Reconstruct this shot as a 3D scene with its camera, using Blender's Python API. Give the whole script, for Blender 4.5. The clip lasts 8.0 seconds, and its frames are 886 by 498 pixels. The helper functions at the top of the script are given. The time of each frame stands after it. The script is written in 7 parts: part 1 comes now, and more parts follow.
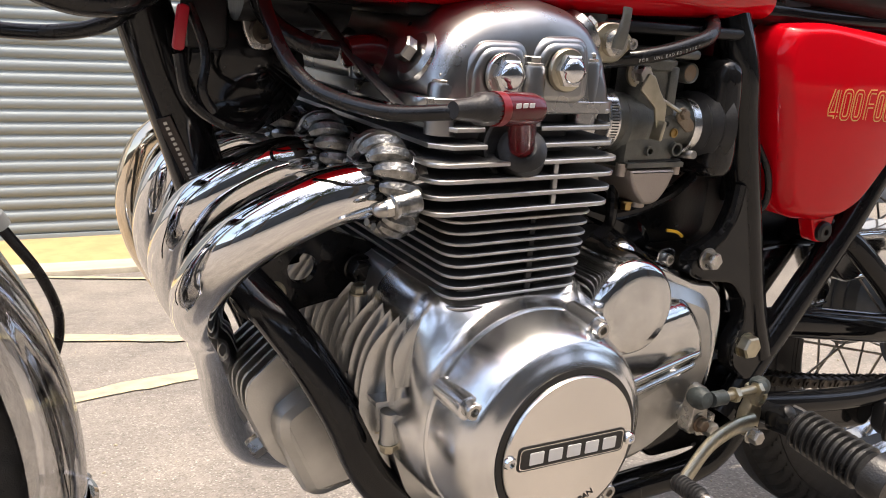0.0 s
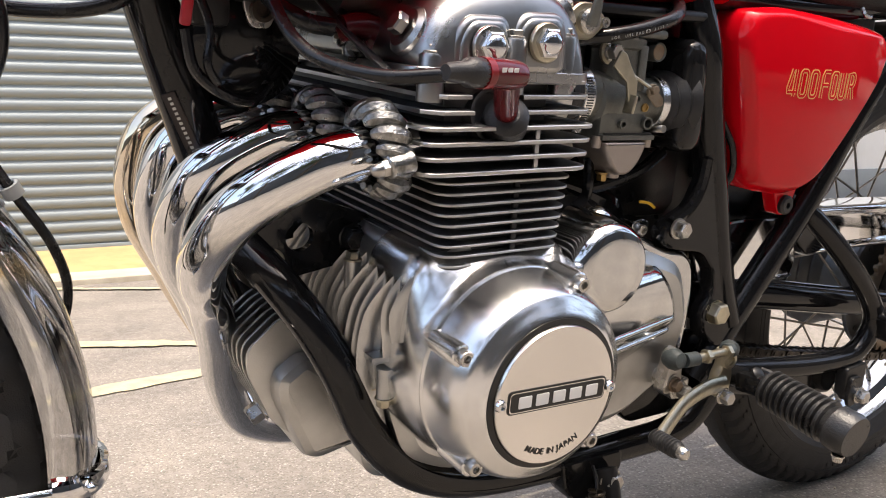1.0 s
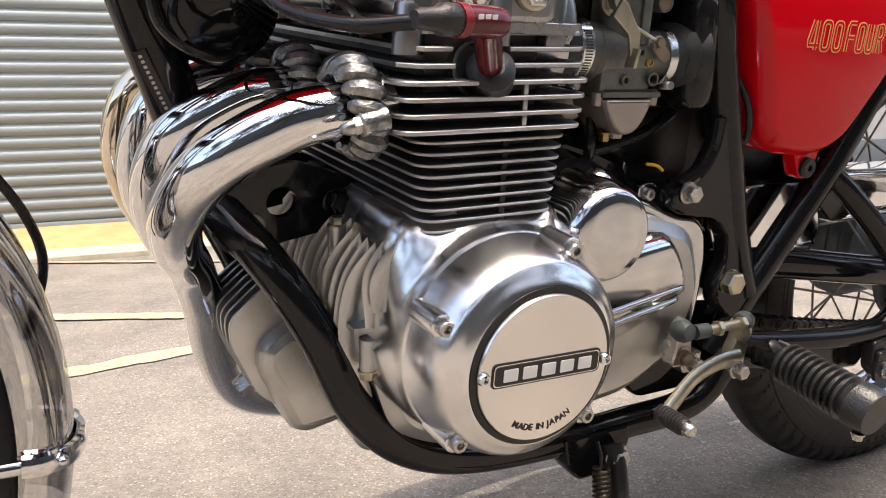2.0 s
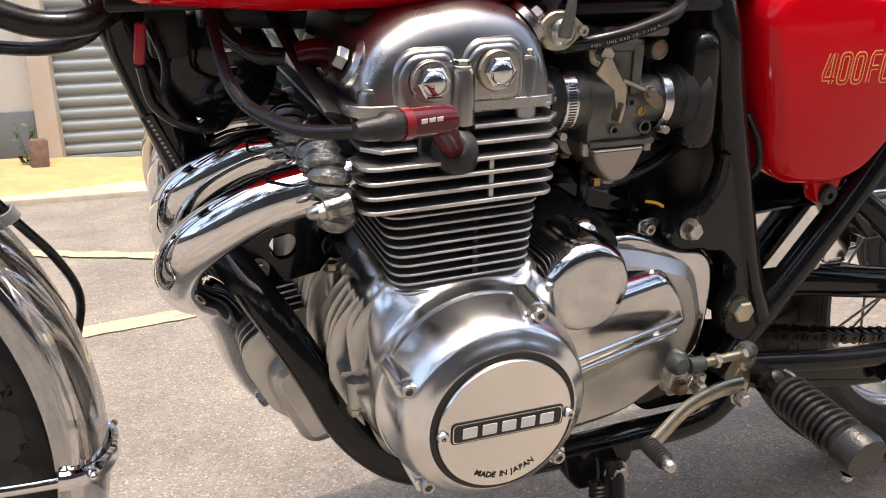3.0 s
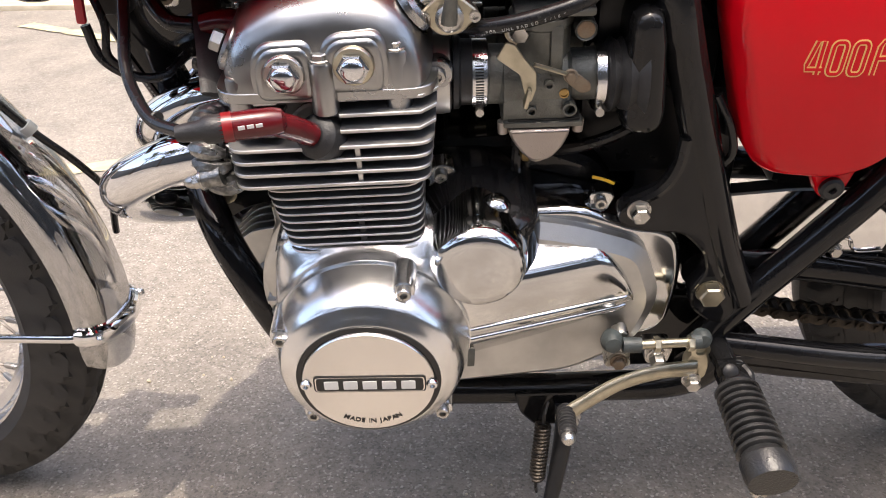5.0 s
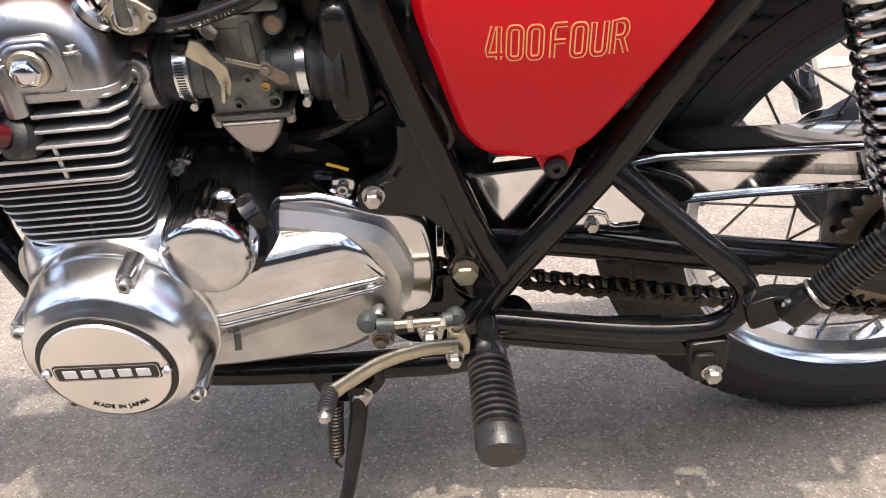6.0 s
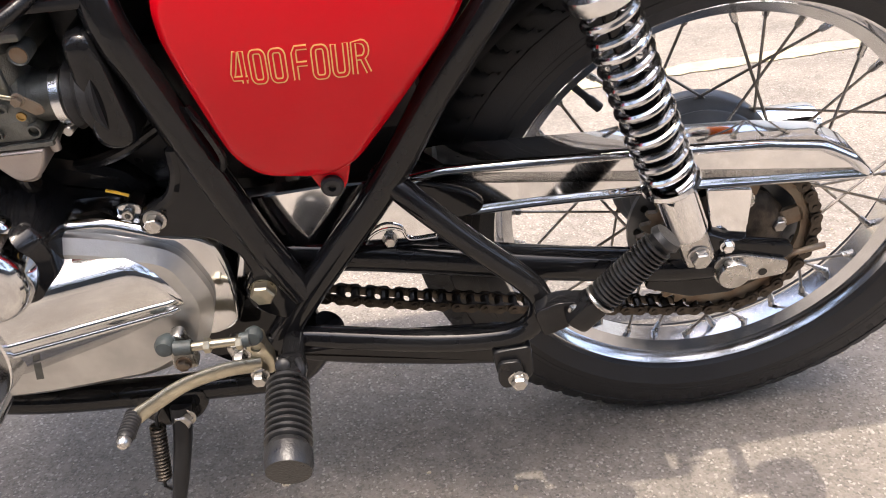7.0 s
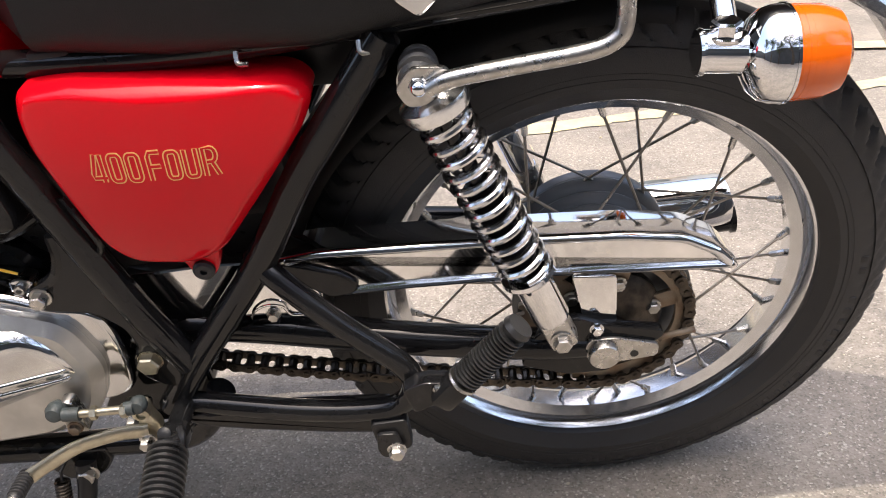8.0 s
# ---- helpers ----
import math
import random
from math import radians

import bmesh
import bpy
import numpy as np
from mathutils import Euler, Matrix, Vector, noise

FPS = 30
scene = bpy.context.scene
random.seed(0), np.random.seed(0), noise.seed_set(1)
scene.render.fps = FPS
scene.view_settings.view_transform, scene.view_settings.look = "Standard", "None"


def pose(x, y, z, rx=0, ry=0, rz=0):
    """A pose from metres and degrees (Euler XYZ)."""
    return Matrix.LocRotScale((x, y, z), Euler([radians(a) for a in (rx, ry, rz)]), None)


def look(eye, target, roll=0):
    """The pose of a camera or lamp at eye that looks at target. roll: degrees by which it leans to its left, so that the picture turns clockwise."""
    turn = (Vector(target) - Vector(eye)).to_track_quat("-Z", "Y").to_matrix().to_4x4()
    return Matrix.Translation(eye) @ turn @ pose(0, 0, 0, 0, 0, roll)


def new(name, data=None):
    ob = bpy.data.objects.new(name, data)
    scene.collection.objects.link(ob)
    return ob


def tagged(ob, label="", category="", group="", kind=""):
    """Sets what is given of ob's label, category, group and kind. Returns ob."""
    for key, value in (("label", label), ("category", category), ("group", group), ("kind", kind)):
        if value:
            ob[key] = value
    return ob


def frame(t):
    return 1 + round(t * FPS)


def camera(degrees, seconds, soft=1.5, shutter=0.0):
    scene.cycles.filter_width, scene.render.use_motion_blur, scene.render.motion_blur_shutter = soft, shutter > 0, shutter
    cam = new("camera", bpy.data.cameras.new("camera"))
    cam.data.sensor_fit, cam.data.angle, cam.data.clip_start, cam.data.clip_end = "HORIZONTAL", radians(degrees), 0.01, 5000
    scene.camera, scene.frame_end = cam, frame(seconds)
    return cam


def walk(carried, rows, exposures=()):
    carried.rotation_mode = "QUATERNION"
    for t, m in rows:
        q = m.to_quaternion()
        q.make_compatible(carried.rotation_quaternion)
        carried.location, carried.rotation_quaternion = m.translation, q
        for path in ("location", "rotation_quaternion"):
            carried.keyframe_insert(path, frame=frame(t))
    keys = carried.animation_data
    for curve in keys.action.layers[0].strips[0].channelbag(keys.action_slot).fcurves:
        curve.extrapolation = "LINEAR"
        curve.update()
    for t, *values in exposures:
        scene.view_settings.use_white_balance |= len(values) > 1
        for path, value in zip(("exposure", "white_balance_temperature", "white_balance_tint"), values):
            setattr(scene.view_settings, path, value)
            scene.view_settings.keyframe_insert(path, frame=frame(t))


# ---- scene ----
# ---------------------------------------------------------------- camera
cam = camera(56.1, 8.0, soft=1.0)
PATH = [
    (0, (-1.14, -0.756, 0.556), (-0.156, 0.966, 0.292), -0.4),
    (0.5, (-1.171, -0.784, 0.535), (-0.128, 0.906, 0.298), -0.6),
    (1, (-1.176, -0.789, 0.522), (-0.133, 0.902, 0.293), -1.1),
    (1.5, (-1.159, -0.784, 0.507), (-0.14, 0.919, 0.261), -1.2),
    (1.7, (-1.145, -0.778, 0.503), (-0.145, 0.934, 0.246), -1.3),
    (2.8, (-1.054, -0.8, 0.594), (-0.297, 0.996, 0.148), -2.3),
    (3, (-1.029, -0.841, 0.626), (-0.35, 0.974, 0.131), -2.3),
    (3.5, (-0.943, -0.894, 0.666), (-0.523, 0.956, 0.034), -2.6),
    (4, (-0.869, -0.911, 0.716), (-0.678, 0.929, -0.043), -2.6),
    (4.2, (-0.841, -0.89, 0.733), (-0.701, 0.937, -0.069), -2.5),
    (5.3, (-0.634, -0.877, 0.758), (-0.709, 0.883, -0.189), -2.9),
    (5.5, (-0.575, -0.881, 0.761), (-0.664, 0.872, -0.198), -3.4),
    (6, (-0.461, -0.889, 0.763), (-0.541, 0.852, -0.218), -5.0),
    (6.5, (-0.379, -0.901, 0.757), (-0.406, 0.846, -0.216), -5.8),
    (7, (-0.294, -0.898, 0.761), (-0.295, 0.85, -0.21), -6.1),
    (7.5, (-0.21, -0.896, 0.778), (-0.246, 0.856, -0.185), -6.3),
    (8, (-0.131, -0.904, 0.826), (-0.204, 0.86, -0.114), -5.9),
]
LIFT = 0.007
EXPOSURES = [(0.0, 0.37, 7020, 10), (1.5, 0.41, 7010, 10), (3.0, 0.29, 7000, 11), (4.2, 0.36, 6980, 11), (5.5, 0.67, 6780, 11), (6.8, 0.74, 6780, 12), (7.5, 0.52, 6750, 11), (8.0, 0.48, 6720, 10)]
walk(cam, [(t, look(eye, target, roll)) for t, eye, target, roll in PATH], EXPOSURES)

# ---------------------------------------------------------------- light
SUN_WAY = Vector((0.03, -0.20, 1.0)).normalized()
world = bpy.data.worlds.new("sky")
scene.world = world
world.use_nodes = True
wn = world.node_tree
sky = wn.nodes.new("ShaderNodeTexSky")
sky.sky_type = "NISHITA"
sky.sun_disc = False
sky.dust_density = 4.0
sky.air_density = 0.9
sky.sun_elevation = math.asin(SUN_WAY.z)
sky.sun_rotation = math.atan2(SUN_WAY.x, SUN_WAY.y)
wn.links.new(sky.outputs[0], wn.nodes["Background"].inputs[0])
wn.nodes["Background"].inputs[1].default_value = 0.41
sun = new("sun", bpy.data.lights.new("sun", "SUN"))
sun.data.energy = 2.3
sun.data.angle = radians(0.55)
sun.data.color = (1.0, 0.93, 0.83)
sun.matrix_world = look(SUN_WAY * 20, (0, 0, 0))


# ---------------------------------------------------------------- materials
def material(name, colour, rough=0.5, metal=0.0, second=None, scale=20.0, amount=0.5, bump=0.0, bump_scale=200.0,
             rough_var=0.0, coat=0.0, stretch=None, transmission=0.0, detail=4.0, spec=0.5):
    """A surface with a grain at one scale, blotches at another, and fine relief."""
    m = bpy.data.materials.new(name)
    m.use_nodes = True
    nt = m.node_tree
    b = nt.nodes["Principled BSDF"]
    b.inputs["Metallic"].default_value = metal
    b.inputs["Coat Weight"].default_value = coat
    b.inputs["Coat Roughness"].default_value = 0.03
    b.inputs["Transmission Weight"].default_value = transmission
    b.inputs["Specular IOR Level"].default_value = spec
    tc = nt.nodes.new("ShaderNodeTexCoord")
    mp = nt.nodes.new("ShaderNodeMapping")
    mp.inputs["Scale"].default_value = stretch or (1, 1, 1)
    nt.links.new(tc.outputs["Object"], mp.inputs[0])
    n1 = nt.nodes.new("ShaderNodeTexNoise")
    n1.inputs["Scale"].default_value = scale
    n1.inputs["Detail"].default_value = detail
    nt.links.new(mp.outputs[0], n1.inputs["Vector"])
    n2 = nt.nodes.new("ShaderNodeTexNoise")
    n2.inputs["Scale"].default_value = bump_scale
    n2.inputs["Detail"].default_value = 3
    nt.links.new(mp.outputs[0], n2.inputs["Vector"])
    ramp = nt.nodes.new("ShaderNodeMapRange")
    ramp.inputs[1].default_value, ramp.inputs[2].default_value = 0.35, 0.65
    ramp.inputs[3].default_value, ramp.inputs[4].default_value = 0.0, amount
    nt.links.new(n1.outputs[0], ramp.inputs[0])
    mix = nt.nodes.new("ShaderNodeMix")
    mix.data_type = "RGBA"
    mix.inputs["A"].default_value = (*colour, 1)
    mix.inputs["B"].default_value = (*(second or [c * 0.75 for c in colour]), 1)
    nt.links.new(ramp.outputs[0], mix.inputs["Factor"])
    nt.links.new(mix.outputs["Result"], b.inputs["Base Color"])
    rr = nt.nodes.new("ShaderNodeMapRange")
    rr.inputs[1].default_value, rr.inputs[2].default_value = 0.3, 0.7
    rr.inputs[3].default_value, rr.inputs[4].default_value = max(0.01, rough - rough_var), rough + rough_var
    nt.links.new(n1.outputs[0], rr.inputs[0])
    nt.links.new(rr.outputs[0], b.inputs["Roughness"])
    if bump:
        bp = nt.nodes.new("ShaderNodeBump")
        bp.inputs["Strength"].default_value = bump
        bp.inputs["Distance"].default_value = 0.002
        nt.links.new(n2.outputs[0], bp.inputs["Height"])
        nt.links.new(bp.outputs[0], b.inputs["Normal"])
    return m


CHROME = material("chrome", (0.78, 0.78, 0.785), 0.022, 1.0, (0.80, 0.80, 0.80), 60, 0.3, rough_var=0.015)
SOFT_CHROME = material("plain_chrome", (0.84, 0.84, 0.84), 0.07, 1.0, (0.78, 0.78, 0.78), 30, 0.4, 0.006, 60, 0.02)
RIM = material("rim_chrome", (0.70, 0.71, 0.73), 0.15, 1.0, (0.6, 0.6, 0.6), 80, 0.5, rough_var=0.05)
POLISHED = material("polished_aluminium", (0.66, 0.665, 0.67), 0.10, 1.0, (0.52, 0.52, 0.515), 35, 0.6, 0.010, 60, 0.03)
DISC = material("disc_plate", (0.82, 0.80, 0.77), 0.22, 1.0, (0.76, 0.74, 0.71), 12, 0.5, rough_var=0.04)
CAST = material("cast_aluminium", (0.55, 0.55, 0.54), 0.38, 1.0, (0.43, 0.43, 0.42), 30, 0.7, 0.09, 600, 0.08)
LOBE = material("pitted_cast_aluminium", (0.38, 0.38, 0.37), 0.34, 1.0, (0.08, 0.08, 0.075), 160, 0.75, 0.35, 420, 0.08)
HEAD = material("lacquered_aluminium", (0.40, 0.40, 0.40), 0.30, 1.0, (0.29, 0.29, 0.285), 25, 0.6, 0.03, 900, 0.06)
BRUSHED = material("brushed_aluminium", (0.80, 0.805, 0.81), 0.22, 1.0, (0.68, 0.68, 0.675), 22, 0.6, 0.012, 500, 0.05)
FIN_EDGE = material("fin_edge", (0.58, 0.58, 0.57), 0.42, 1.0, (0.45, 0.45, 0.44), 60, 0.6, 0.1, 500, 0.1)
FIN_BLACK = material("fin_black", (0.15, 0.148, 0.145), 0.55, 0.4, (0.09, 0.09, 0.088), 40, 0.5, 0.1, 500, 0.1)
CARB = material("carburettor_alloy", (0.165, 0.17, 0.158), 0.45, 0.7, (0.10, 0.10, 0.088), 60, 0.7, 0.3, 700, 0.1)
BOWL = material("float_bowl_alloy", (0.37, 0.325, 0.295), 0.42, 0.7, (0.42, 0.37, 0.33), 60, 0.7, 0.2, 700, 0.1)
ZINC = material("yellow_zinc", (0.53, 0.49, 0.38), 0.38, 1.0, (0.38, 0.34, 0.26), 70, 0.7, 0.1, 500, 0.1)
STEEL = material("steel", (0.55, 0.54, 0.52), 0.3, 1.0, (0.38, 0.36, 0.33), 90, 0.7, 0.1, 500, 0.1)
SPOKE = material("spoke_steel", (0.36, 0.34, 0.31), 0.35, 1.0, (0.22, 0.19, 0.16), 90, 0.7, 0.1, 500, 0.1)
BOOT = material("verdigris_rubber", (0.055, 0.068, 0.07), 0.45, 0.1, (0.03, 0.035, 0.035), 90, 0.7, 0.2, 500, 0.1)
BLACK = material("black_enamel", (0.009, 0.009, 0.0096), 0.07, 0.0, (0.011, 0.011, 0.0115), 35, 0.5, 0.03, 90, 0.04, spec=0.34)
SATIN = material("satin_black", (0.011, 0.011, 0.012), 0.36, 0.0, (0.019, 0.019, 0.0195), 35, 0.5, 0.1, 300, 0.1, spec=0.32)
RUBBER = material("rubber", (0.017, 0.017, 0.0185), 0.45, 0.0, (0.034, 0.034, 0.034), 60, 0.6, 0.2, 500, 0.1, spec=0.42)
TYRE = material("tyre_rubber", (0.015, 0.015, 0.0158), 0.55, 0.0, (0.030, 0.029, 0.028), 14, 0.5, 0.3, 900, 0.08)
CABLE = material("cable_sleeve", (0.009, 0.009, 0.010), 0.24, 0.0, (0.016, 0.016, 0.016), 60, 0.5, 0.05, 500, 0.06, spec=0.4)
RED = material("red_paint", (0.62, 0.003, 0.011), 0.045, 0.0, (0.57, 0.003, 0.010), 6, 0.5, 0.006, 300, 0.02, spec=0.30)
GOLD = material("gold_print", (0.80, 0.47, 0.15), 0.4, 0.0)
STRIP = material("dark_strip", (0.030, 0.022, 0.020), 0.35, 0.3, (0.05, 0.04, 0.035), 60, 0.6)
STUMP = material("weathered_brick", (0.20, 0.12, 0.09), 0.9, 0.0, (0.12, 0.08, 0.06), 40, 0.9, 0.6, 150)
BAND = material("cap_band_red", (0.20, 0.010, 0.012), 0.3, 0.0, (0.15, 0.008, 0.01), 60, 0.5)
PLUG = material("plug_cap_resin", (0.10, 0.007, 0.010), 0.20, 0.0, (0.065, 0.006, 0.008), 60, 0.6, 0.02, 400, 0.06)
RED_PLASTIC = material("red_plastic", (0.42, 0.010, 0.025), 0.4)
WHITE = material("white_print", (0.80, 0.80, 0.78), 0.5)
FADED = material("faded_print", (0.38, 0.38, 0.37), 0.6)
PEG = material("peg_rubber", (0.009, 0.009, 0.0095), 0.34, 0.0, (0.032, 0.032, 0.032), 45, 0.8, 0.25, 500, 0.1, spec=0.5)
SPRING = material("spring_chrome", (0.80, 0.80, 0.82), 0.16, 1.0, (0.66, 0.66, 0.67), 60, 0.5, rough_var=0.05)
INK = material("black_print", (0.012, 0.012, 0.012), 0.4)
AMBER = material("amber_lens", (0.72, 0.125, 0.004), 0.12, 0.0, (0.55, 0.075, 0.003), 30, 0.5, coat=0.5)
BRASS = material("brass", (0.42, 0.29, 0.12), 0.36, 1.0, (0.30, 0.19, 0.08), 70, 0.6)
RUST = material("rusty_steel", (0.22, 0.15, 0.10), 0.55, 0.7, (0.30, 0.26, 0.20), 50, 0.8, 0.3, 500, 0.1)
CHAIN = material("oily_chain_steel", (0.085, 0.070, 0.055), 0.38, 0.8, (0.03, 0.026, 0.022), 90, 0.8, 0.2, 500, 0.1)
DRUM = material("brake_drum_grey", (0.11, 0.115, 0.12), 0.38, 0.6, (0.075, 0.08, 0.085), 30, 0.6, 0.1, 500, 0.1)
YELLOW_WIRE = material("yellow_wire", (0.75, 0.45, 0.03), 0.4)
VINYL = material("seat_vinyl", (0.011, 0.011, 0.012), 0.46, 0.0, (0.018, 0.018, 0.018), 30, 0.5, 0.35, 900, 0.06, spec=0.25)
ZIP = material("grey_nylon", (0.42, 0.44, 0.44), 0.45)


def heat_tint(name):
    """Chrome that heat has blued and gilded in bands."""
    m = material(name, (0.86, 0.84, 0.80), 0.05, 1.0, (0.72, 0.50, 0.22), 9, 0.6, rough_var=0.02)
    return m


HOT = heat_tint("heat_tinted_chrome")


def asphalt_material():
    m = bpy.data.materials.new("worn_asphalt")
    m.use_nodes = True
    nt = m.node_tree
    b = nt.nodes["Principled BSDF"]
    tc = nt.nodes.new("ShaderNodeTexCoord")

    def noise_at(scale, detail=5):
        n = nt.nodes.new("ShaderNodeTexNoise")
        n.inputs["Scale"].default_value = scale
        n.inputs["Detail"].default_value = detail
        nt.links.new(tc.outputs["Object"], n.inputs["Vector"])
        return n

    vor = nt.nodes.new("ShaderNodeTexVoronoi")
    vor.inputs["Scale"].default_value = 330
    nt.links.new(tc.outputs["Object"], vor.inputs["Vector"])
    stone = nt.nodes.new("ShaderNodeValToRGB")
    e = stone.color_ramp.elements
    e[0].position, e[0].color = 0.0, (0.145, 0.130, 0.113, 1)
    e[1].position, e[1].color = 1.0, (0.40, 0.365, 0.325, 1)
    for p, c in ((0.35, (0.208, 0.186, 0.160, 1)), (0.88, (0.240, 0.215, 0.186, 1))):
        k = e.new(p)
        k.color = c
    sep = nt.nodes.new("ShaderNodeSeparateColor")
    nt.links.new(vor.outputs["Color"], sep.inputs[0])
    nt.links.new(sep.outputs[0], stone.inputs[0])
    big = noise_at(5.0, 8)
    tone = nt.nodes.new("ShaderNodeMix")
    tone.data_type, tone.blend_type = "RGBA", "MULTIPLY"
    shade = nt.nodes.new("ShaderNodeValToRGB")
    shade.color_ramp.elements[0].position, shade.color_ramp.elements[0].color = 0.3, (0.74, 0.73, 0.72, 1)
    shade.color_ramp.elements[1].position, shade.color_ramp.elements[1].color = 0.7, (1.14, 1.12, 1.08, 1)
    nt.links.new(big.outputs[0], shade.inputs[0])
    tone.inputs["Factor"].default_value = 1.0
    nt.links.new(stone.outputs[0], tone.inputs["A"])
    nt.links.new(shade.outputs[0], tone.inputs["B"])
    fine = noise_at(35)
    stain = nt.nodes.new("ShaderNodeMix")
    stain.data_type = "RGBA"
    sm = nt.nodes.new("ShaderNodeMapRange")
    sm.inputs[1].default_value, sm.inputs[2].default_value = 0.50, 0.66
    sm.inputs[4].default_value = 0.4
    nt.links.new(fine.outputs[0], sm.inputs[0])
    nt.links.new(sm.outputs[0], stain.inputs["Factor"])
    nt.links.new(tone.outputs["Result"], stain.inputs["A"])
    stain.inputs["B"].default_value = (0.285, 0.254, 0.217, 1)
    nt.links.new(stain.outputs["Result"], b.inputs["Base Color"])
    b.inputs["Roughness"].default_value = 0.9
    bp = nt.nodes.new("ShaderNodeBump")
    bp.inputs["Strength"].default_value = 0.5
    bp.inputs["Distance"].default_value = 0.0015
    nt.links.new(vor.outputs["Distance"], bp.inputs["Height"])
    nt.links.new(bp.outputs[0], b.inputs["Normal"])
    return m


ASPHALT = asphalt_material()
YELLOW = material("worn_yellow_paint", (0.60, 0.51, 0.27), 0.75, 0.0, (0.30, 0.27, 0.21), 22, 1.0, 0.5, 160)
EDGE = material("pale_kerb_edge", (0.46, 0.41, 0.31), 0.8, 0.0, (0.36, 0.31, 0.23), 14, 0.9, 0.4, 200)
CONCRETE = material("sandy_concrete", (0.47, 0.385, 0.25), 0.85, 0.0, (0.50, 0.45, 0.36), 3, 0.8, 0.4, 200)
SAND = material("orange_sand", (0.48, 0.335, 0.15), 0.95, 0.0, (0.38, 0.26, 0.12), 12, 0.8, 0.8, 120)
SLAT = material("galvanised_slat", (0.255, 0.287, 0.29), 0.55, 0.2, (0.212, 0.238, 0.236), 6, 0.6, 0.05, 200, 0.08, stretch=(0.3, 1, 6))
PLASTER = material("white_plaster", (0.66, 0.66, 0.63), 0.85, 0.0, (0.56, 0.56, 0.53), 3, 0.7, 0.2, 80)
PLINTH = material("grey_plinth_paint", (0.13, 0.15, 0.16), 0.7, 0.0, (0.10, 0.11, 0.12), 5, 0.7, 0.2, 80)
PILLAR = material("cream_post", (0.55, 0.51, 0.45), 0.7, 0.0, (0.48, 0.31, 0.16), 4, 0.3, 0.2, 90)
# dark tone set so that the unseen walls darken reflections in the chrome
FAR_WALL = material("unseen_wall_plaster", (0.090, 0.092, 0.092), 0.9, 0.0, (0.065, 0.067, 0.065), 1.2, 0.8, 0.05, 20)
LEAF = material("leaf", (0.055, 0.085, 0.025), 0.6, 0.0, (0.03, 0.05, 0.015), 3, 0.8)
BARK = material("bark", (0.10, 0.075, 0.05), 0.9, 0.0, (0.06, 0.045, 0.03), 9, 0.8, 0.6, 40)


# ---------------------------------------------------------------- shaping helpers
def part(name, bm, mat, parent, label="", smooth=True, matrix=None):
    """Links a bmesh as one mesh object under a thing or a part."""
    me = bpy.data.meshes.new(name)
    bmesh.ops.recalc_face_normals(bm, faces=bm.faces)
    if smooth:
        for f in bm.faces:
            f.smooth = True
            if len(f.verts) > 8:
                f.smooth = False
        for e in bm.edges:
            if len(e.link_faces) == 2 and e.calc_face_angle() > 0.62:
                e.smooth = False
    bm.to_mesh(me)
    bm.free()
    for k in (mat if isinstance(mat, (list, tuple)) else [mat]):
        me.materials.append(k)
    ob = new(name, me)
    ob.parent = parent
    if matrix is not None:
        ob.matrix_basis = matrix
    if label:
        ob["label"] = label
    return ob


def again(ob, parent, matrix):
    """One more object on the same mesh."""
    o = new(ob.name.split(".")[0], ob.data)
    o.parent = parent
    o.matrix_basis = matrix
    if "label" in ob:
        o["label"] = ob["label"]
    return o


def thing(name, label, category, matrix=None, kind="", group=""):
    ob = new(name)
    if matrix is not None:
        ob.matrix_basis = matrix
    return tagged(ob, label, category, group, kind)


def spline(points, steps=8, closed=False):
    """Catmull-Rom through the points."""
    p = [Vector(q) for q in points]
    n = len(p)
    out = []
    for i in range(n if closed else n - 1):
        a = p[i - 1] if (i > 0 or closed) else p[0] * 2 - p[1]
        b, c = p[i], p[(i + 1) % n]
        d = p[(i + 2) % n] if (i + 2 < n or closed) else p[-1] * 2 - p[-2]
        for k in range(steps):
            t = k / steps
            out.append(0.5 * (2 * b + (c - a) * t + (2 * a - 5 * b + 4 * c - d) * t * t + (3 * b - 3 * c + d - a) * t ** 3))
    if not closed:
        out.append(p[-1])
    return out


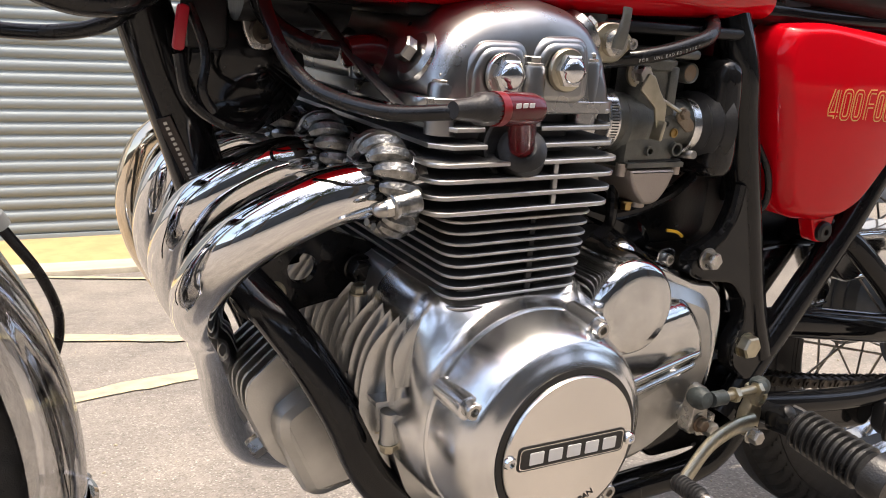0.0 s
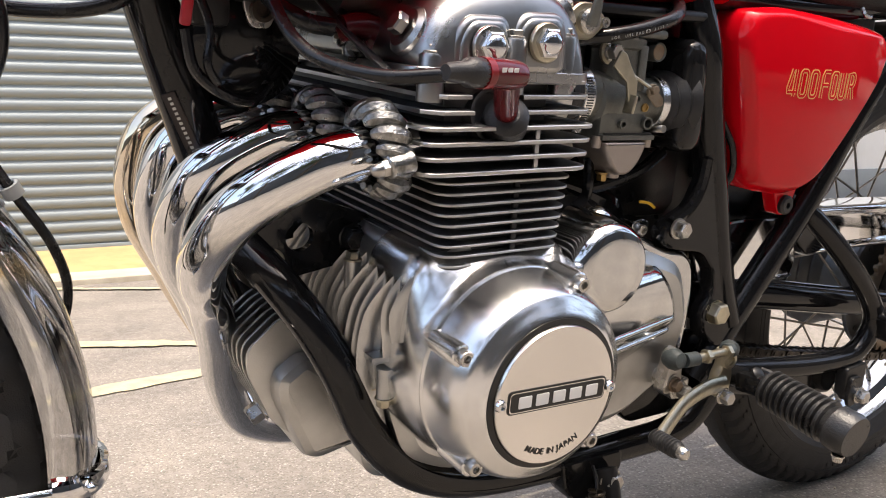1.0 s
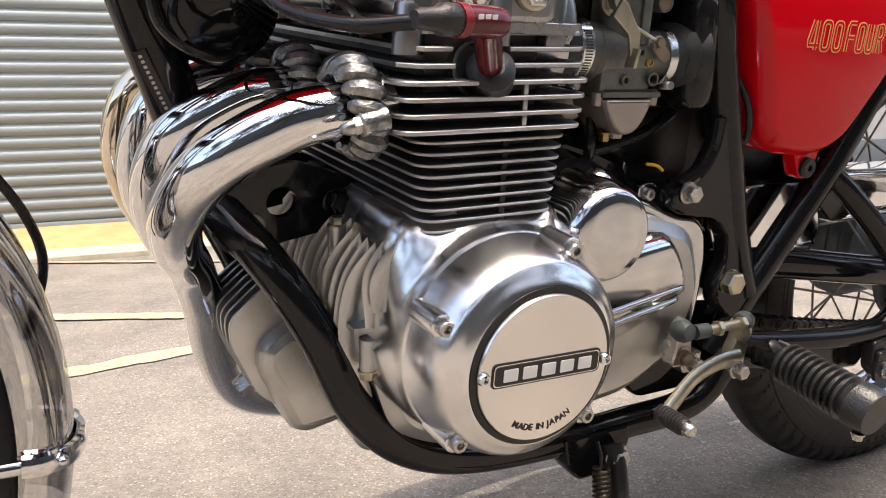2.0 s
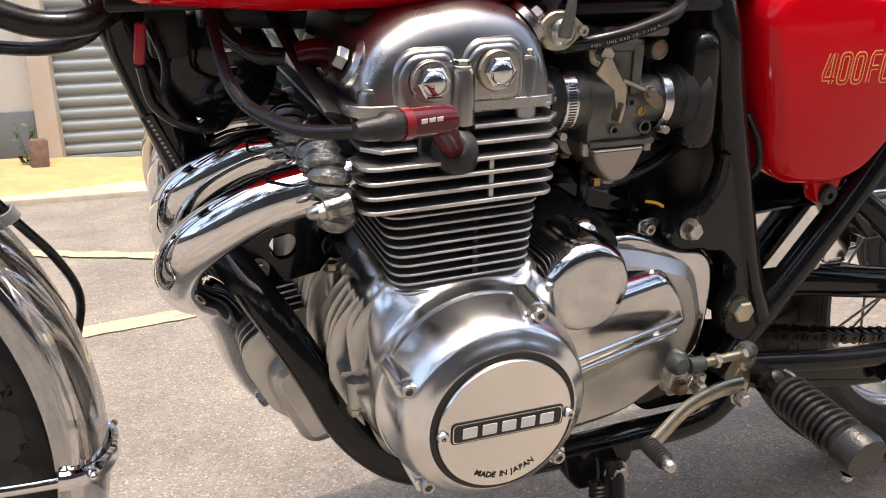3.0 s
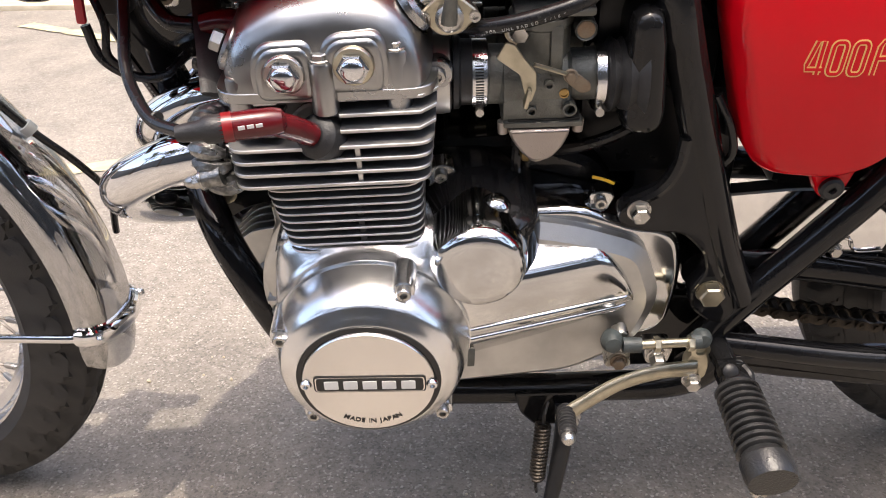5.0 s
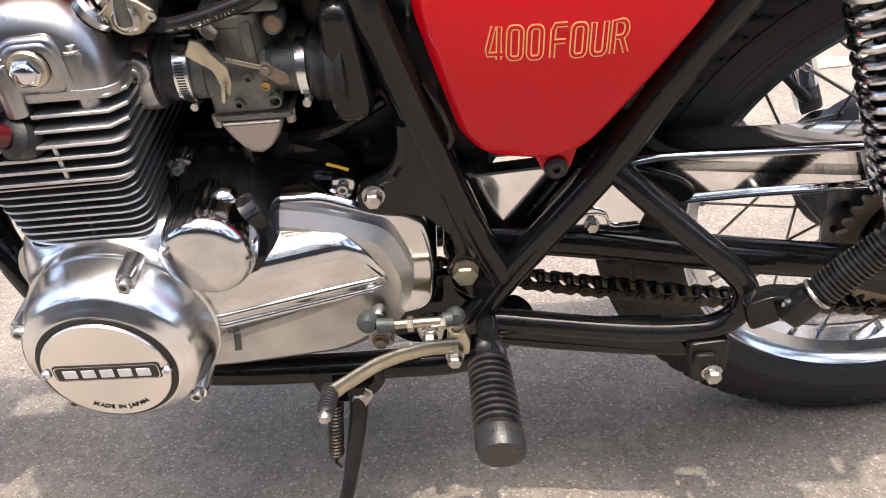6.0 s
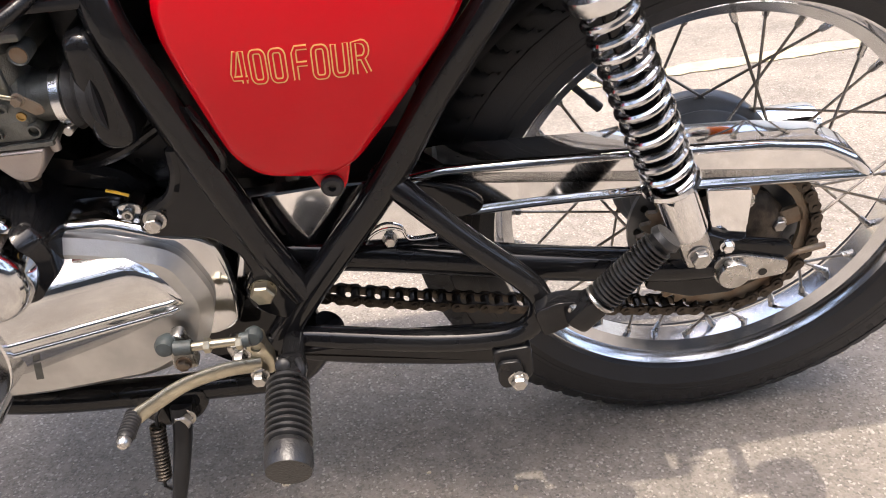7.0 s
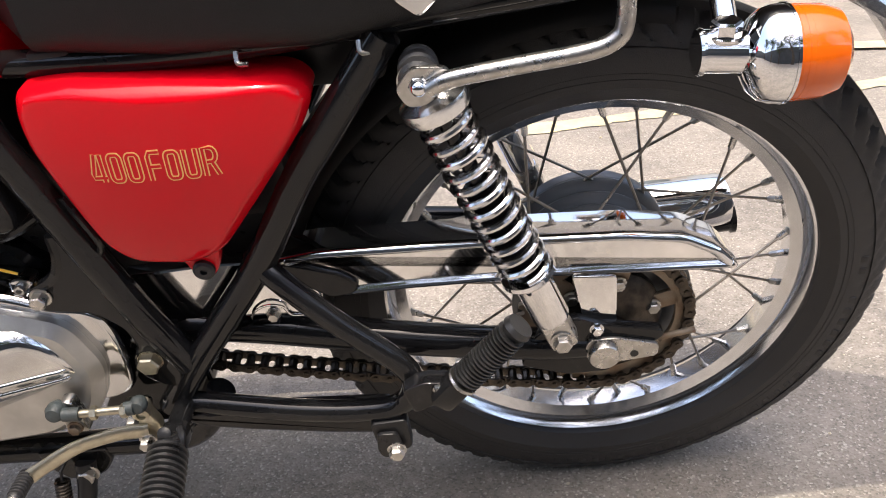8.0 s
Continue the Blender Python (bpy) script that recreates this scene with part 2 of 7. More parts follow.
def tube_into(bm, pts, r, seg=12, closed=False, cap=True, flat=1.0, up=None):
    """A tube round a line of points; r is a number or one per point. flat squeezes it along up."""
    pts = [Vector(q) for q in pts]
    n = len(pts)
    rs = r if isinstance(r, (list, tuple)) else [r] * n
    tan = []
    for i in range(n):
        a = pts[(i - 1) % n] if (closed or i) else pts[0]
        b = pts[(i + 1) % n] if (closed or i < n - 1) else pts[-1]
        tan.append((b - a).normalized())
    ref = Vector(up) if up else (Vector((0, 0, 1)) if abs(tan[0].z) < 0.9 else Vector((1, 0, 0)))
    u = (ref - tan[0] * ref.dot(tan[0])).normalized()
    rings = []
    for i in range(n):
        if i:
            u = (u - tan[i] * u.dot(tan[i])).normalized()
            if up:
                w = Vector(up)
                w = w - tan[i] * w.dot(tan[i])
                if w.length > 0.05:
                    u = w.normalized()
        v = tan[i].cross(u)
        rings.append([bm.verts.new(pts[i] + rs[i] * (math.cos(k * math.tau / seg) * u * flat + math.sin(k * math.tau / seg) * v)) for k in range(seg)])
    m = n if closed else n - 1
    for i in range(m):
        a, b = rings[i], rings[(i + 1) % n]
        for k in range(seg):
            bm.faces.new((a[k], a[(k + 1) % seg], b[(k + 1) % seg], b[k]))
    if cap and not closed:
        bm.faces.new(rings[0][::-1])
        bm.faces.new(rings[-1])
    return bm


def tube(pts, r, seg=12, smooth_line=True, steps=8, closed=False, flat=1.0, up=None):
    bm = bmesh.new()
    line = spline(pts, steps, closed) if smooth_line else pts
    if isinstance(r, (list, tuple)) and smooth_line:
        k = len(r) - 1
        r = [np.interp(i / (len(line) - 1) * k, range(k + 1), r) for i in range(len(line))]
        r = [float(q) for q in r]
    return tube_into(bm, line, r, seg, closed, True, flat, up)


def lathe_into(bm, profile, at=(0, 0, 0), axis=(0, -1, 0), seg=40, closed=False):
    """Turns (radius, height) pairs about an axis through at; closed joins the last pair to the first."""
    w = Vector(axis).normalized()
    u = w.orthogonal().normalized()
    if abs(w.y) > 0.99:
        u = Vector((1, 0, 0))
    v = w.cross(u)
    o = Vector(at)
    rings = []
    for r, h in profile:
        if r < 1e-6:
            rings.append([bm.verts.new(o + w * h)])
        else:
            rings.append([bm.verts.new(o + w * h + r * (math.cos(k * math.tau / seg) * u + math.sin(k * math.tau / seg) * v)) for k in range(seg)])
    pairs = list(zip(rings, rings[1:])) + ([(rings[-1], rings[0])] if closed else [])
    for a, b in pairs:
        for k in range(seg):
            k2 = (k + 1) % seg
            if len(a) == 1 and len(b) == 1:
                continue
            if len(a) == 1:
                bm.faces.new((a[0], b[k2], b[k]))
            elif len(b) == 1:
                bm.faces.new((a[k], a[k2], b[0]))
            else:
                bm.faces.new((a[k], a[k2], b[k2], b[k]))
    if not closed:
        for ring in (rings[0], rings[-1]):
            if len(ring) > 1:
                bm.faces.new(ring)
    return bm


def lathe(profile, at=(0, 0, 0), axis=(0, -1, 0), seg=40, closed=False):
    return lathe_into(bmesh.new(), profile, at, axis, seg, closed)


def box_into(bm, size, m=None, bevel=0.0, seg=2):
    r = bmesh.ops.create_cube(bm, size=1)
    vs = r["verts"]
    bmesh.ops.scale(bm, verts=vs, vec=size)
    if bevel:
        es = list({e for v in vs for e in v.link_edges})
        g = bmesh.ops.bevel(bm, geom=es, offset=bevel, segments=seg, affect="EDGES", profile=0.5)
        vs = list({v for f in g["faces"] for v in f.verts} | {v for v in vs if v.is_valid})
    if m is not None:
        bmesh.ops.transform(bm, matrix=m, verts=vs)
    return bm


def box(size, m=None, bevel=0.0, seg=2):
    return box_into(bmesh.new(), size, m, bevel, seg)


def rounded(points, radius, steps=5):
    """A closed outline with its corners rounded; radius is a number or one per corner."""
    p = [Vector(q) for q in points]
    n = len(p)
    rs = radius if isinstance(radius, (list, tuple)) else [radius] * n
    out = []
    for i in range(n):
        a, b, c = p[i - 1], p[i], p[(i + 1) % n]
        d1, d2 = (a - b), (c - b)
        k = min(rs[i], d1.length * 0.48, d2.length * 0.48)
        s, e = b + d1.normalized() * k, b + d2.normalized() * k
        for j in range(steps + 1):
            t = j / steps
            out.append((1 - t) ** 2 * s + 2 * t * (1 - t) * b + t * t * e)
    return out


def loft_into(bm, outline, rings, centre=None):
    """A side panel: the outline (x, z) laid at each y of rings, drawn in by an inset in metres, and closed at both ends."""
    p = [Vector(q) for q in outline]
    n = len(p)
    area = sum(p[i].x * p[(i + 1) % n].y - p[(i + 1) % n].x * p[i].y for i in range(n))
    sign = 1 if area > 0 else -1
    nor = []
    for i in range(n):
        d = p[(i + 1) % n] - p[i - 1]
        nor.append(Vector((-d.y, d.x)).normalized() * sign)
    c = Vector(centre) if centre else sum(p, Vector((0, 0))) / n
    rows = []
    for y, inset in rings:
        row = []
        for i in range(n):
            if inset < 0.02:
                q = p[i] + nor[i] * inset
            else:
                lim = (c - p[i])
                q = p[i] + lim * min(0.96, inset / max(0.02, lim.length))
            row.append(bm.verts.new((q.x, y, q.y)))
        rows.append(row)
    for a, b in zip(rows, rows[1:]):
        for k in range(n):
            bm.faces.new((a[k], a[(k + 1) % n], b[(k + 1) % n], b[k]))
    bm.faces.new(rows[0])
    bm.faces.new(rows[-1])
    return bm


def loft(outline, rings, centre=None):
    return loft_into(bmesh.new(), outline, rings, centre)


def plate(outline, y0, y1, bevel=0.002, radius=0.0):
    """A flat plate across y from y0 to y1 (y1 the outer face), with bevelled outer edge."""
    o = rounded(outline, radius) if radius else [Vector(q) for q in outline]
    s = 1 if y1 > y0 else -1
    return loft(o, [(y0, bevel * 0.6), (y0 + s * bevel * 0.6, 0), (y1 - s * bevel, 0), (y1 - s * bevel * 0.3, bevel * 0.3), (y1, bevel)])


def holed_plate(outline, centre, radius, y0, y1, n=20):
    """A flat plate across y with one round hole through it."""
    bm = bmesh.new()
    loops = [[Vector(q) for q in outline], [Vector(centre) + radius * Vector((math.cos(k * math.tau / n), math.sin(k * math.tau / n))) for k in range(n)]]
    edges = []
    for loop in loops:
        vs = [bm.verts.new((q.x, y0, q.y)) for q in loop]
        edges += [bm.edges.new((vs[k], vs[(k + 1) % len(vs)])) for k in range(len(vs))]
    bmesh.ops.triangle_fill(bm, use_beauty=True, edges=edges)
    g = bmesh.ops.extrude_face_region(bm, geom=bm.faces[:])
    bmesh.ops.translate(bm, verts=[v for v in g["geom"] if isinstance(v, bmesh.types.BMVert)], vec=(0, y1 - y0, 0))
    return bm


def relief(outline, centre, height, back, rings=30, roll=0.010):
    """A cast cover: an outline (x, z) filled towards its centre, standing out to y = -height(x, z), its edge rolled over."""
    bm = bmesh.new()
    p = [Vector(q) for q in outline]
    c = Vector(centre)
    n = len(p)
    rows = [[bm.verts.new((q.x, back, q.y)) for q in p]]
    for i in range(rings):
        t = (i / rings) ** 1.25
        row = []
        for q in p:
            w = q + (c - q) * t
            d = (w - q).length
            h = height(w.x, w.y)
            drop = roll * (1 - min(1.0, d / roll)) ** 2
            row.append(bm.verts.new((w.x, -h + drop, w.y)))
        rows.append(row)
    for a, b in zip(rows, rows[1:]):
        for k in range(n):
            bm.faces.new((a[k], a[(k + 1) % n], b[(k + 1) % n], b[k]))
    mid = bm.verts.new((c.x, -height(c.x, c.y), c.y))
    for k in range(n):
        bm.faces.new((rows[-1][k], rows[-1][(k + 1) % n], mid))
    bm.faces.new(rows[0])
    return bm


def soft(v, w):
    """Zero below zero, v above it, with a rounded knee of width w."""
    return w * math.log1p(math.exp(min(40.0, v / w)))


def dense(outline, step):
    """Splits long sides of a closed outline."""
    out = []
    n = len(outline)
    for i in range(n):
        a, b = Vector(outline[i]), Vector(outline[(i + 1) % n])
        k = max(1, int((b - a).length / step))
        out += [a + (b - a) * (j / k) for j in range(k)]
    return out


def hex_into(bm, at, axis, r, h, seg=6):
    lathe_into(bm, [(r, 0), (r, h * 0.82), (r * 0.86, h)], at, axis, seg)
    return bm


def hex_bolt(at, axis=(0, -1, 0), r=0.009, h=0.007, washer=True):
    bm = bmesh.new()
    a = Vector(axis).normalized()
    if washer:
        lathe_into(bm, [(r * 1.25, 0), (r * 1.25, 0.0015), (r * 1.1, 0.002)], at, axis, 20)
    hex_into(bm, Vector(at) + a * 0.0021, axis, r, h)
    return bm


def cap_nut(at, axis=(0, -1, 0), r=0.009, h=0.012):
    """A domed nut on its washer."""
    bm = lathe([(r * 1.35, 0), (r * 1.35, 0.002), (r * 1.1, 0.0028)], at, axis, 24)
    a = Vector(axis).normalized()
    hex_into(bm, Vector(at) + a * 0.0029, axis, r, h * 0.45)
    lathe_into(bm, [(r * 0.84, 0), (r * 0.8, h * 0.3), (r * 0.6, h * 0.55), (r * 0.3, h * 0.68), (0, h * 0.72)], Vector(at) + a * (0.0029 + h * 0.4), axis, 20)
    return bm


def allen_bolt(at, axis=(0, -1, 0), r=0.0052, h=0.006):
    """A socket head screw: the socket is a real hole."""
    return lathe([(r, 0), (r, h * 0.85), (r * 0.9, h), (r * 0.52, h), (r * 0.5, h * 0.35), (0, h * 0.3)], at, axis, 18)


# ---------------------------------------------------------------- setting
def grid_mesh(name, x0, x1, y0, y1, z, mat, label, category="ground"):
    bm = bmesh.new()
    vs = [bm.verts.new(q) for q in ((x0, y0, z), (x1, y0, z), (x1, y1, z), (x0, y1, z))]
    bm.faces.new(vs)
    ob = part(name, bm, mat, None, smooth=False)
    return tagged(ob, label, category, kind="structure")


grid_mesh("ground", -150, 150, -150, 150, 0, ASPHALT, "sunlit pale worn asphalt of a parking yard")


def painted_line(a, b, width, seed):
    """A worn painted line with ragged edges, a film of paint on the ground."""
    rnd = random.Random(seed)
    a, b = Vector(a), Vector(b)
    d = (b - a).normalized()
    s = Vector((-d.y, d.x))
    n = int((b - a).length / 0.03)
    bm = bmesh.new()
    rows = []
    for i in range(n + 1):
        p = a + (b - a) * i / n
        worn = 0.030 * max(0.0, noise.noise((i * 0.31, seed * 7.3, 0.0)))
        w1, w2 = width / 2 + rnd.uniform(-0.006, 0.004) - worn, width / 2 + rnd.uniform(-0.006, 0.004) - worn * rnd.uniform(0.0, 0.8)
        z = 0.0010 + 0.0020 * seed
        rows.append([bm.verts.new((*(p + s * w1), z)), bm.verts.new((*(p - s * w2), z))])
    for q, r in zip(rows, rows[1:]):
        bm.faces.new((q[0], q[1], r[1], r[0]))
    ob = part("painted_line", bm, YELLOW, None, smooth=False)
    return tagged(ob, "worn pale yellow bay line painted on asphalt", "road marking", "bay lines", "structure")


painted_line((-1.75, 1.067), (2.2, 1.592), 0.085, 1)
painted_line((-2.6, 2.86), (-0.15, 1.27), 0.08, 2)
painted_line((-0.98, 3.03), (0.25, 2.12), 0.04, 3)
painted_line((0.75, 1.95), (3.0, 1.25), 0.09, 4)

AX, AY, ANGLE = -1.3, 4.22, -7.0          # foot of the building front
FRONT = pose(AX, AY, 0, 0, 0, ANGLE)      # its own x along the wall, y into it


def apron():
    bm = box((9.0, 1.36, 0.05), pose(0, -0.468, -0.003), 0.006)
    ob = part("pavement", bm, CONCRETE, None, matrix=FRONT)
    tagged(ob, "sandy concrete apron before the roller shutters", "pavement", kind="structure")
    bm = box((9.0, 0.035, 0.052), pose(0, -1.1660, -0.002), 0.004)
    ob = part("kerb", bm, EDGE, None, matrix=FRONT)
    tagged(ob, "thin pale painted edge of a concrete apron", "kerb", kind="structure")


apron()


def building():
    wall = thing("wall_building", "white plastered garage wall with a grey painted plinth", "wall", FRONT, "structure")
    for x0, x1 in ((-0.47, -0.17), (2.35, 9.0), (-9.0, -3.3)):
        part("wall_panel", box((x1 - x0, 0.25, 3.6), pose((x0 + x1) / 2, 0.16, 2.1), 0.01), PLASTER, wall)
        part("plinth", box((x1 - x0 + 0.01, 0.26, 0.32), pose((x0 + x1) / 2, 0.15, 0.16), 0.008), PLINTH, wall, "dark grey painted plinth")
    part("lintel", box((6.0, 0.25, 1.2), pose(-0.5, 0.165, 3.3), 0.01), PLASTER, wall)
    part("roof", box((18.6, 6.0, 0.25), pose(0, 2.9, 4.02), 0.02), FAR_WALL, wall)
    for x in (-0.115, -0.535, 2.29, -3.24):
        post = part("door_post", box((0.115, 0.18, 2.72), pose(x, 0.05, 1.36), 0.012), PILLAR, None, matrix=FRONT)
        tagged(post, "cream painted shutter post with rust at its foot", "door post", "shutter posts", "structure")
    # roller shutters: one mesh for a slat, an object for each
    bm = bmesh.new()
    prof = [(0.0, 0.0), (-0.010, 0.006), (-0.016, 0.018), (-0.017, 0.034), (-0.012, 0.048), (-0.002, 0.058), (0.0, 0.066)]
    n = 1
    for a, b in zip(prof, prof[1:]):
        bm.faces.new([bm.verts.new(q) for q in ((0, a[0], a[1]), (1, a[0], a[1]), (1, b[0], b[1]), (0, b[0], b[1]))])
    for a, b in zip(prof, prof[1:]):
        bm.faces.new([bm.verts.new(q) for q in ((0, a[0] + 0.003, a[1]), (0, b[0] + 0.003, b[1]), (1, b[0] + 0.003, b[1]), (1, a[0] + 0.003, a[1]))])
    bmesh.ops.remove_doubles(bm, verts=bm.verts, dist=0.0002)
    first = None
    for x0, x1, label in ((-0.06, 2.24, "closed grey galvanised roller shutter, dusty at its foot"), (-3.18, -0.59, "closed grey galvanised roller shutter beside a rusty post")):
        door = thing("door_1" if first is None else "door_2", label, "roller shutter", FRONT, "structure")
        for i in range(40):
            m = pose(x0, 0.06, 0.06 + i * 0.0665) @ Matrix.Diagonal((x1 - x0, 1, 1, 1))
            if first is None:
                first = part("slat", bm, SLAT, door, matrix=m)
            else:
                again(first, door, m)
        part("bottom_rail", box((x1 - x0, 0.035, 0.055), pose((x0 + x1) / 2, 0.055, 0.03), 0.006), SLAT, door)


building()


def sand_heap(at, sx, sy, h, seed, label):
    rnd = random.Random(seed)
    bm = bmesh.new()
    n, rows = 26, []
    for j in range(7):
        r = j / 6
        row = []
        for i in range(n):
            a = i * math.tau / n
            k = 1 + 0.22 * noise.noise((math.cos(a) * 1.6 + seed, math.sin(a) * 1.6, j * 0.3))
            z = h * (1 - r ** 1.6) * (1 + 0.35 * noise.noise((math.cos(a) * 3 * r, math.sin(a) * 3 * r, seed)))
            row.append(bm.verts.new((sx * r * k * math.cos(a), sy * r * k * math.sin(a), max(0.0, z) + (0.0 if j < 6 else -0.02))))
        rows.append(row)
    for a, b in zip(rows, rows[1:]):
        for i in range(n):
            bm.faces.new((a[i], a[(i + 1) % n], b[(i + 1) % n], b[i]))
    bmesh.ops.remove_doubles(bm, verts=bm.verts, dist=0.0005)
    ob = part("sand_heap", bm, SAND, None, matrix=FRONT @ pose(*at))
    tagged(ob, label, "sand", kind="stuff")


sand_heap((0.75, -0.42, 0.016), 1.6, 0.55, 0.055, 1, "swept orange sand along the foot of a shutter")
sand_heap((-0.30, -0.45, 0.016), 0.95, 0.62, 0.085, 2, "small heap of orange sand beside a post")
sand_heap((-1.9, -0.25, 0.016), 1.3, 0.3, 0.02, 3, "thin orange sand along the foot of a shutter")


def weed():
    """A small weed growing by a broken brick stub at the foot of the wall."""
    rnd = random.Random(4)
    stub_at = part("brick_stub", box((0.085, 0.07, 0.20), pose(-1.44, 3.72, 0.115, 0, 4, 12), 0.014), STUMP, None)
    tagged(stub_at, "weathered brown brick stub at the foot of a wall", "brick stub")
    plant = thing("weed", "small green weed growing beside a brick stub", "weed", pose(-1.48, 3.74, 0.02))
    stems, leaves = bmesh.new(), bmesh.new()
    for i in range(11):
        a, h = rnd.uniform(0, math.tau), rnd.uniform(0.12, 0.30)
        tip = Vector((0.05 * math.cos(a), 0.03 * math.sin(a), h))
        tube_into(stems, [Vector((0, 0, 0)), tip * 0.5 + Vector((0, 0, 0.03)), tip], [0.0025, 0.002, 0.001], 5)
        for k in range(5):
            p = tip * rnd.uniform(0.35, 1.0)
            d = Vector((rnd.uniform(-1, 1), rnd.uniform(-1, 1), rnd.uniform(-0.2, 0.8))).normalized()
            w = d.orthogonal().normalized() * rnd.uniform(0.006, 0.010)
            L = rnd.uniform(0.025, 0.045)
            q = [leaves.verts.new(v) for v in (p, p + d * L * 0.5 + w, p + d * L, p + d * L * 0.5 - w + Vector((0, 0, 0.004)))]
            leaves.faces.new(q)
    part("stems", stems, LEAF, plant)
    part("leaves", leaves, LEAF, plant)


weed()


def unseen_tree(at, height, spread, seed):
    """A tree added out of view for the reflections: tapered trunk, limbs, and a loose crown of small leaves."""
    rnd = random.Random(seed)
    tree = thing("tree", "leafy green tree added out of view, to break up the reflections", "tree", pose(*at), group="trees along the wall")
    wood, leaves = bmesh.new(), bmesh.new()
    top = Vector((rnd.uniform(-0.3, 0.3), rnd.uniform(-0.2, 0.2), height * 0.72))
    tube_into(wood, spline([(0, 0, -0.1), (0.05, 0.03, height * 0.25), top * 0.7, top], 4), [0.16 - 0.009 * i for i in range(13)], 9)
    for i in range(13):
        a = i * 2.4 + rnd.uniform(-0.3, 0.3)
        root = top * rnd.uniform(0.45, 0.98)
        tip = root + Vector((math.cos(a) * spread, math.sin(a) * spread * 0.8, height * 0.26)) * rnd.uniform(0.55, 1.0)
        mid = (root + tip) / 2 + Vector((0, 0, 0.12))
        tube_into(wood, [root, mid, tip], [0.05, 0.03, 0.012], 6)
        for k in range(150):
            c = mid.lerp(tip, rnd.uniform(0.0, 1.1)) + Vector((rnd.gauss(0, 0.26), rnd.gauss(0, 0.26), rnd.gauss(0, 0.20)))
            d = Vector((rnd.uniform(-1, 1), rnd.uniform(-1, 1), rnd.uniform(-0.6, 0.6))).normalized()
            w = d.orthogonal().normalized() * rnd.uniform(0.03, 0.055)
            n = rnd.uniform(0.10, 0.19)
            leaves.faces.new([leaves.verts.new(q) for q in (c, c + d * n * 0.5 + w, c + d * n, c + d * n * 0.5 - w)])
    part("trunk", wood, BARK, tree, "brown bark trunk with limbs")
    part("crown", leaves, LEAF, tree, "loose crown of small green leaves", False)


def back_side():
    """Unseen walls and trees that close the yard behind the camera, added to darken reflections."""
    wall = part("unseen_wall_back", box((34, 0.4, 3.4), pose(0, -5.6, 1.7), 0.02), FAR_WALL, None)
    tagged(wall, "plain dark grey wall added out of view, for the reflections", "wall", kind="structure")
    for x, name in ((-17, "unseen_wall_west"), (17, "unseen_wall_east")):
        w = part(name, box((0.4, 14, 3.2), pose(x, 0, 1.6), 0.02), FAR_WALL, None)
        tagged(w, "plain dark grey wall added out of view, for the reflections", "wall", kind="structure")
    for x, y, h, w, seed in ((-4.4, -3.8, 6.0, 1.5, 1), (-2.0, -4.4, 5.0, 1.3, 2), (0.6, -4.2, 6.2, 1.5, 3), (2.9, -3.5, 5.6, 1.4, 4), (5.2, -2.4, 6.4, 1.7, 5), (-7.6, -2.6, 6.8, 1.8, 6)):
        unseen_tree((x, y, 0), h, w, seed)


back_side()

def pebbles():
    rnd = random.Random(11)
    bm = bmesh.new()
    for i in range(420):
        x, y = rnd.uniform(-1.7, 1.1), rnd.uniform(-0.75, 1.6)
        r = rnd.uniform(0.0010, 0.0026) if i % 9 else rnd.uniform(0.003, 0.005)
        g = bmesh.ops.create_icosphere(bm, subdivisions=1, radius=r)
        m = pose(x, y, r * 0.35, rnd.uniform(0, 90), 0, rnd.uniform(0, 360)) @ Matrix.Diagonal((1, rnd.uniform(0.6, 1), rnd.uniform(0.5, 0.8), 1))
        bmesh.ops.transform(bm, matrix=m, verts=g["verts"])
    tagged(part("loose_grit", bm, CONCRETE, None, smooth=False), "scattered small pale stones lying on the asphalt", "grit", kind="stuff")


pebbles()

# ---------------------------------------------------------------- the motorcycle
LEAN = 9.75
bike = thing("motorcycle", "red and chrome four-cylinder motorcycle leaning on its side stand", "motorcycle", pose(0, 0, LIFT, LEAN, 0, 0))
AXLE_Z = 0.327
# front wheel: turned about the raked steering axis
FX, FZ = -1.417, 0.303
RAKE = math.atan(0.4986)
s_dir = Vector((math.sin(RAKE), 0, math.cos(RAKE)))
s_at = Vector((FX - 0.083, 0, 0))
STEER = Matrix.Translation(s_at) @ Matrix.Rotation(radians(-12.0), 4, s_dir) @ Matrix.Translation(-s_at)


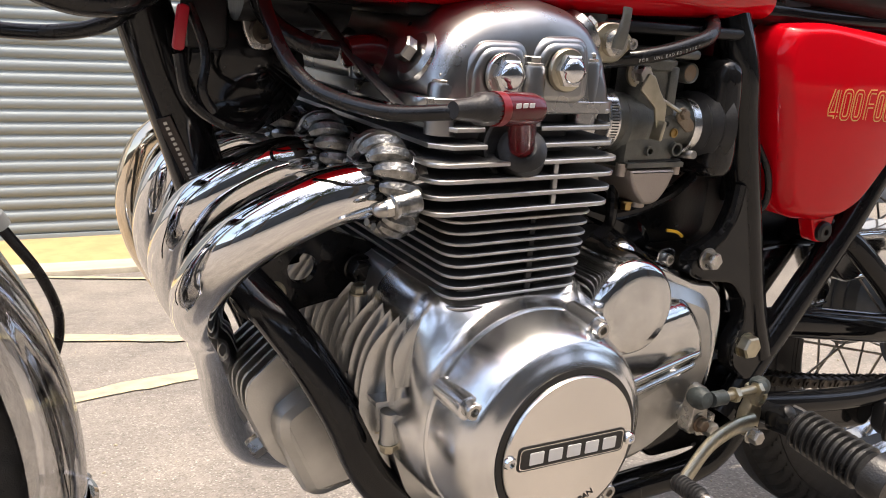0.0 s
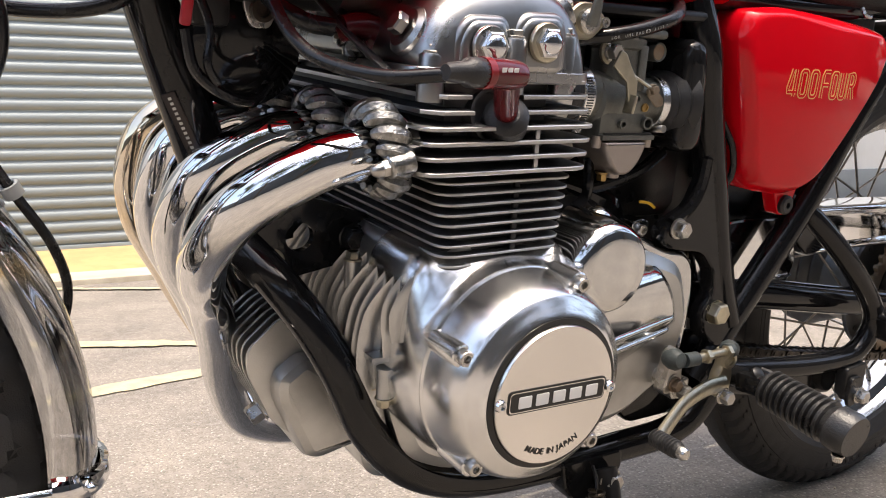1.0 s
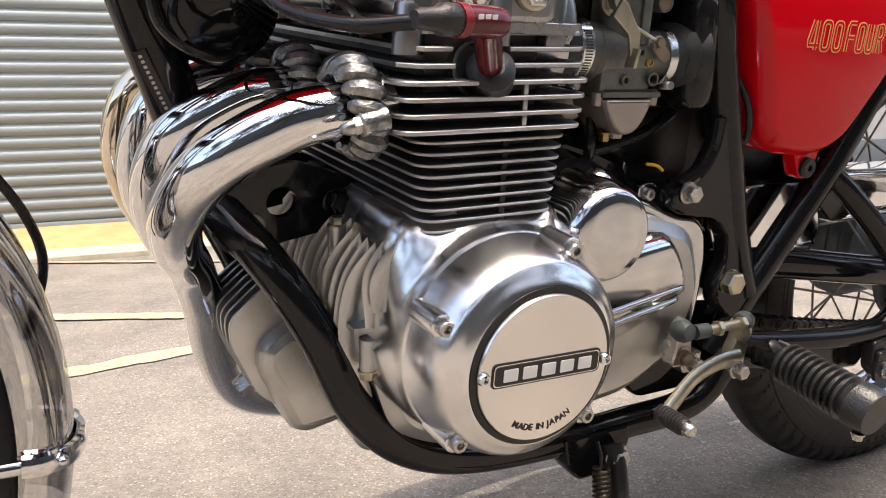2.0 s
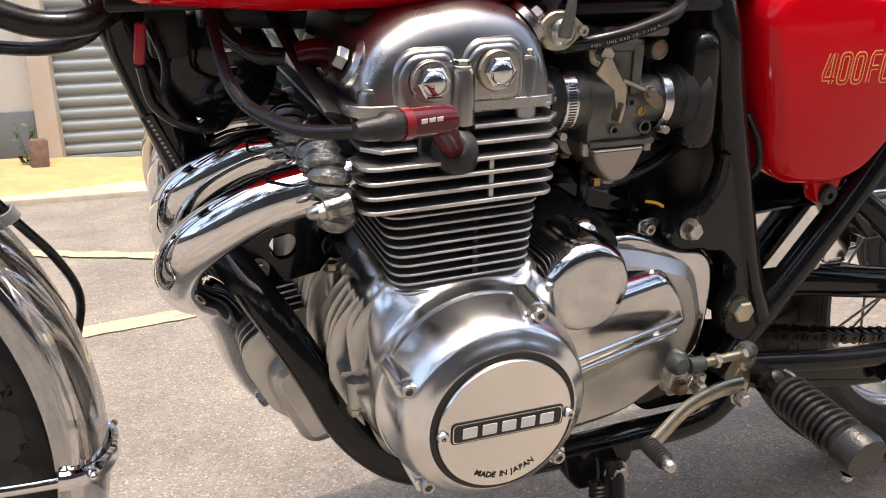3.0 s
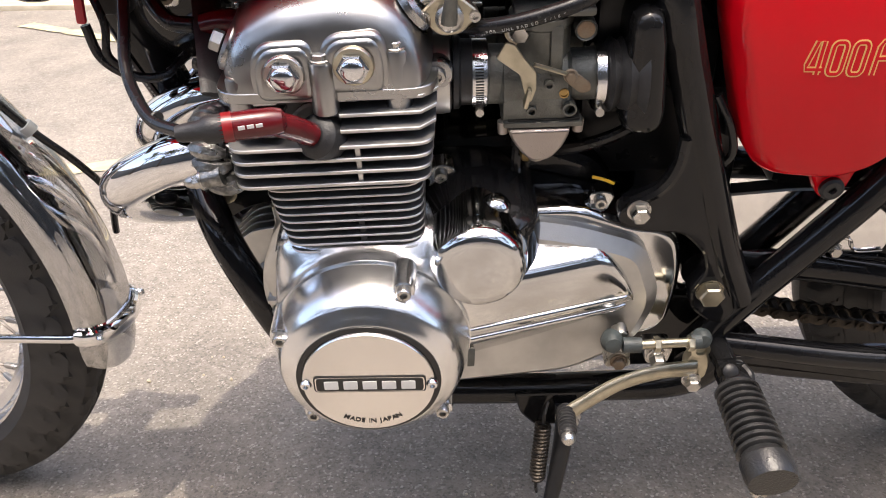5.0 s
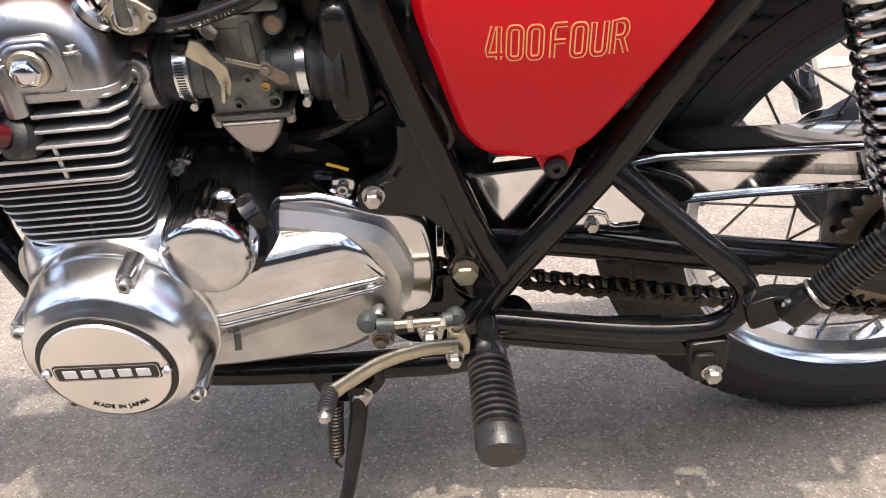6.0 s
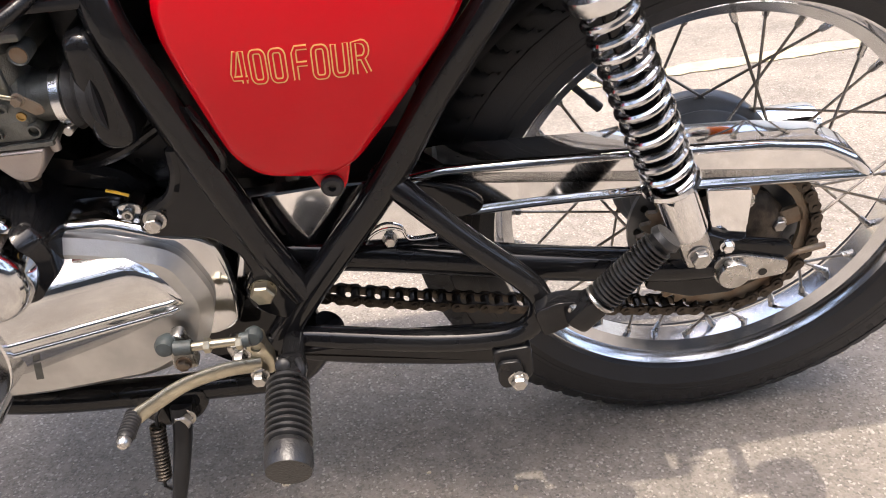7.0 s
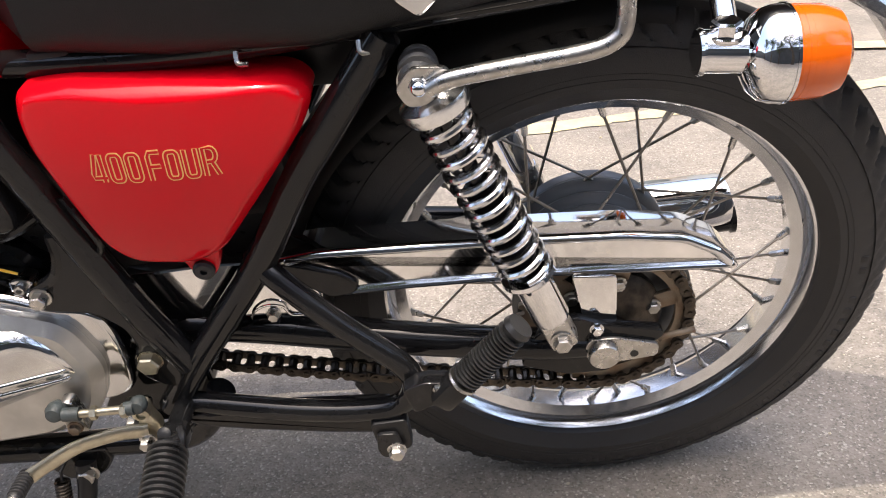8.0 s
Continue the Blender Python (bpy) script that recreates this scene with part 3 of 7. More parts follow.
def tyre_mesh(R, width, rim_r, kind):
    """Tyre round the y axis, with its tread cut into the crown."""
    bm = bmesh.new()
    around, h = (216 if kind == "zigzag" else 560), R - rim_r
    half = width / 2
    sec = []
    for j in range(33):
        a = math.pi * (j / 32)
        c, s = math.cos(a), math.sin(a)
        y = half * (1 if c > 0 else -1) * abs(c) ** 0.82
        r = rim_r + h * (abs(s) ** 0.72)
        if j in (0, 32):
            y *= 0.78
        sec.append((r, y, j))
    rows = []
    for i in range(around):
        a = i * math.tau / around
        row = []
        for r, y, j in sec:
            u = abs(y) / half
            d = 0.0
            if kind == "zigzag" and 6 <= j <= 26:
                z = (i % 6) / 6
                shift = 1 if z < 0.5 else 0
                if (j + shift) % 4 == 0:
                    d = 0.0075
            if kind == "zigzag" and (i + (j // 2) % 2) % 6 in (0, 1) and (2 <= j <= 10 or 22 <= j <= 30):
                d = 0.009
            if kind == "block" and 4 <= abs(j - 16) <= 11:
                # curved cross grooves on the shoulders
                m = abs(j - 16) - 4
                k = (i + m * m // 6 + (4 if j > 16 else 0)) % 8
                d = (0.007, 0.0045, 0, 0, 0, 0, 0, 0.0035)[k] * (1 if m < 6 else 0.6)
            if kind == "block" and j in (13, 19):
                d = 0.005
            rr = r - d
            row.append(bm.verts.new((rr * math.cos(a), y, rr * math.sin(a))))
        rows.append(row)
    for i in range(around):
        p, q = rows[i], rows[(i + 1) % around]
        for j in range(32):
            bm.faces.new((p[j], q[j], q[j + 1], p[j + 1]))
    # the bead's inside
    for i in range(around):
        p, q = rows[i], rows[(i + 1) % around]
        bm.faces.new((p[32], q[32], q[0], p[0]))
    return bm


def rim_mesh(r, w):
    """A chromed steel rim: two rolled flanges and a dropped well."""
    pr = [(r - 0.009, -w), (r - 0.002, -w - 0.001), (r, -w + 0.002), (r - 0.003, -w + 0.005), (r - 0.010, -w + 0.007), (r - 0.012, -w + 0.014),
          (r - 0.022, -w + 0.021), (r - 0.023, w - 0.021), (r - 0.012, w - 0.014), (r - 0.010, w - 0.007), (r - 0.003, w - 0.005), (r, w - 0.002),
          (r - 0.002, w + 0.001), (r - 0.009, w), (r - 0.014, w - 0.006), (r - 0.017, w - 0.014), (r - 0.028, w - 0.021), (r - 0.029, -w + 0.021),
          (r - 0.017, -w + 0.014), (r - 0.014, -w + 0.006)]
    return lathe(pr, seg=120, closed=True, axis=(0, 1, 0))


def spokes(wheel, hub_r, hub_y, rim_r, count, tilt):
    """Crossed spokes with their nipples, one mesh for each side and lean."""
    made = {}
    for i in range(count):
        side = -1 if i % 2 else 1
        lean = 1 if (i // 2) % 2 else -1
        a = i * math.tau / count
        key = (side, lean)
        if key not in made:
            bm = bmesh.new()
            b = lean * tilt
            p0 = Vector((hub_r * math.cos(b), side * hub_y, hub_r * math.sin(b)))
            p1 = Vector((rim_r * math.cos(0), side * 0.004, 0))
            tube_into(bm, [p0, p1], 0.0017, 6)
            d = (p1 - p0).normalized()
            old = set(bm.faces)
            tube_into(bm, [p1 - d * 0.016, p1 - d * 0.014, p1 - d * 0.001, p1 + d * 0.002], [0.0024, 0.0036, 0.0040, 0.0055], 8)
            for f in bm.faces:
                if f not in old:
                    f.material_index = 1
            made[key] = part("spoke", bm, [SPOKE, STEEL], wheel, matrix=Matrix.Rotation(-a, 4, "Y"))
        else:
            again(made[key], wheel, Matrix.Rotation(-a, 4, "Y"))


def ring_teeth(R, teeth, depth, y0, y1, hole, at_holes=0):
    bm = bmesh.new()
    n = teeth * 4
    outer = []
    for i in range(n):
        a = i * math.tau / n
        r = R + (depth if i % 4 in (1, 2) else 0)
        outer.append((r * math.cos(a), r * math.sin(a)))
    rows = []
    for y in (y0, y1):
        o = [bm.verts.new((x, y, z)) for x, z in outer]
        q = [bm.verts.new((hole * math.cos(i * math.tau / n), y, hole * math.sin(i * math.tau / n))) for i in range(n)]
        rows.append((o, q))
    for i in range(n):
        j = (i + 1) % n
        (o0, q0), (o1, q1) = rows
        bm.faces.new((o0[i], o0[j], o1[j], o1[i]))
        bm.faces.new((q0[i], q1[i], q1[j], q0[j]))
        bm.faces.new((o0[i], q0[i], q0[j], o0[j]))
        bm.faces.new((o1[i], o1[j], q1[j], q1[i]))
    return bm


def rear_wheel():
    w = new("rear_wheel")
    w.parent = bike
    w.matrix_basis = pose(0.007, 0, AXLE_Z)
    part("tyre", tyre_mesh(0.337, 0.104, 0.244, "block"), TYRE, w, "black tyre with grooved shoulders")
    for r, y in ((0.270, 0.0514), (0.276, 0.0507), (0.300, 0.0470)):
        for q in (-1, 1):
            part("sidewall_rib", lathe([(r - 0.0008, y - 0.002), (r, y + 0.0005), (r + 0.0008, y - 0.002)], seg=120, closed=True, axis=(0, q, 0)), TYRE, w)
    # worn raised marks on the sidewall
    for k in range(26):
        a = radians(-100 + k * 3.4 + (k // 6) * 5)
        m = Matrix.Rotation(-a, 4, "Y") @ Matrix.Translation((0.2880, -0.0492, 0)) @ Matrix.Rotation(radians(-10), 4, "Z")
        part("sidewall_mark", box((0.010, 0.0016, 0.0085), m, 0.0004), TYRE, w)
    part("rim", rim_mesh(0.250, 0.034), RIM, w, "chromed steel rim")
    part("hub", lathe([(0.03, -0.066), (0.060, -0.064), (0.096, -0.056), (0.100, -0.054), (0.100, -0.048), (0.094, -0.045), (0.078, -0.040), (0.072, -0.030), (0.072, 0.008), (0.078, 0.016), (0.080, 0.020), (0.078, 0.024), (0.086, 0.030), (0.088, 0.034), (0.086, 0.038), (0.094, 0.044), (0.097, 0.050), (0.094, 0.056)], axis=(0, 1, 0), seg=64), DRUM, w, "dark cast hub with stepped flanges")
    # flat black discs paint the dark inside of the spoke holes
    for k in range(18):
        a = k * math.tau / 18
        part("hub_hole", lathe([(0.0042, 0), (0.0042, 0.0012), (0, 0.0014)], (0.0905 * math.cos(a), -0.0575, 0.0905 * math.sin(a)), (0, -1, 0), 12), INK, w)
    part("brake_drum", lathe([(0.02, 0.054), (0.094, 0.056), (0.096, 0.060), (0.096, 0.068), (0.088, 0.073), (0.070, 0.074), (0.068, 0.07), (0.045, 0.072), (0.03, 0.09), (0.012, 0.094)], axis=(0, 1, 0), seg=56), DRUM, w, "grey cast brake drum plate")
    part("sprocket", ring_teeth(0.090, 38, 0.008, -0.083, -0.077, 0.076), RUST, w, "toothed steel sprocket")
    for i in range(6):
        a = i * math.tau / 6 + 0.3
        arm = Matrix.Rotation(-a, 4, "Y") @ pose(0.066, -0.080, 0)
        part("sprocket_arm", box((0.030, 0.006, 0.022), arm, 0.002), RUST, w)
    part("sprocket_carrier", lathe([(0.02, -0.06), (0.06, -0.06), (0.062, -0.078), (0.05, -0.09), (0.03, -0.095), (0.02, -0.1)], axis=(0, 1, 0)), CHAIN, w, "oily dark sprocket carrier")
    for i in range(6):
        a = i * math.tau / 6 + 0.3
        part("sprocket_nut", hex_bolt((0.052 * math.cos(a), -0.085, 0.052 * math.sin(a)), r=0.007, h=0.006), STEEL, w)
    spokes(w, 0.092, 0.050, 0.2225, 36, 0.62)
    a = 2.35
    d = Vector((math.cos(a), 0, math.sin(a)))
    part("valve", tube([d * 0.220, d * 0.194, d * 0.191, d * 0.176], [0.004, 0.004, 0.0055, 0.0055], 10, False), RUBBER, w, "black rubber valve with its cap")
    part("axle", lathe([(0.0085, -0.118), (0.0085, -0.117), (0.0085, -0.116), (0.0085, -0.115), (0.0085, 0.13), (0.014, 0.13), (0.014, 0.142), (0, 0.142)], axis=(0, 1, 0)), STEEL, w)
    return w


def front_wheel():
    w = new("front_wheel")
    w.parent = bike
    w.matrix_basis = STEER @ pose(FX, 0, FZ)
    part("tyre", tyre_mesh(0.312, 0.088, 0.237, "zigzag"), TYRE, w, "black tyre with zigzag tread")
    part("rim", rim_mesh(0.243, 0.028), RIM, w, "chromed steel rim")
    part("hub", lathe([(0.02, -0.06), (0.05, -0.055), (0.052, -0.045), (0.03, -0.03), (0.03, 0.03), (0.05, 0.045), (0.05, 0.055), (0.02, 0.06)], axis=(0, 1, 0)), DRUM, w)
    spokes(w, 0.048, 0.044, 0.216, 36, 0.72)
    part("axle", lathe([(0.009, -0.10), (0.009, 0.10)], axis=(0, 1, 0), seg=16), STEEL, w)


def front_fender():
    f = new("front_fender")
    f.parent = bike
    f.matrix_basis = STEER @ pose(FX, 0, FZ)
    bm = bmesh.new()
    R, prof = 0.345, []
    # section: valanced, with a rolled rim
    for k in range(41):
        a = math.pi * (k / 40)
        y = 0.043 * math.cos(a)
        crease = sum(math.exp(-((a - c) / 0.13) ** 2) for c in (0.62, math.pi - 0.62))
        prof.append((R - 0.028 + 0.028 * math.sin(a) ** 0.78 - 0.0016 * crease, y))
    prof = [(R - 0.034, 0.0405), (R - 0.033, 0.0445)] + prof + [(R - 0.033, -0.0445), (R - 0.034, -0.0405)]
    a0, a1, n = radians(-12.5), radians(150), 56
    rows = []
    for i in range(n + 1):
        t = i / n
        a = a0 + (a1 - a0) * t
        e = min(t, 1 - t) * n
        s = 1.0
        row = []
        for r, y in prof:
            rr, yy = r, y
            if e < 4:
                s = math.sqrt(max(0.05, 1 - ((4 - e) / 4.4) ** 2))
                # the end is rounded off
            row.append((rr, yy, s))
        rows.append([bm.verts.new((rr * math.cos(a), yy * (0.55 + 0.45 * s2), rr * math.sin(a))) for rr, yy, s2 in row])
    for p, q in zip(rows, rows[1:]):
        for k in range(len(p) - 1):
            bm.faces.new((p[k], p[k + 1], q[k + 1], q[k]))
    bmesh.ops.solidify(bm, geom=bm.faces[:], thickness=0.0015)
    part("blade", bm, CHROME, f, "chromed steel mudguard blade")
    # stay: a rod up from the axle and a band round the blade
    ang = radians(-3.0)
    band = []
    for k in range(25):
        b = math.pi * k / 24
        rr = R - 0.030 + 0.035 * math.sin(b) ** 0.85
        band.append((rr * math.cos(ang), 0.0475 * math.cos(b), rr * math.sin(ang)))
    part("stay_band", tube(band, 0.0052, 10, False, flat=1.7, up=(0, 0, 1)), CHROME, f)
    for s in (-1, 1):
        part("stay", tube([(0.3155, 0.0472 * s, -0.0165), (0.30, 0.0505 * s, -0.0163), (0.2, 0.066 * s, -0.016), (0.08, 0.08 * s, -0.03), (0.02, 0.085 * s, -0.05)], 0.0052, 10, True, flat=0.75, up=(0, 1, 0)), CHROME, f)
        part("stay_bolt", cap_nut((0.337, 0.038 * s, -0.016), (0.55, 0.85 * s, 0), 0.005, 0.008), CHROME, f)


rear_wheel()
front_wheel()
front_fender()


def fork():
    f = new("front_fork")
    f.parent = bike
    f.matrix_basis = STEER
    for s in (-1, 1):
        o = Vector((FX + 0.025, 0.085 * s, FZ - 0.03))
        part("slider", tube([o, o + s_dir * 0.02, o + s_dir * 0.26], [0.016, 0.021, 0.022], 20, False), POLISHED, f)
        part("stanchion", tube([o + s_dir * 0.25, o + s_dir * 0.64], 0.0165, 20, False), CHROME, f)
    c = Vector((FX + 0.025, 0, FZ - 0.03)) + s_dir * 0.47
    part("lower_yoke", box((0.07, 0.23, 0.035), Matrix.Translation(c) @ Matrix.Rotation(RAKE, 4, "Y"), 0.012), BLACK, f)


fork()


# ---- frame
def frame_tubes():
    fr = new("frame")
    fr.parent = bike
    ends = {
        "downtube": ([(-1.055, 0, 0.78), (-1.028, 0, 0.675), (-0.985, 0, 0.545), (-0.955, 0, 0.45)], 0.0215),
        "backbone": ([(-1.05, 0, 0.80), (-0.8, 0, 0.79), (-0.5, 0, 0.73)], 0.022),
        "seat_rail": ([(-0.52, -0.105, 0.69), (-0.35, -0.115, 0.69), (-0.15, -0.115, 0.705), (0.02, -0.115, 0.72)], 0.012),
    }
    for nm, (pts, r) in ends.items():
        part(nm, tube(pts, r, 20), BLACK, fr)
    part("seat_rail", tube([(x, 0.115, z) for x, z in ((-0.52, 0.69), (-0.35, 0.69), (-0.15, 0.705), (0.02, 0.72))], 0.012, 16), BLACK, fr)
    part("head_pipe", tube([s_at + s_dir * 0.80, s_at + s_dir * 0.98], 0.027, 24, False), BLACK, fr)
    for s in (-1, 1):
        y = s * 0.125
        part("front_post", tube([(-0.550, y * 0.8, 0.72), (-0.537, y, 0.648), (-0.521, y, 0.592), (-0.504, y, 0.536), (-0.484, y, 0.472), (-0.462, y, 0.405), (-0.438, y, 0.352)], 0.0165, 18), BLACK, fr)
        part("rear_post", tube([(-0.188, y, 0.695), (-0.2337, y, 0.633), (-0.2839, y, 0.563), (-0.335, y, 0.479), (-0.384, y, 0.413), (-0.429, y, 0.354), (-0.476, y, 0.288)], 0.0155, 18), BLACK, fr)
        part("cradle_tube", tube([(-0.960, 0.045 * s, 0.458), (-0.942, 0.082 * s, 0.434), (-0.925, 0.105 * s, 0.408), (-0.903, 0.120 * s, 0.367), (-0.877, 0.125 * s, 0.311), (-0.842, 0.126 * s, 0.270), (-0.80, 0.122 * s, 0.244), (-0.745, 0.115 * s, 0.226), (-0.67, 0.110 * s, 0.217), (-0.574, 0.110 * s, 0.217), (-0.47, 0.115 * s, 0.230), (-0.42, 0.12 * s, 0.30)], 0.0165, 18), BLACK, fr)
        part("passenger_loop", tube([(-0.345, 0.112 * s, 0.480), (-0.325, 0.132 * s, 0.464), (-0.27, 0.150 * s, 0.413), (-0.215, 0.157 * s, 0.358), (-0.204, 0.158 * s, 0.325), (-0.222, 0.156 * s, 0.296), (-0.26, 0.154 * s, 0.288), (-0.33, 0.148 * s, 0.289), (-0.455, 0.130 * s, 0.297)], 0.0125, 16), BLACK, fr)
        part("lower_brace", plate([(-0.468, 0.290), (-0.398, 0.294), (-0.233, 0.285), (-0.226, 0.262), (-0.243, 0.239), (-0.30, 0.245), (-0.387, 0.260), (-0.445, 0.273)], 0.128 * s, 0.147 * s, 0.004, 0.008), BLACK, fr, "black pressed gusset under the loop")
        o = [(-0.508, 0.548), (-0.517, 0.53), (-0.518, 0.512), (-0.530, 0.486), (-0.556, 0.474), (-0.567, 0.466), (-0.566, 0.452), (-0.553, 0.445), (-0.507, 0.438), (-0.486, 0.416), (-0.480, 0.392), (-0.492, 0.37), (-0.488, 0.348), (-0.470, 0.332), (-0.445, 0.325), (-0.425, 0.345), (-0.463, 0.445), (-0.498, 0.54)]
        part("engine_plate", plate(o, s * 0.118, s * 0.138, 0.003, 0.008), BLACK, fr, "black pressed engine mounting plate")
        part("plate_flange", tube([(-0.517, s * 0.134, 0.535), (-0.520, s * 0.134, 0.508), (-0.532, s * 0.134, 0.486), (-0.556, s * 0.134, 0.472)], 0.006, 8), BLACK, fr)
    # front engine hanger: a plate with a hole, between downtube and crankcase
    for s in (-1, 1):
        rim = rounded([(-0.975, 0.480), (-0.965, 0.43), (-0.940, 0.412), (-0.915, 0.428), (-0.85, 0.440), (-0.846, 0.478), (-0.90, 0.496)], 0.008, 4)
        part("engine_hanger", holed_plate(rim, (-0.912, 0.4625), 0.0125, s * 0.045, s * 0.053), BLACK, fr, "black engine hanger plate with a round hole")
    part("hanger_bolt", hex_bolt((-0.936, -0.052, 0.443), r=0.009, h=0.006), ZINC, fr, "zinc plated hexagon bolt")
    part("hanger_bolt", hex_bolt((-0.868, -0.062, 0.462), r=0.010, h=0.010), BLACK, fr)
    part("pivot_bolt", hex_bolt((-0.473, -0.136, 0.370), r=0.0122, h=0.011), ZINC, fr, "large zinc plated pivot bolt")
    part("plate_bolt", hex_bolt((-0.550, -0.139, 0.467), r=0.0085, h=0.010), STEEL, fr)
    # maker's plate on the downtube: a strip with a bar of small print
    d = Vector((0.0145, 0, -0.05)).normalized()
    m = Matrix.Translation((-0.997, -0.0185, 0.546)) @ Matrix.Rotation(radians(-24), 4, "Y") @ Matrix.Rotation(radians(-35), 4, "Z")
    part("maker_strip", box((0.012, 0.0012, 0.068), m, 0.0004), STRIP, fr, "narrow dark metal maker's strip")
    for k in range(15):
        mm = m @ pose(0, -0.0008, 0.0295 - 0.0042 * k)
        part("print_bar", box((0.0026, 0.0006, 0.0022), mm), CAST, fr)
    return fr


frame_tubes()


# ---- engine
def flat_plate_z(outline, z0, z1, side_mat=True):
    """A fin: an outline (x, y) between two heights; its rim takes the second material."""
    bm = bmesh.new()
    n = len(outline)
    b = 0.0006
    rings = []
    c = sum((Vector(q) for q in outline), Vector((0, 0))) / n
    for z, k in ((z0, b), (z0 + b, 0), (z1 - b, 0), (z1, b)):
        rings.append([bm.verts.new((*(Vector(q) + (c - Vector(q)).normalized() * k), z)) for q in outline])
    for i, (a, d) in enumerate(zip(rings, rings[1:])):
        for k in range(n):
            f = bm.faces.new((a[k], a[(k + 1) % n], d[(k + 1) % n], d[k]))
            f.material_index = 1
    bm.faces.new(rings[0][::-1])
    bm.faces.new(rings[-1])
    return bm


TILT = 1.0      # the cylinders lean forward


def engine():
    e_at = Vector((-0.80, 0, 0.50))
    tilt = Matrix.Translation(e_at) @ Matrix.Rotation(radians(-TILT), 4, "Y") @ Matrix.Translation(-e_at)

    # cylinder block
    blk = part("cylinder_block", box((0.088, 0.345, 0.085), pose(-0.793, 0, 0.497), 0.008), FIN_BLACK, bike, "black finned cylinder block", matrix=tilt)
    for i in range(9):
        z = 0.4655 + i * 0.0083
        g = 0.0012 * i
        o = rounded([(-0.852 - g, -0.184 - g * 0.8), (-0.737 + g * 0.3, -0.184 - g * 0.8), (-0.737 + g * 0.3, 0.184 + g * 0.8), (-0.852 - g, 0.184 + g * 0.8)], 0.018, 5)
        part("fin", flat_plate_z(o, z, z + 0.0022), [FIN_BLACK, FIN_EDGE], blk)
        if i < 8:
            for y in (-0.1862, ):
                part("fin_spacer", box((0.005, 0.004, 0.0062), pose(-0.787, y + 0.004, z + 0.0053), 0.0008), RUBBER, blk)
    # cylinder head
    head = part("cylinder_head", box((0.10, 0.34, 0.075), pose(-0.80, 0, 0.575), 0.01), FIN_BLACK, bike, "aluminium cylinder head with deep fins", matrix=tilt)
    for i in range(7):
        z = 0.5400 + i * 0.0108
        x0 = -0.880 + 0.0045 * max(0, i - 3)
        x1 = -0.727 + 0.0015 * i
        y = 0.199 - 0.0045 * max(0, i - 3)
        if i < 4:
            o = rounded([(x0, -y), (x1, -y), (x1, y), (x0, y)], 0.016, 5)
            part("fin", flat_plate_z(o, z, z + 0.0032), [FIN_BLACK, FIN_EDGE], head)
        else:
            # the upper fins are notched round the plug
            o = [(x0 + 0.012, -y), (-0.838, -y), (-0.832, -y + 0.03), (-0.832, y - 0.03), (-0.838, y), (x0 + 0.012, y), (x0, y - 0.014), (x0, -y + 0.014)]
            part("fin", flat_plate_z(o, z, z + 0.0032), [FIN_BLACK, FIN_EDGE], head)
            o = [(-0.792, -y), (x1 - 0.012, -y), (x1, -y + 0.012), (x1, y - 0.012), (x1 - 0.012, y), (-0.792, y), (-0.797, y - 0.03), (-0.797, -y + 0.03)]
            part("fin", flat_plate_z(o, z, z + 0.0032), [FIN_BLACK, FIN_EDGE], head)
        if i < 3:
            part("fin_spacer", box((0.004, 0.004, 0.0085), pose(-0.781, -0.195, z + 0.0068), 0.0008), FIN_EDGE, head)
    # plug well
    part("plug_well", lathe([(0.021, 0.0), (0.021, 0.012), (0.0185, 0.012), (0.0185, 0.002)], (-0.812, -0.170, 0.578), (0, -1, 0.25), 28), FIN_BLACK, head)
    # valve cover: a loaf with two camshaft bulges, seen on end
    out = [(-0.883, 0.612), (-0.880, 0.640), (-0.868, 0.664), (-0.838, 0.682), (-0.79, 0.690), (-0.752, 0.682), (-0.733, 0.662), (-0.724, 0.634), (-0.722, 0.610)]
    o = rounded(out, 0.014, 4)
    bm = bmesh.new()
    rows = []
    for y, k, w in ((0.190, 0.06, 0.80), (0.186, 0.42, 0.88), (0.178, 0.66, 0.95), (0.160, 0.80, 0.99), (0.135, 0.9, 1.0), (0.10, 1.0, 1.0), (-0.085, 1.0, 1.0), (-0.115, 0.97, 1.0), (-0.140, 0.935, 0.995), (-0.157, 0.895, 0.98), (-0.168, 0.84, 0.955), (-0.1755, 0.76, 0.925), (-0.181, 0.63, 0.89), (-0.1845, 0.44, 0.85), (-0.186, 0.05, 0.80)):
        rows.append([bm.verts.new((-0.803 + (q.x + 0.803) * w, y, 0.608 + (q.y - 0.608) * k)) for q in o])
    for a, b in zip(rows, rows[1:]):
        for k in range(len(a)):
            bm.faces.new((a[k], a[(k + 1) % len(a)], b[(k + 1) % len(a)], b[k]))
    bm.faces.new(rows[0])
    bm.faces.new(rows[-1])
    cov = part("valve_cover", bm, HEAD, bike, "satin lacquered aluminium valve cover")
    part("gasket_flange", flat_plate_z(rounded([(-0.886, -0.1865), (-0.720, -0.1865), (-0.720, 0.1865), (-0.886, 0.1865)], 0.024, 6), 0.606, 0.6145), [HEAD, HEAD], cov)
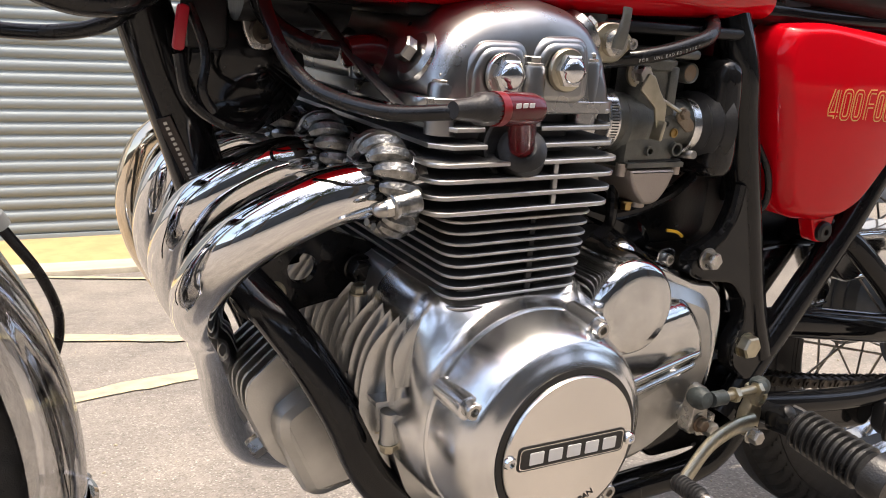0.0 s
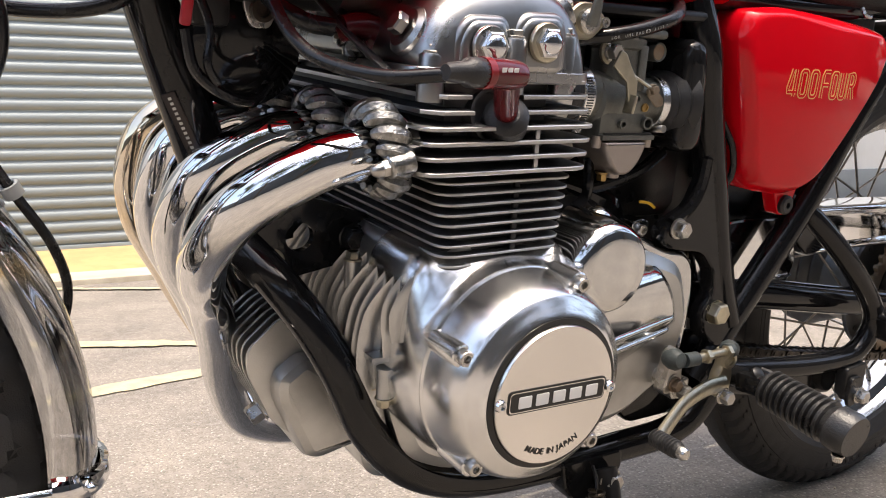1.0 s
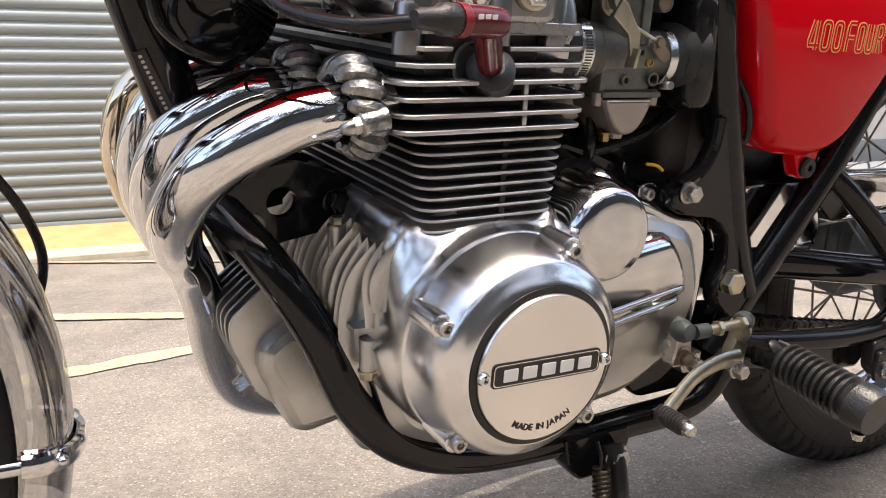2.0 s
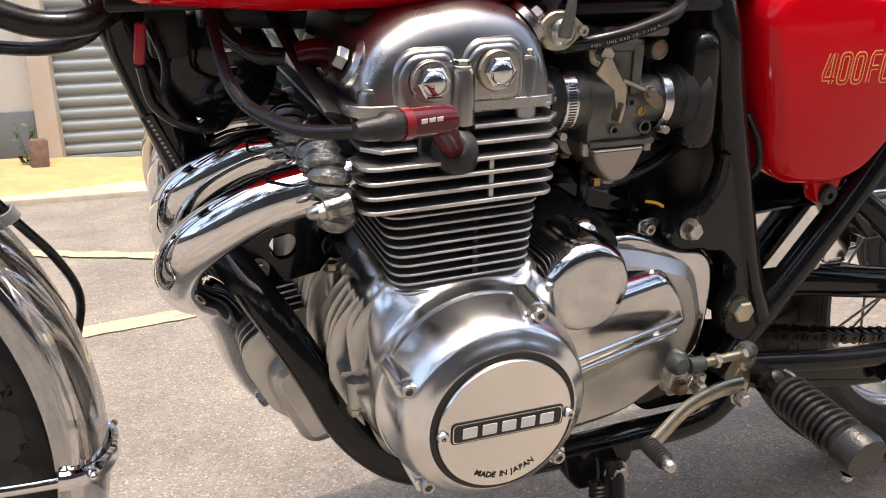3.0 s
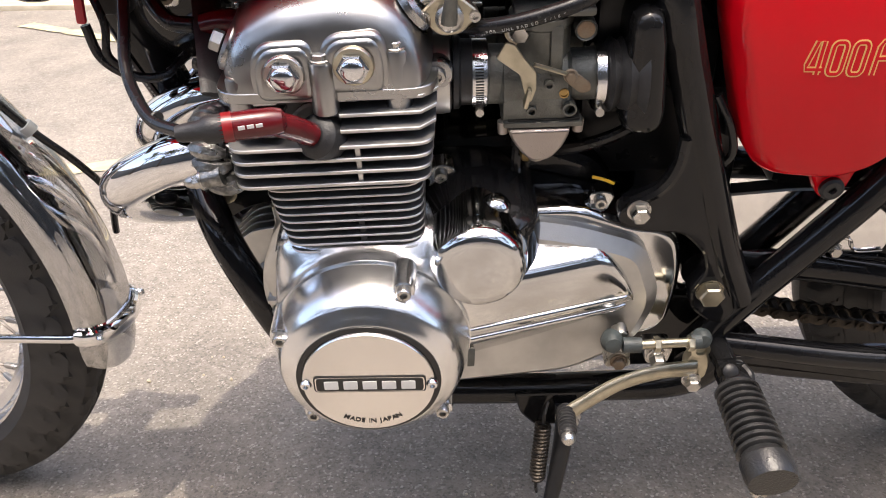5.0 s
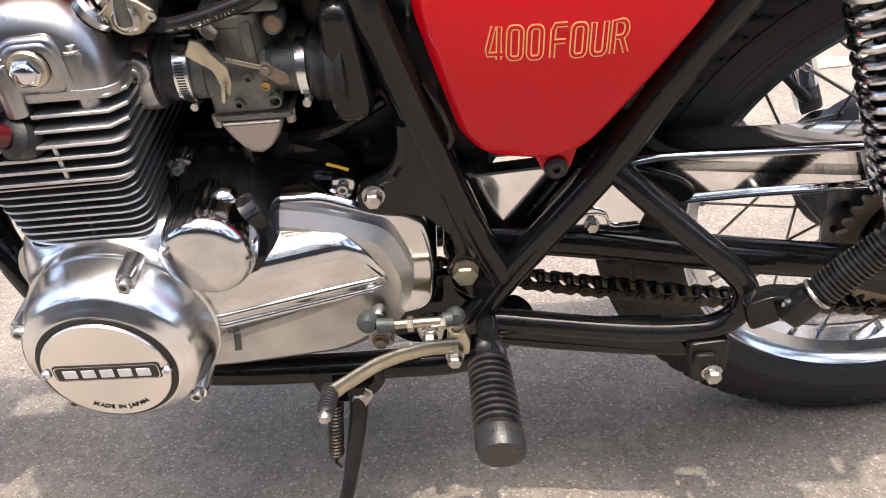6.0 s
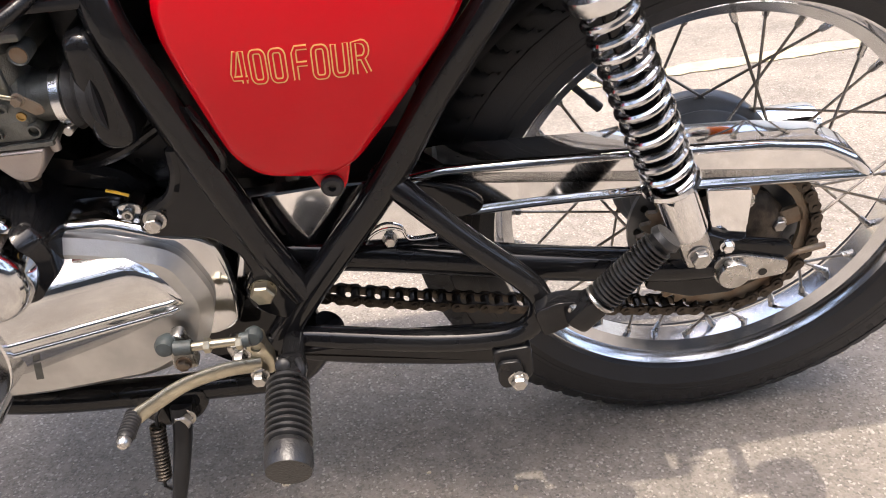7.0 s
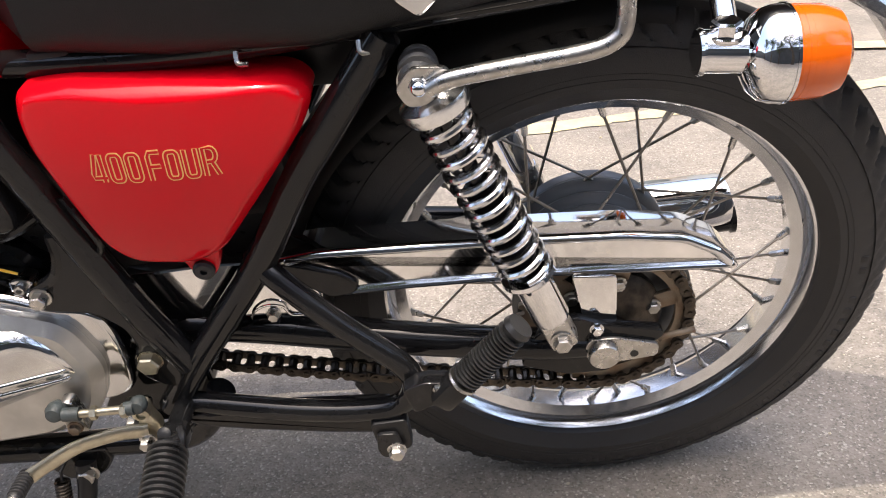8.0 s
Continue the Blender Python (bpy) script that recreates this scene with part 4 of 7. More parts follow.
    for cx, cz, w in ((-0.829, 0.631, 0.0235), (-0.779, 0.636, 0.0245)):
        # two soft steps round each camshaft end
        for grow, y1 in ((0.0045, -0.1866), (0.0, -0.1892)):
            q = w + grow
            arch = [(cx - q, cz - 0.024), (cx - q, cz + 0.004), (cx - q * 0.6, cz + 0.0185 + grow * 0.7), (cx + q * 0.7, cz + 0.0195 + grow * 0.7), (cx + q * 0.9, cz + 0.004), (cx + q * 0.9, cz - 0.024)]
            part("end_boss", loft(rounded(arch, 0.010, 6), [(-0.10, 0), (y1 + 0.007, 0), (y1 + 0.0042, 0.0006), (y1 + 0.0020, 0.0018), (y1 + 0.0006, 0.0036), (y1, 0.0062)]), HEAD, cov)
        part("boss_collar", lathe([(0.0150, 0), (0.0150, 0.0018), (0.0140, 0.0032), (0.0118, 0.0036)], (cx, -0.1903, cz), (0, -1, 0), 32), STEEL if cx < -0.8 else ZINC, cov, "plain washer ring")
        bm = hex_into(bmesh.new(), Vector((cx, -0.1935, cz)), (0, -1, 0), 0.0118, 0.0062)
        lathe_into(bm, [(0.0088, 0), (0.0082, 0.0014), (0.0058, 0.0030), (0.0028, 0.0037), (0, 0.0039)], (cx, -0.1996, cz), (0, -1, 0), 24)
        part("cap_nut", bm, RIM, cov, "chromed domed nut")
    for x, y, z, h in ((-0.867, -0.1755, 0.604, 0.020), (-0.803, -0.1845, 0.612, 0.026), (-0.7495, -0.1765, 0.612, 0.030), (-0.872, -0.06, 0.616, 0.02), (-0.872, 0.06, 0.616, 0.02), (-0.872, 0.172, 0.616, 0.02)):
        part("bolt_pillar", lathe([(0.0100, -0.014), (0.0096, h - 0.002), (0.0086, h)], (x, y, z), (0, 0, 1), 20), HEAD, cov)
        part("bolt_head", hex_bolt((x, y, z + h), (0, 0, 1), 0.0064, 0.004), STEEL, cov)
    for y in (-0.145, -0.05, 0.05, 0.145):
        part("tappet_cap", lathe([(0.019, 0), (0.019, 0.006), (0.015, 0.009), (0, 0.009)], (-0.738, y, 0.658), (0.8, 0, 0.6), 26), HEAD, cov)
        part("tappet_hex", hex_bolt((-0.731, y, 0.6635), (0.8, 0, 0.6), 0.0075, 0.007, False), HEAD, cov)
        part("tappet_cap", lathe([(0.019, 0), (0.019, 0.006), (0.015, 0.009), (0, 0.009)], (-0.870, y * 1.05, 0.636), (-0.88, 0, 0.45), 30), HEAD, cov)
        part("tappet_hex", hex_bolt((-0.878, y * 1.05, 0.640), (-0.88, 0, 0.45), 0.0085, 0.008, False), HEAD, cov)
    part("breather", box((0.12, 0.16, 0.022), pose(-0.80, -0.02, 0.697), 0.008), HEAD, cov)

    # crankcase
    body = [(-0.864, 0.475), (-0.735, 0.478), (-0.60, 0.452), (-0.54, 0.43), (-0.52, 0.37), (-0.54, 0.31), (-0.60, 0.275), (-0.72, 0.262), (-0.80, 0.262), (-0.848, 0.285), (-0.868, 0.34), (-0.870, 0.41)]
    case = part("crankcase", loft(rounded(body, 0.02, 4), [(0.150, 0.012), (0.14, 0), (-0.14, 0), (-0.150, 0.012)]), CAST, bike, "bare cast aluminium crankcase with flowing ribs")
    # flank that swells out from the barrel's foot to the generator cover
    bm = bmesh.new()
    rows = []
    gx, gz = -0.7870, 0.3813
    for y, k in ((-0.10, 0.0), (-0.150, 0.0), (-0.163, 0.06), (-0.172, 0.22), (-0.180, 0.52), (-0.186, 0.80), (-0.190, 0.94), (-0.199, 1.0)):
        row = []
        for i in range(64):
            a = i * math.tau / 64
            ca, sa = math.cos(a), math.sin(a)
            ra = 0.092
            if sa > 0:
                ra = ((abs(ca) / 0.086) ** 5 + (sa / 0.100) ** 5) ** -0.2
            r = ra + (0.0868 - ra) * k
            row.append(bm.verts.new((gx + r * ca, y, gz + r * sa)))
        rows.append(row)
    for a, b in zip(rows, rows[1:]):
        for i in range(64):
            bm.faces.new((a[i], a[(i + 1) % 64], b[(i + 1) % 64], b[i]))
    bm.faces.new(rows[0])
    bm.faces.new(rows[-1])
    part("generator_flank", bm, BRUSHED, case)
    for i in range(1, 20):
        y = -0.150 + i * 0.0142
        k = 0.003 * math.sin(i * 1.9)
        part("case_rib", tube([(-0.832, y - 0.016, 0.476), (-0.844, y - 0.015, 0.461), (-0.862, y - 0.007, 0.440), (-0.876, y + k, 0.414), (-0.883, y + k, 0.380), (-0.878, y + k, 0.345), (-0.862, y + k, 0.300)], [0.007, 0.011, 0.013, 0.013, 0.011, 0.009, 0.003], 8, flat=0.22, up=(0, 1, 0)), CAST, case)
    for i, low in ((0, 0.385), (1, 0.402)):
        y = -0.150 - i * 0.0125
        part("case_rib", tube([(-0.826 + 0.006 * i, y - 0.010, 0.478), (-0.846 + 0.003 * i, y - 0.008, 0.463), (-0.863, y - 0.003, 0.444), (-0.874, y, 0.424), (-0.876, y, low)], [0.006, 0.0095, 0.0105, 0.0085, 0.003], 8, flat=0.34, up=(0, 1, 0)), CAST, case)
    part("case_joint", loft(rounded([(-0.890, 0.388), (-0.890, 0.380), (-0.70, 0.372), (-0.70, 0.380)], 0.002, 2), [(0.152, 0.002), (-0.150, 0.002)]), CAST, case)
    for y, z0, z1 in ((-0.152, 0.352, 0.378), (-0.128, 0.352, 0.378), (-0.085, 0.425, 0.448)):
        part("stud_boss", tube([(-0.877, y, z0), (-0.877, y, z1)], [0.0065, 0.0075], 14, False), CAST, case)
        part("stud_bolt", hex_bolt((-0.877, y, z0 if y < -0.1 else z1), (0, 0, -1 if y < -0.1 else 1), 0.006, 0.006), ZINC, case)
    # sump
    part("sump", loft(rounded([(-0.86, 0.275), (-0.60, 0.275), (-0.61, 0.235), (-0.66, 0.218), (-0.80, 0.218), (-0.85, 0.235)], 0.015, 4), [(0.11, 0.01), (0.10, 0), (-0.075, 0), (-0.085, 0.01)]), CAST, case)

    # generator cover
    c = (-0.7870, 0, 0.3813)
    gen = part("generator_cover", lathe([(0.0855, 0.186), (0.0858, 0.1995), (0.0842, 0.2008), (0.0842, 0.2026), (0.0856, 0.2036), (0.0852, 0.2065), (0.0838, 0.2150), (0.0820, 0.2225), (0.0801, 0.2290), (0.0780, 0.2345), (0.0758, 0.2390), (0.0745, 0.2410), (0.0728, 0.2425), (0.0700, 0.2442), (0.0660, 0.2470), (0.0622, 0.2503), (0.0606, 0.2508), (0.0602, 0.2498), (0.0570, 0.2496), (0.03, 0.250), (0, 0.250)], c, seg=96), BRUSHED, bike, "polished round generator cover with a chamfered rim")
    part("black_ring", lathe([(0.0602, 0.2500), (0.0602, 0.2518), (0.0560, 0.2524), (0.0552, 0.2500)], c, seg=72, closed=True), INK, gen)
    part("cover_disc", lathe([(0.0555, 0.2502), (0.0555, 0.2542), (0.0548, 0.2553), (0.03, 0.2555), (0, 0.2555)], c, seg=72), DISC, gen, "smooth pale metal disc")
    for sx, sz in ((-0.0520, 0.0015), (0.0530, -0.0010)):
        part("disc_screw", lathe([(0.0050, 0), (0.0050, 0.0012), (0.0040, 0.0034), (0.0022, 0.0040), (0.0022, 0.002), (0, 0.002)], (c[0] + sx, -0.2550, c[2] + sz), seg=16), CHROME, gen)
    # emblem: a black bar with a pale rim and five plain blocks
    ez = c[2] + 0.0006
    cx = c[0] + 0.0012
    roll = Matrix.Rotation(radians(1.2), 4, "Y")

    def emblem(name, w, h, y, mat, dx=0.0, r=0.002):
        o = rounded([(-w / 2, -h / 2), (w / 2, -h / 2), (w / 2, h / 2), (-w / 2, h / 2)], r, 3)
        part(name, loft(o, [(0, 0), (-0.0004, 0)]), mat, gen, matrix=Matrix.Translation((cx, -y, ez)) @ roll @ Matrix.Translation((dx, 0, 0)))

    emblem("emblem_back", 0.0935, 0.0185, 0.2556, INK, 0, 0.004)
    emblem("emblem_rim", 0.0910, 0.0162, 0.2561, DISC, 0, 0.0035)
    emblem("emblem_field", 0.0890, 0.0144, 0.2566, INK, 0, 0.003)
    for i in range(5):
        emblem("emblem_block", 0.0118, 0.0092, 0.2571, WHITE, -0.032 + i * 0.0160, 0.0010)
    # curved small print
    word = "MADE IN JAPAN"
    advance = {"M": 1.04, "A": 0.78, "D": 0.80, "E": 0.68, "I": 0.36, "N": 0.80, "J": 0.46, "P": 0.68, " ": 0.42}
    total = sum(advance[q] for q in word)
    gone = 0.0
    for i, ch in enumerate(word):
        mid_at = gone + advance[ch] / 2 - total / 2
        gone += advance[ch]
        if ch == " ":
            continue
        cu = bpy.data.curves.new("letter", "FONT")
        cu.body, cu.size, cu.extrude, cu.align_x = ch, 0.0070, 0.0001, "CENTER"
        cu.offset = 0.00010
        tmp = bpy.data.objects.new("letter", cu)
        scene.collection.objects.link(tmp)
        bpy.context.view_layer.update()
        me = bpy.data.meshes.new_from_object(tmp.evaluated_get(bpy.context.evaluated_depsgraph_get()))
        bpy.data.objects.remove(tmp)
        me.materials.append(INK)
        ob = new("letter", me)
        ob.parent = gen
        a = radians(-90 + mid_at * 7.6)
        r = 0.0472
        ob.matrix_basis = Matrix.Translation((c[0] + r * math.cos(a), -0.2558, c[2] + r * math.sin(a))) @ Matrix.Rotation(-(a + math.pi / 2), 4, "Y") @ Matrix.Rotation(math.pi / 2, 4, "X")
    for x, z, y in ((-0.859, 0.415, 0.2325), (-0.7535, 0.4585, 0.2295), (-0.7275, 0.3225, 0.2325), (-0.8425, 0.3235, 0.2325)):
        part("cover_boss", lathe([(0.0098, 0.198), (0.0096, 0.206), (0.0092, y - 0.004), (0.0088, y - 0.001), (0.0076, y)], (x, 0, z), (0, -1, 0), 28), BRUSHED, gen)
        part("cover_screw", allen_bolt((x, -y, z), r=0.0060, h=0.006), STEEL, gen, "socket head screw")

    # gearbox side: the sprocket cover, its panel falling back towards the rear
    def stacked(rows_at, slope=0.0):
        """Joins outlines of equal length, each at its own y; slope draws the panel in towards the rear."""
        bm = bmesh.new()
        rows = []
        for y, o in rows_at:
            o = rounded(o, 0.012, 4)
            rows.append([bm.verts.new((q.x, y + slope * (q.x + 0.71) * min(1.0, max(0.0, (-0.13 - y) / 0.04)), q.y)) for q in o])
        for a, b in zip(rows, rows[1:]):
            for k in range(len(a)):
                bm.faces.new((a[k], a[(k + 1) % len(a)], b[(k + 1) % len(a)], b[k]))
        bm.faces.new(rows[0])
        bm.faces.new(rows[-1])
        return bm

    def cover_height(x, z):
        face = 0.1945 - 0.27 * (x + 0.703) - 2.2 * (z - 0.400) ** 2
        bend = 0.431 - (max(0.0, x + 0.590) / 0.0440) ** 2 * 0.050
        h = face - 2.1 * soft(z - bend, 0.0035)
        low = 0.357
        h -= 0.006 * (1 / (1 + math.exp(min(40.0, (z - 0.364) / 0.0035)))) + 0.45 * soft(low - z, 0.004)
        if z < 0.372:
            edge = -0.585 + (z - 0.329) * 0.85
            h -= 1.9 * soft(x - edge, 0.003)
        flat = 0.131 - 0.03 * max(0.0, x + 0.54)
        return flat + soft(h - flat, 0.0042)

    out = [(-0.745, 0.440), (-0.700, 0.462), (-0.650, 0.466), (-0.600, 0.466), (-0.574, 0.455), (-0.548, 0.4425), (-0.520, 0.438), (-0.506, 0.424), (-0.500, 0.395), (-0.500, 0.365), (-0.506, 0.322), (-0.526, 0.309), (-0.575, 0.311), (-0.613, 0.309), (-0.656, 0.300), (-0.699, 0.292), (-0.735, 0.292)]
    spr = part("sprocket_cover", relief(dense(rounded(out, 0.014, 4), 0.004), (-0.622, 0.386), cover_height, -0.06, 44, 0.007), POLISHED, bike, "mirror-polished sprocket cover with a raised panel")
    for rz, drop in ((0.3800, -0.0004), (0.3665, -0.0012)):
        line = [(x, -cover_height(x, rz) + 0.0012 + drop, rz) for x in (-0.716, -0.69, -0.66, -0.63, -0.60, -0.575, -0.558)]
        line += [(-0.549, -cover_height(-0.558, rz) + 0.008, rz + 0.002)]
        part("moulded_rib", tube(line, [0.0036, 0.0036, 0.0036, 0.0036, 0.0036, 0.0034, 0.0030, 0.002], 12), POLISHED, spr)
    part("cast_mark", box((0.007, 0.0012, 0.018), pose(-0.700, -0.1720, 0.326, -18, 8, 12), 0.0005), CARB, spr, "small cast mark plate")
    part("clutch_adjuster_cap", lathe([(0.0425, 0.12), (0.0422, 0.180), (0.0418, 0.188), (0.0405, 0.1945), (0.0385, 0.1995), (0.0362, 0.2030), (0.0335, 0.2052), (0.025, 0.2062), (0.012, 0.2068), (0, 0.2070)], (-0.6925, 0, 0.4555), seg=64), POLISHED, spr, "round polished cap")
    part("cap_nose", lathe([(0.006, 0), (0.008, 0.004), (0.008, 0.02)], (-0.742, -0.17, 0.460), (1, 0, 0), 20), POLISHED, spr)
    # upper gear case, rising behind the round cap; black stands for its dark reflections
    def case_height(x, z):
        h = 0.188 - 3.2 * soft(z - 0.4830, 0.0035) - 1.3 * soft(x + 0.660, 0.005) - 2.5 * soft(-0.714 - x, 0.004)
        return 0.100 + soft(h - 0.100, 0.003)

    t0 = [(-0.744, 0.42), (-0.740, 0.495), (-0.728, 0.5085), (-0.674, 0.5085), (-0.650, 0.498), (-0.636, 0.470), (-0.640, 0.42)]
    part("upper_gear_case", relief(dense(rounded(t0, 0.014, 4), 0.004), (-0.690, 0.466), case_height, -0.04, 30, 0.006), BLACK, spr, "polished upper gear case, coloured black for its dark reflections")
    part("case_dome", lathe([(0.014, -0.02), (0.014, 0.004), (0.011, 0.010), (0.006, 0.0135), (0, 0.0145)], (-0.677, -0.158, 0.486), (0.1, -0.45, 0.85), 28), POLISHED, spr)
    for x, y, z in ((-0.722, -0.122, 0.499), (-0.580, -0.117, 0.463)):
        lug = [(x - 0.012, z - 0.014), (x - 0.010, z + 0.009), (x + 0.004, z + 0.011), (x + 0.014, z + 0.006), (x + 0.010, z - 0.004), (x + 0.006, z - 0.014)]
        part("screw_lug", plate(lug, y + 0.02, y, 0.0015, 0.005), POLISHED, spr)
        part("lug_screw", allen_bolt((x, y, z), r=0.0055, h=0.006), STEEL, spr)
    # black starter housing behind it, stretched to fill the dark gap under the carburettors
    out = [(-0.732, 0.44), (-0.732, 0.516), (-0.66, 0.520), (-0.62, 0.508), (-0.58, 0.492), (-0.56, 0.46), (-0.60, 0.44)]
    part("starter_housing", loft(rounded(out, 0.012, 4), [(0.12, 0.005), (-0.075, 0), (-0.085, 0.004), (-0.09, 0.012)]), BLACK, bike, "gloss black starter housing")
    # gear shaft end and lever arm
    sh = part("gear_shaft_arm", tube([(-0.560, -0.150, 0.318), (-0.560, -0.172, 0.318)], 0.009, 16, False), STEEL, bike)
    part("arm", plate([(-0.573, 0.306), (-0.547, 0.306), (-0.550, 0.330), (-0.553, 0.352), (-0.566, 0.352), (-0.570, 0.330)], -0.156, -0.171, 0.002, 0.006), STEEL, sh)
    part("arm_bolt", hex_bolt((-0.560, -0.172, 0.316), r=0.0065, h=0.005), RUST, sh)

    # finned oil filter housing, low at the front: plates that stand fore and aft on a smooth bowl
    out = [(-0.905, 0.362), (-0.936, 0.340), (-0.936, 0.316), (-0.906, 0.252), (-0.890, 0.246), (-0.842, 0.256), (-0.862, 0.33)]
    fil = part("oil_filter_housing", loft(rounded(out, 0.014, 4), [(0.058, 0.008), (0.05, 0.004), (-0.050, 0.004), (-0.058, 0.007), (-0.062, 0.014)]), CAST, bike, "bare cast oil filter housing with cooling fins")
    for i in range(7):
        y = -0.040 + i * 0.0135
        o = rounded([(-0.875, 0.396), (-0.922, 0.390), (-0.954, 0.362), (-0.953, 0.340), (-0.930, 0.290), (-0.905, 0.27), (-0.885, 0.32)], 0.010, 4)
        part("fin", loft(o, [(y, 0.0005), (y - 0.0005, 0), (y - 0.003, 0), (y - 0.0035, 0.0005)]), CAST, fil)
    part("centre_bolt", hex_bolt((-0.924, 0.000, 0.283), (-0.85, 0, -0.5), 0.010, 0.012), STEEL, fil)


engine()


# ---- exhaust
def exhaust():
    ports = [(-0.158, CHROME), (-0.055, CHROME), (0.055, CHROME), (0.158, HOT)]
    outer_left = [(0.0, 0), (-0.945, -0.158, 0.542), (-0.990, -0.142, 0.512), (-1.004, -0.105, 0.474), (-0.996, -0.058, 0.436), (-0.975, -0.005, 0.398), (-0.956, 0.032, 0.350), (-0.941, 0.060, 0.292), (-0.914, 0.088, 0.235), (-0.87, 0.115, 0.200), (-0.80, 0.14, 0.175)]
    inner_left = [(0.0, 0), (-0.945, -0.055, 0.545), (-0.990, -0.042, 0.515), (-1.001, -0.005, 0.472), (-0.990, 0.035, 0.425), (-0.962, 0.07, 0.375), (-0.938, 0.10, 0.32), (-0.915, 0.12, 0.27), (-0.885, 0.14, 0.225), (-0.85, 0.15, 0.195), (-0.80, 0.155, 0.18)]
    inner_right = [(0.0, 0), (-0.945, 0.055, 0.548), (-0.985, 0.065, 0.520), (-0.996, 0.09, 0.475), (-0.988, 0.115, 0.43), (-0.962, 0.135, 0.38), (-0.935, 0.15, 0.325), (-0.91, 0.16, 0.275), (-0.88, 0.17, 0.235), (-0.85, 0.173, 0.205), (-0.80, 0.17, 0.185)]
    outer_right = [(0.0, 0), (-0.945, 0.16, 0.55), (-0.985, 0.167, 0.522), (-0.997, 0.18, 0.475), (-0.988, 0.19, 0.425), (-0.962, 0.196, 0.375), (-0.935, 0.198, 0.325), (-0.908, 0.197, 0.28), (-0.88, 0.195, 0.24), (-0.85, 0.19, 0.212), (-0.80, 0.185, 0.195)]
    runs = [outer_left, inner_left, inner_right, outer_right]
    rnd = random.Random(5)
    for (y, mat), run in zip(ports, runs):
        start = [(-0.872, y, 0.559), (-0.905, y, 0.552)]
        pipe = part("exhaust_pipe", tube(start + run[1:], 0.0195, 24, steps=9), mat, bike, "mirror chromed exhaust downpipe" if mat is CHROME else "chromed exhaust downpipe tinted gold by heat")
        ax = Vector((-1, 0, -0.22)).normalized()
        u = Vector((0, 1, 0))
        v = ax.cross(u)
        o = Vector((-0.899, y, 0.553))
        bm = lathe([(0.0197, -0.012), (0.026, -0.012), (0.026, 0.004), (0.0225, 0.006), (0.0215, 0.0), (0.0197, -0.002)], o, ax, 30, closed=True)
        part("collar", bm, SATIN, pipe, "cast exhaust clamp with cooling lobes")
        for k in range(15):
            a = k * math.tau / 15 + 0.1
            w = rnd.uniform(0.9, 1.12)
            line = []
            for h, g in ((-0.013, 0.0262), (-0.007, 0.0305), (0.001, 0.0312), (0.008, 0.0290), (0.013, 0.0262)):
                q = a + (h + 0.013) * 15
                line.append(o + ax * (h - 0.002) + g * (math.cos(q) * u + math.sin(q) * v))
            part("collar_lobe", tube(line, [0.0032, 0.0062 * w, 0.0068 * w, 0.0060, 0.0028], 8, True, 3), LOBE, pipe)
        for q in (-1, 1):
            p = o + u * 0.0345 * q - v * 0.005 * q
            part("collar_lug", tube([p - ax * 0.010, p + ax * 0.006], [0.0082, 0.0078], 16, False), LOBE, pipe)
            part("collar_nut", cap_nut(p + ax * 0.006, ax, 0.0062, 0.012), STEEL, pipe)
    # collector and silencer on the far side
    sil = part("silencer", tube([(-0.83, 0.165, 0.18), (-0.72, 0.18, 0.185), (-0.60, 0.20, 0.19), (-0.45, 0.21, 0.205), (-0.2, 0.21, 0.230), (0.05, 0.205, 0.253), (0.20, 0.20, 0.268), (0.222, 0.20, 0.270)], [0.036, 0.042, 0.036, 0.030, 0.042, 0.042, 0.038, 0.034], 28, steps=5), CHROME, bike, "long chromed silencer")
    part("tailpipe", lathe([(0.022, -0.03), (0.023, 0.018), (0.026, 0.02), (0.026, 0.026), (0.018, 0.026), (0.017, 0.0)], (0.212, 0.20, 0.238), (1, 0, 0.10), 30), BLACK, sil)


exhaust()


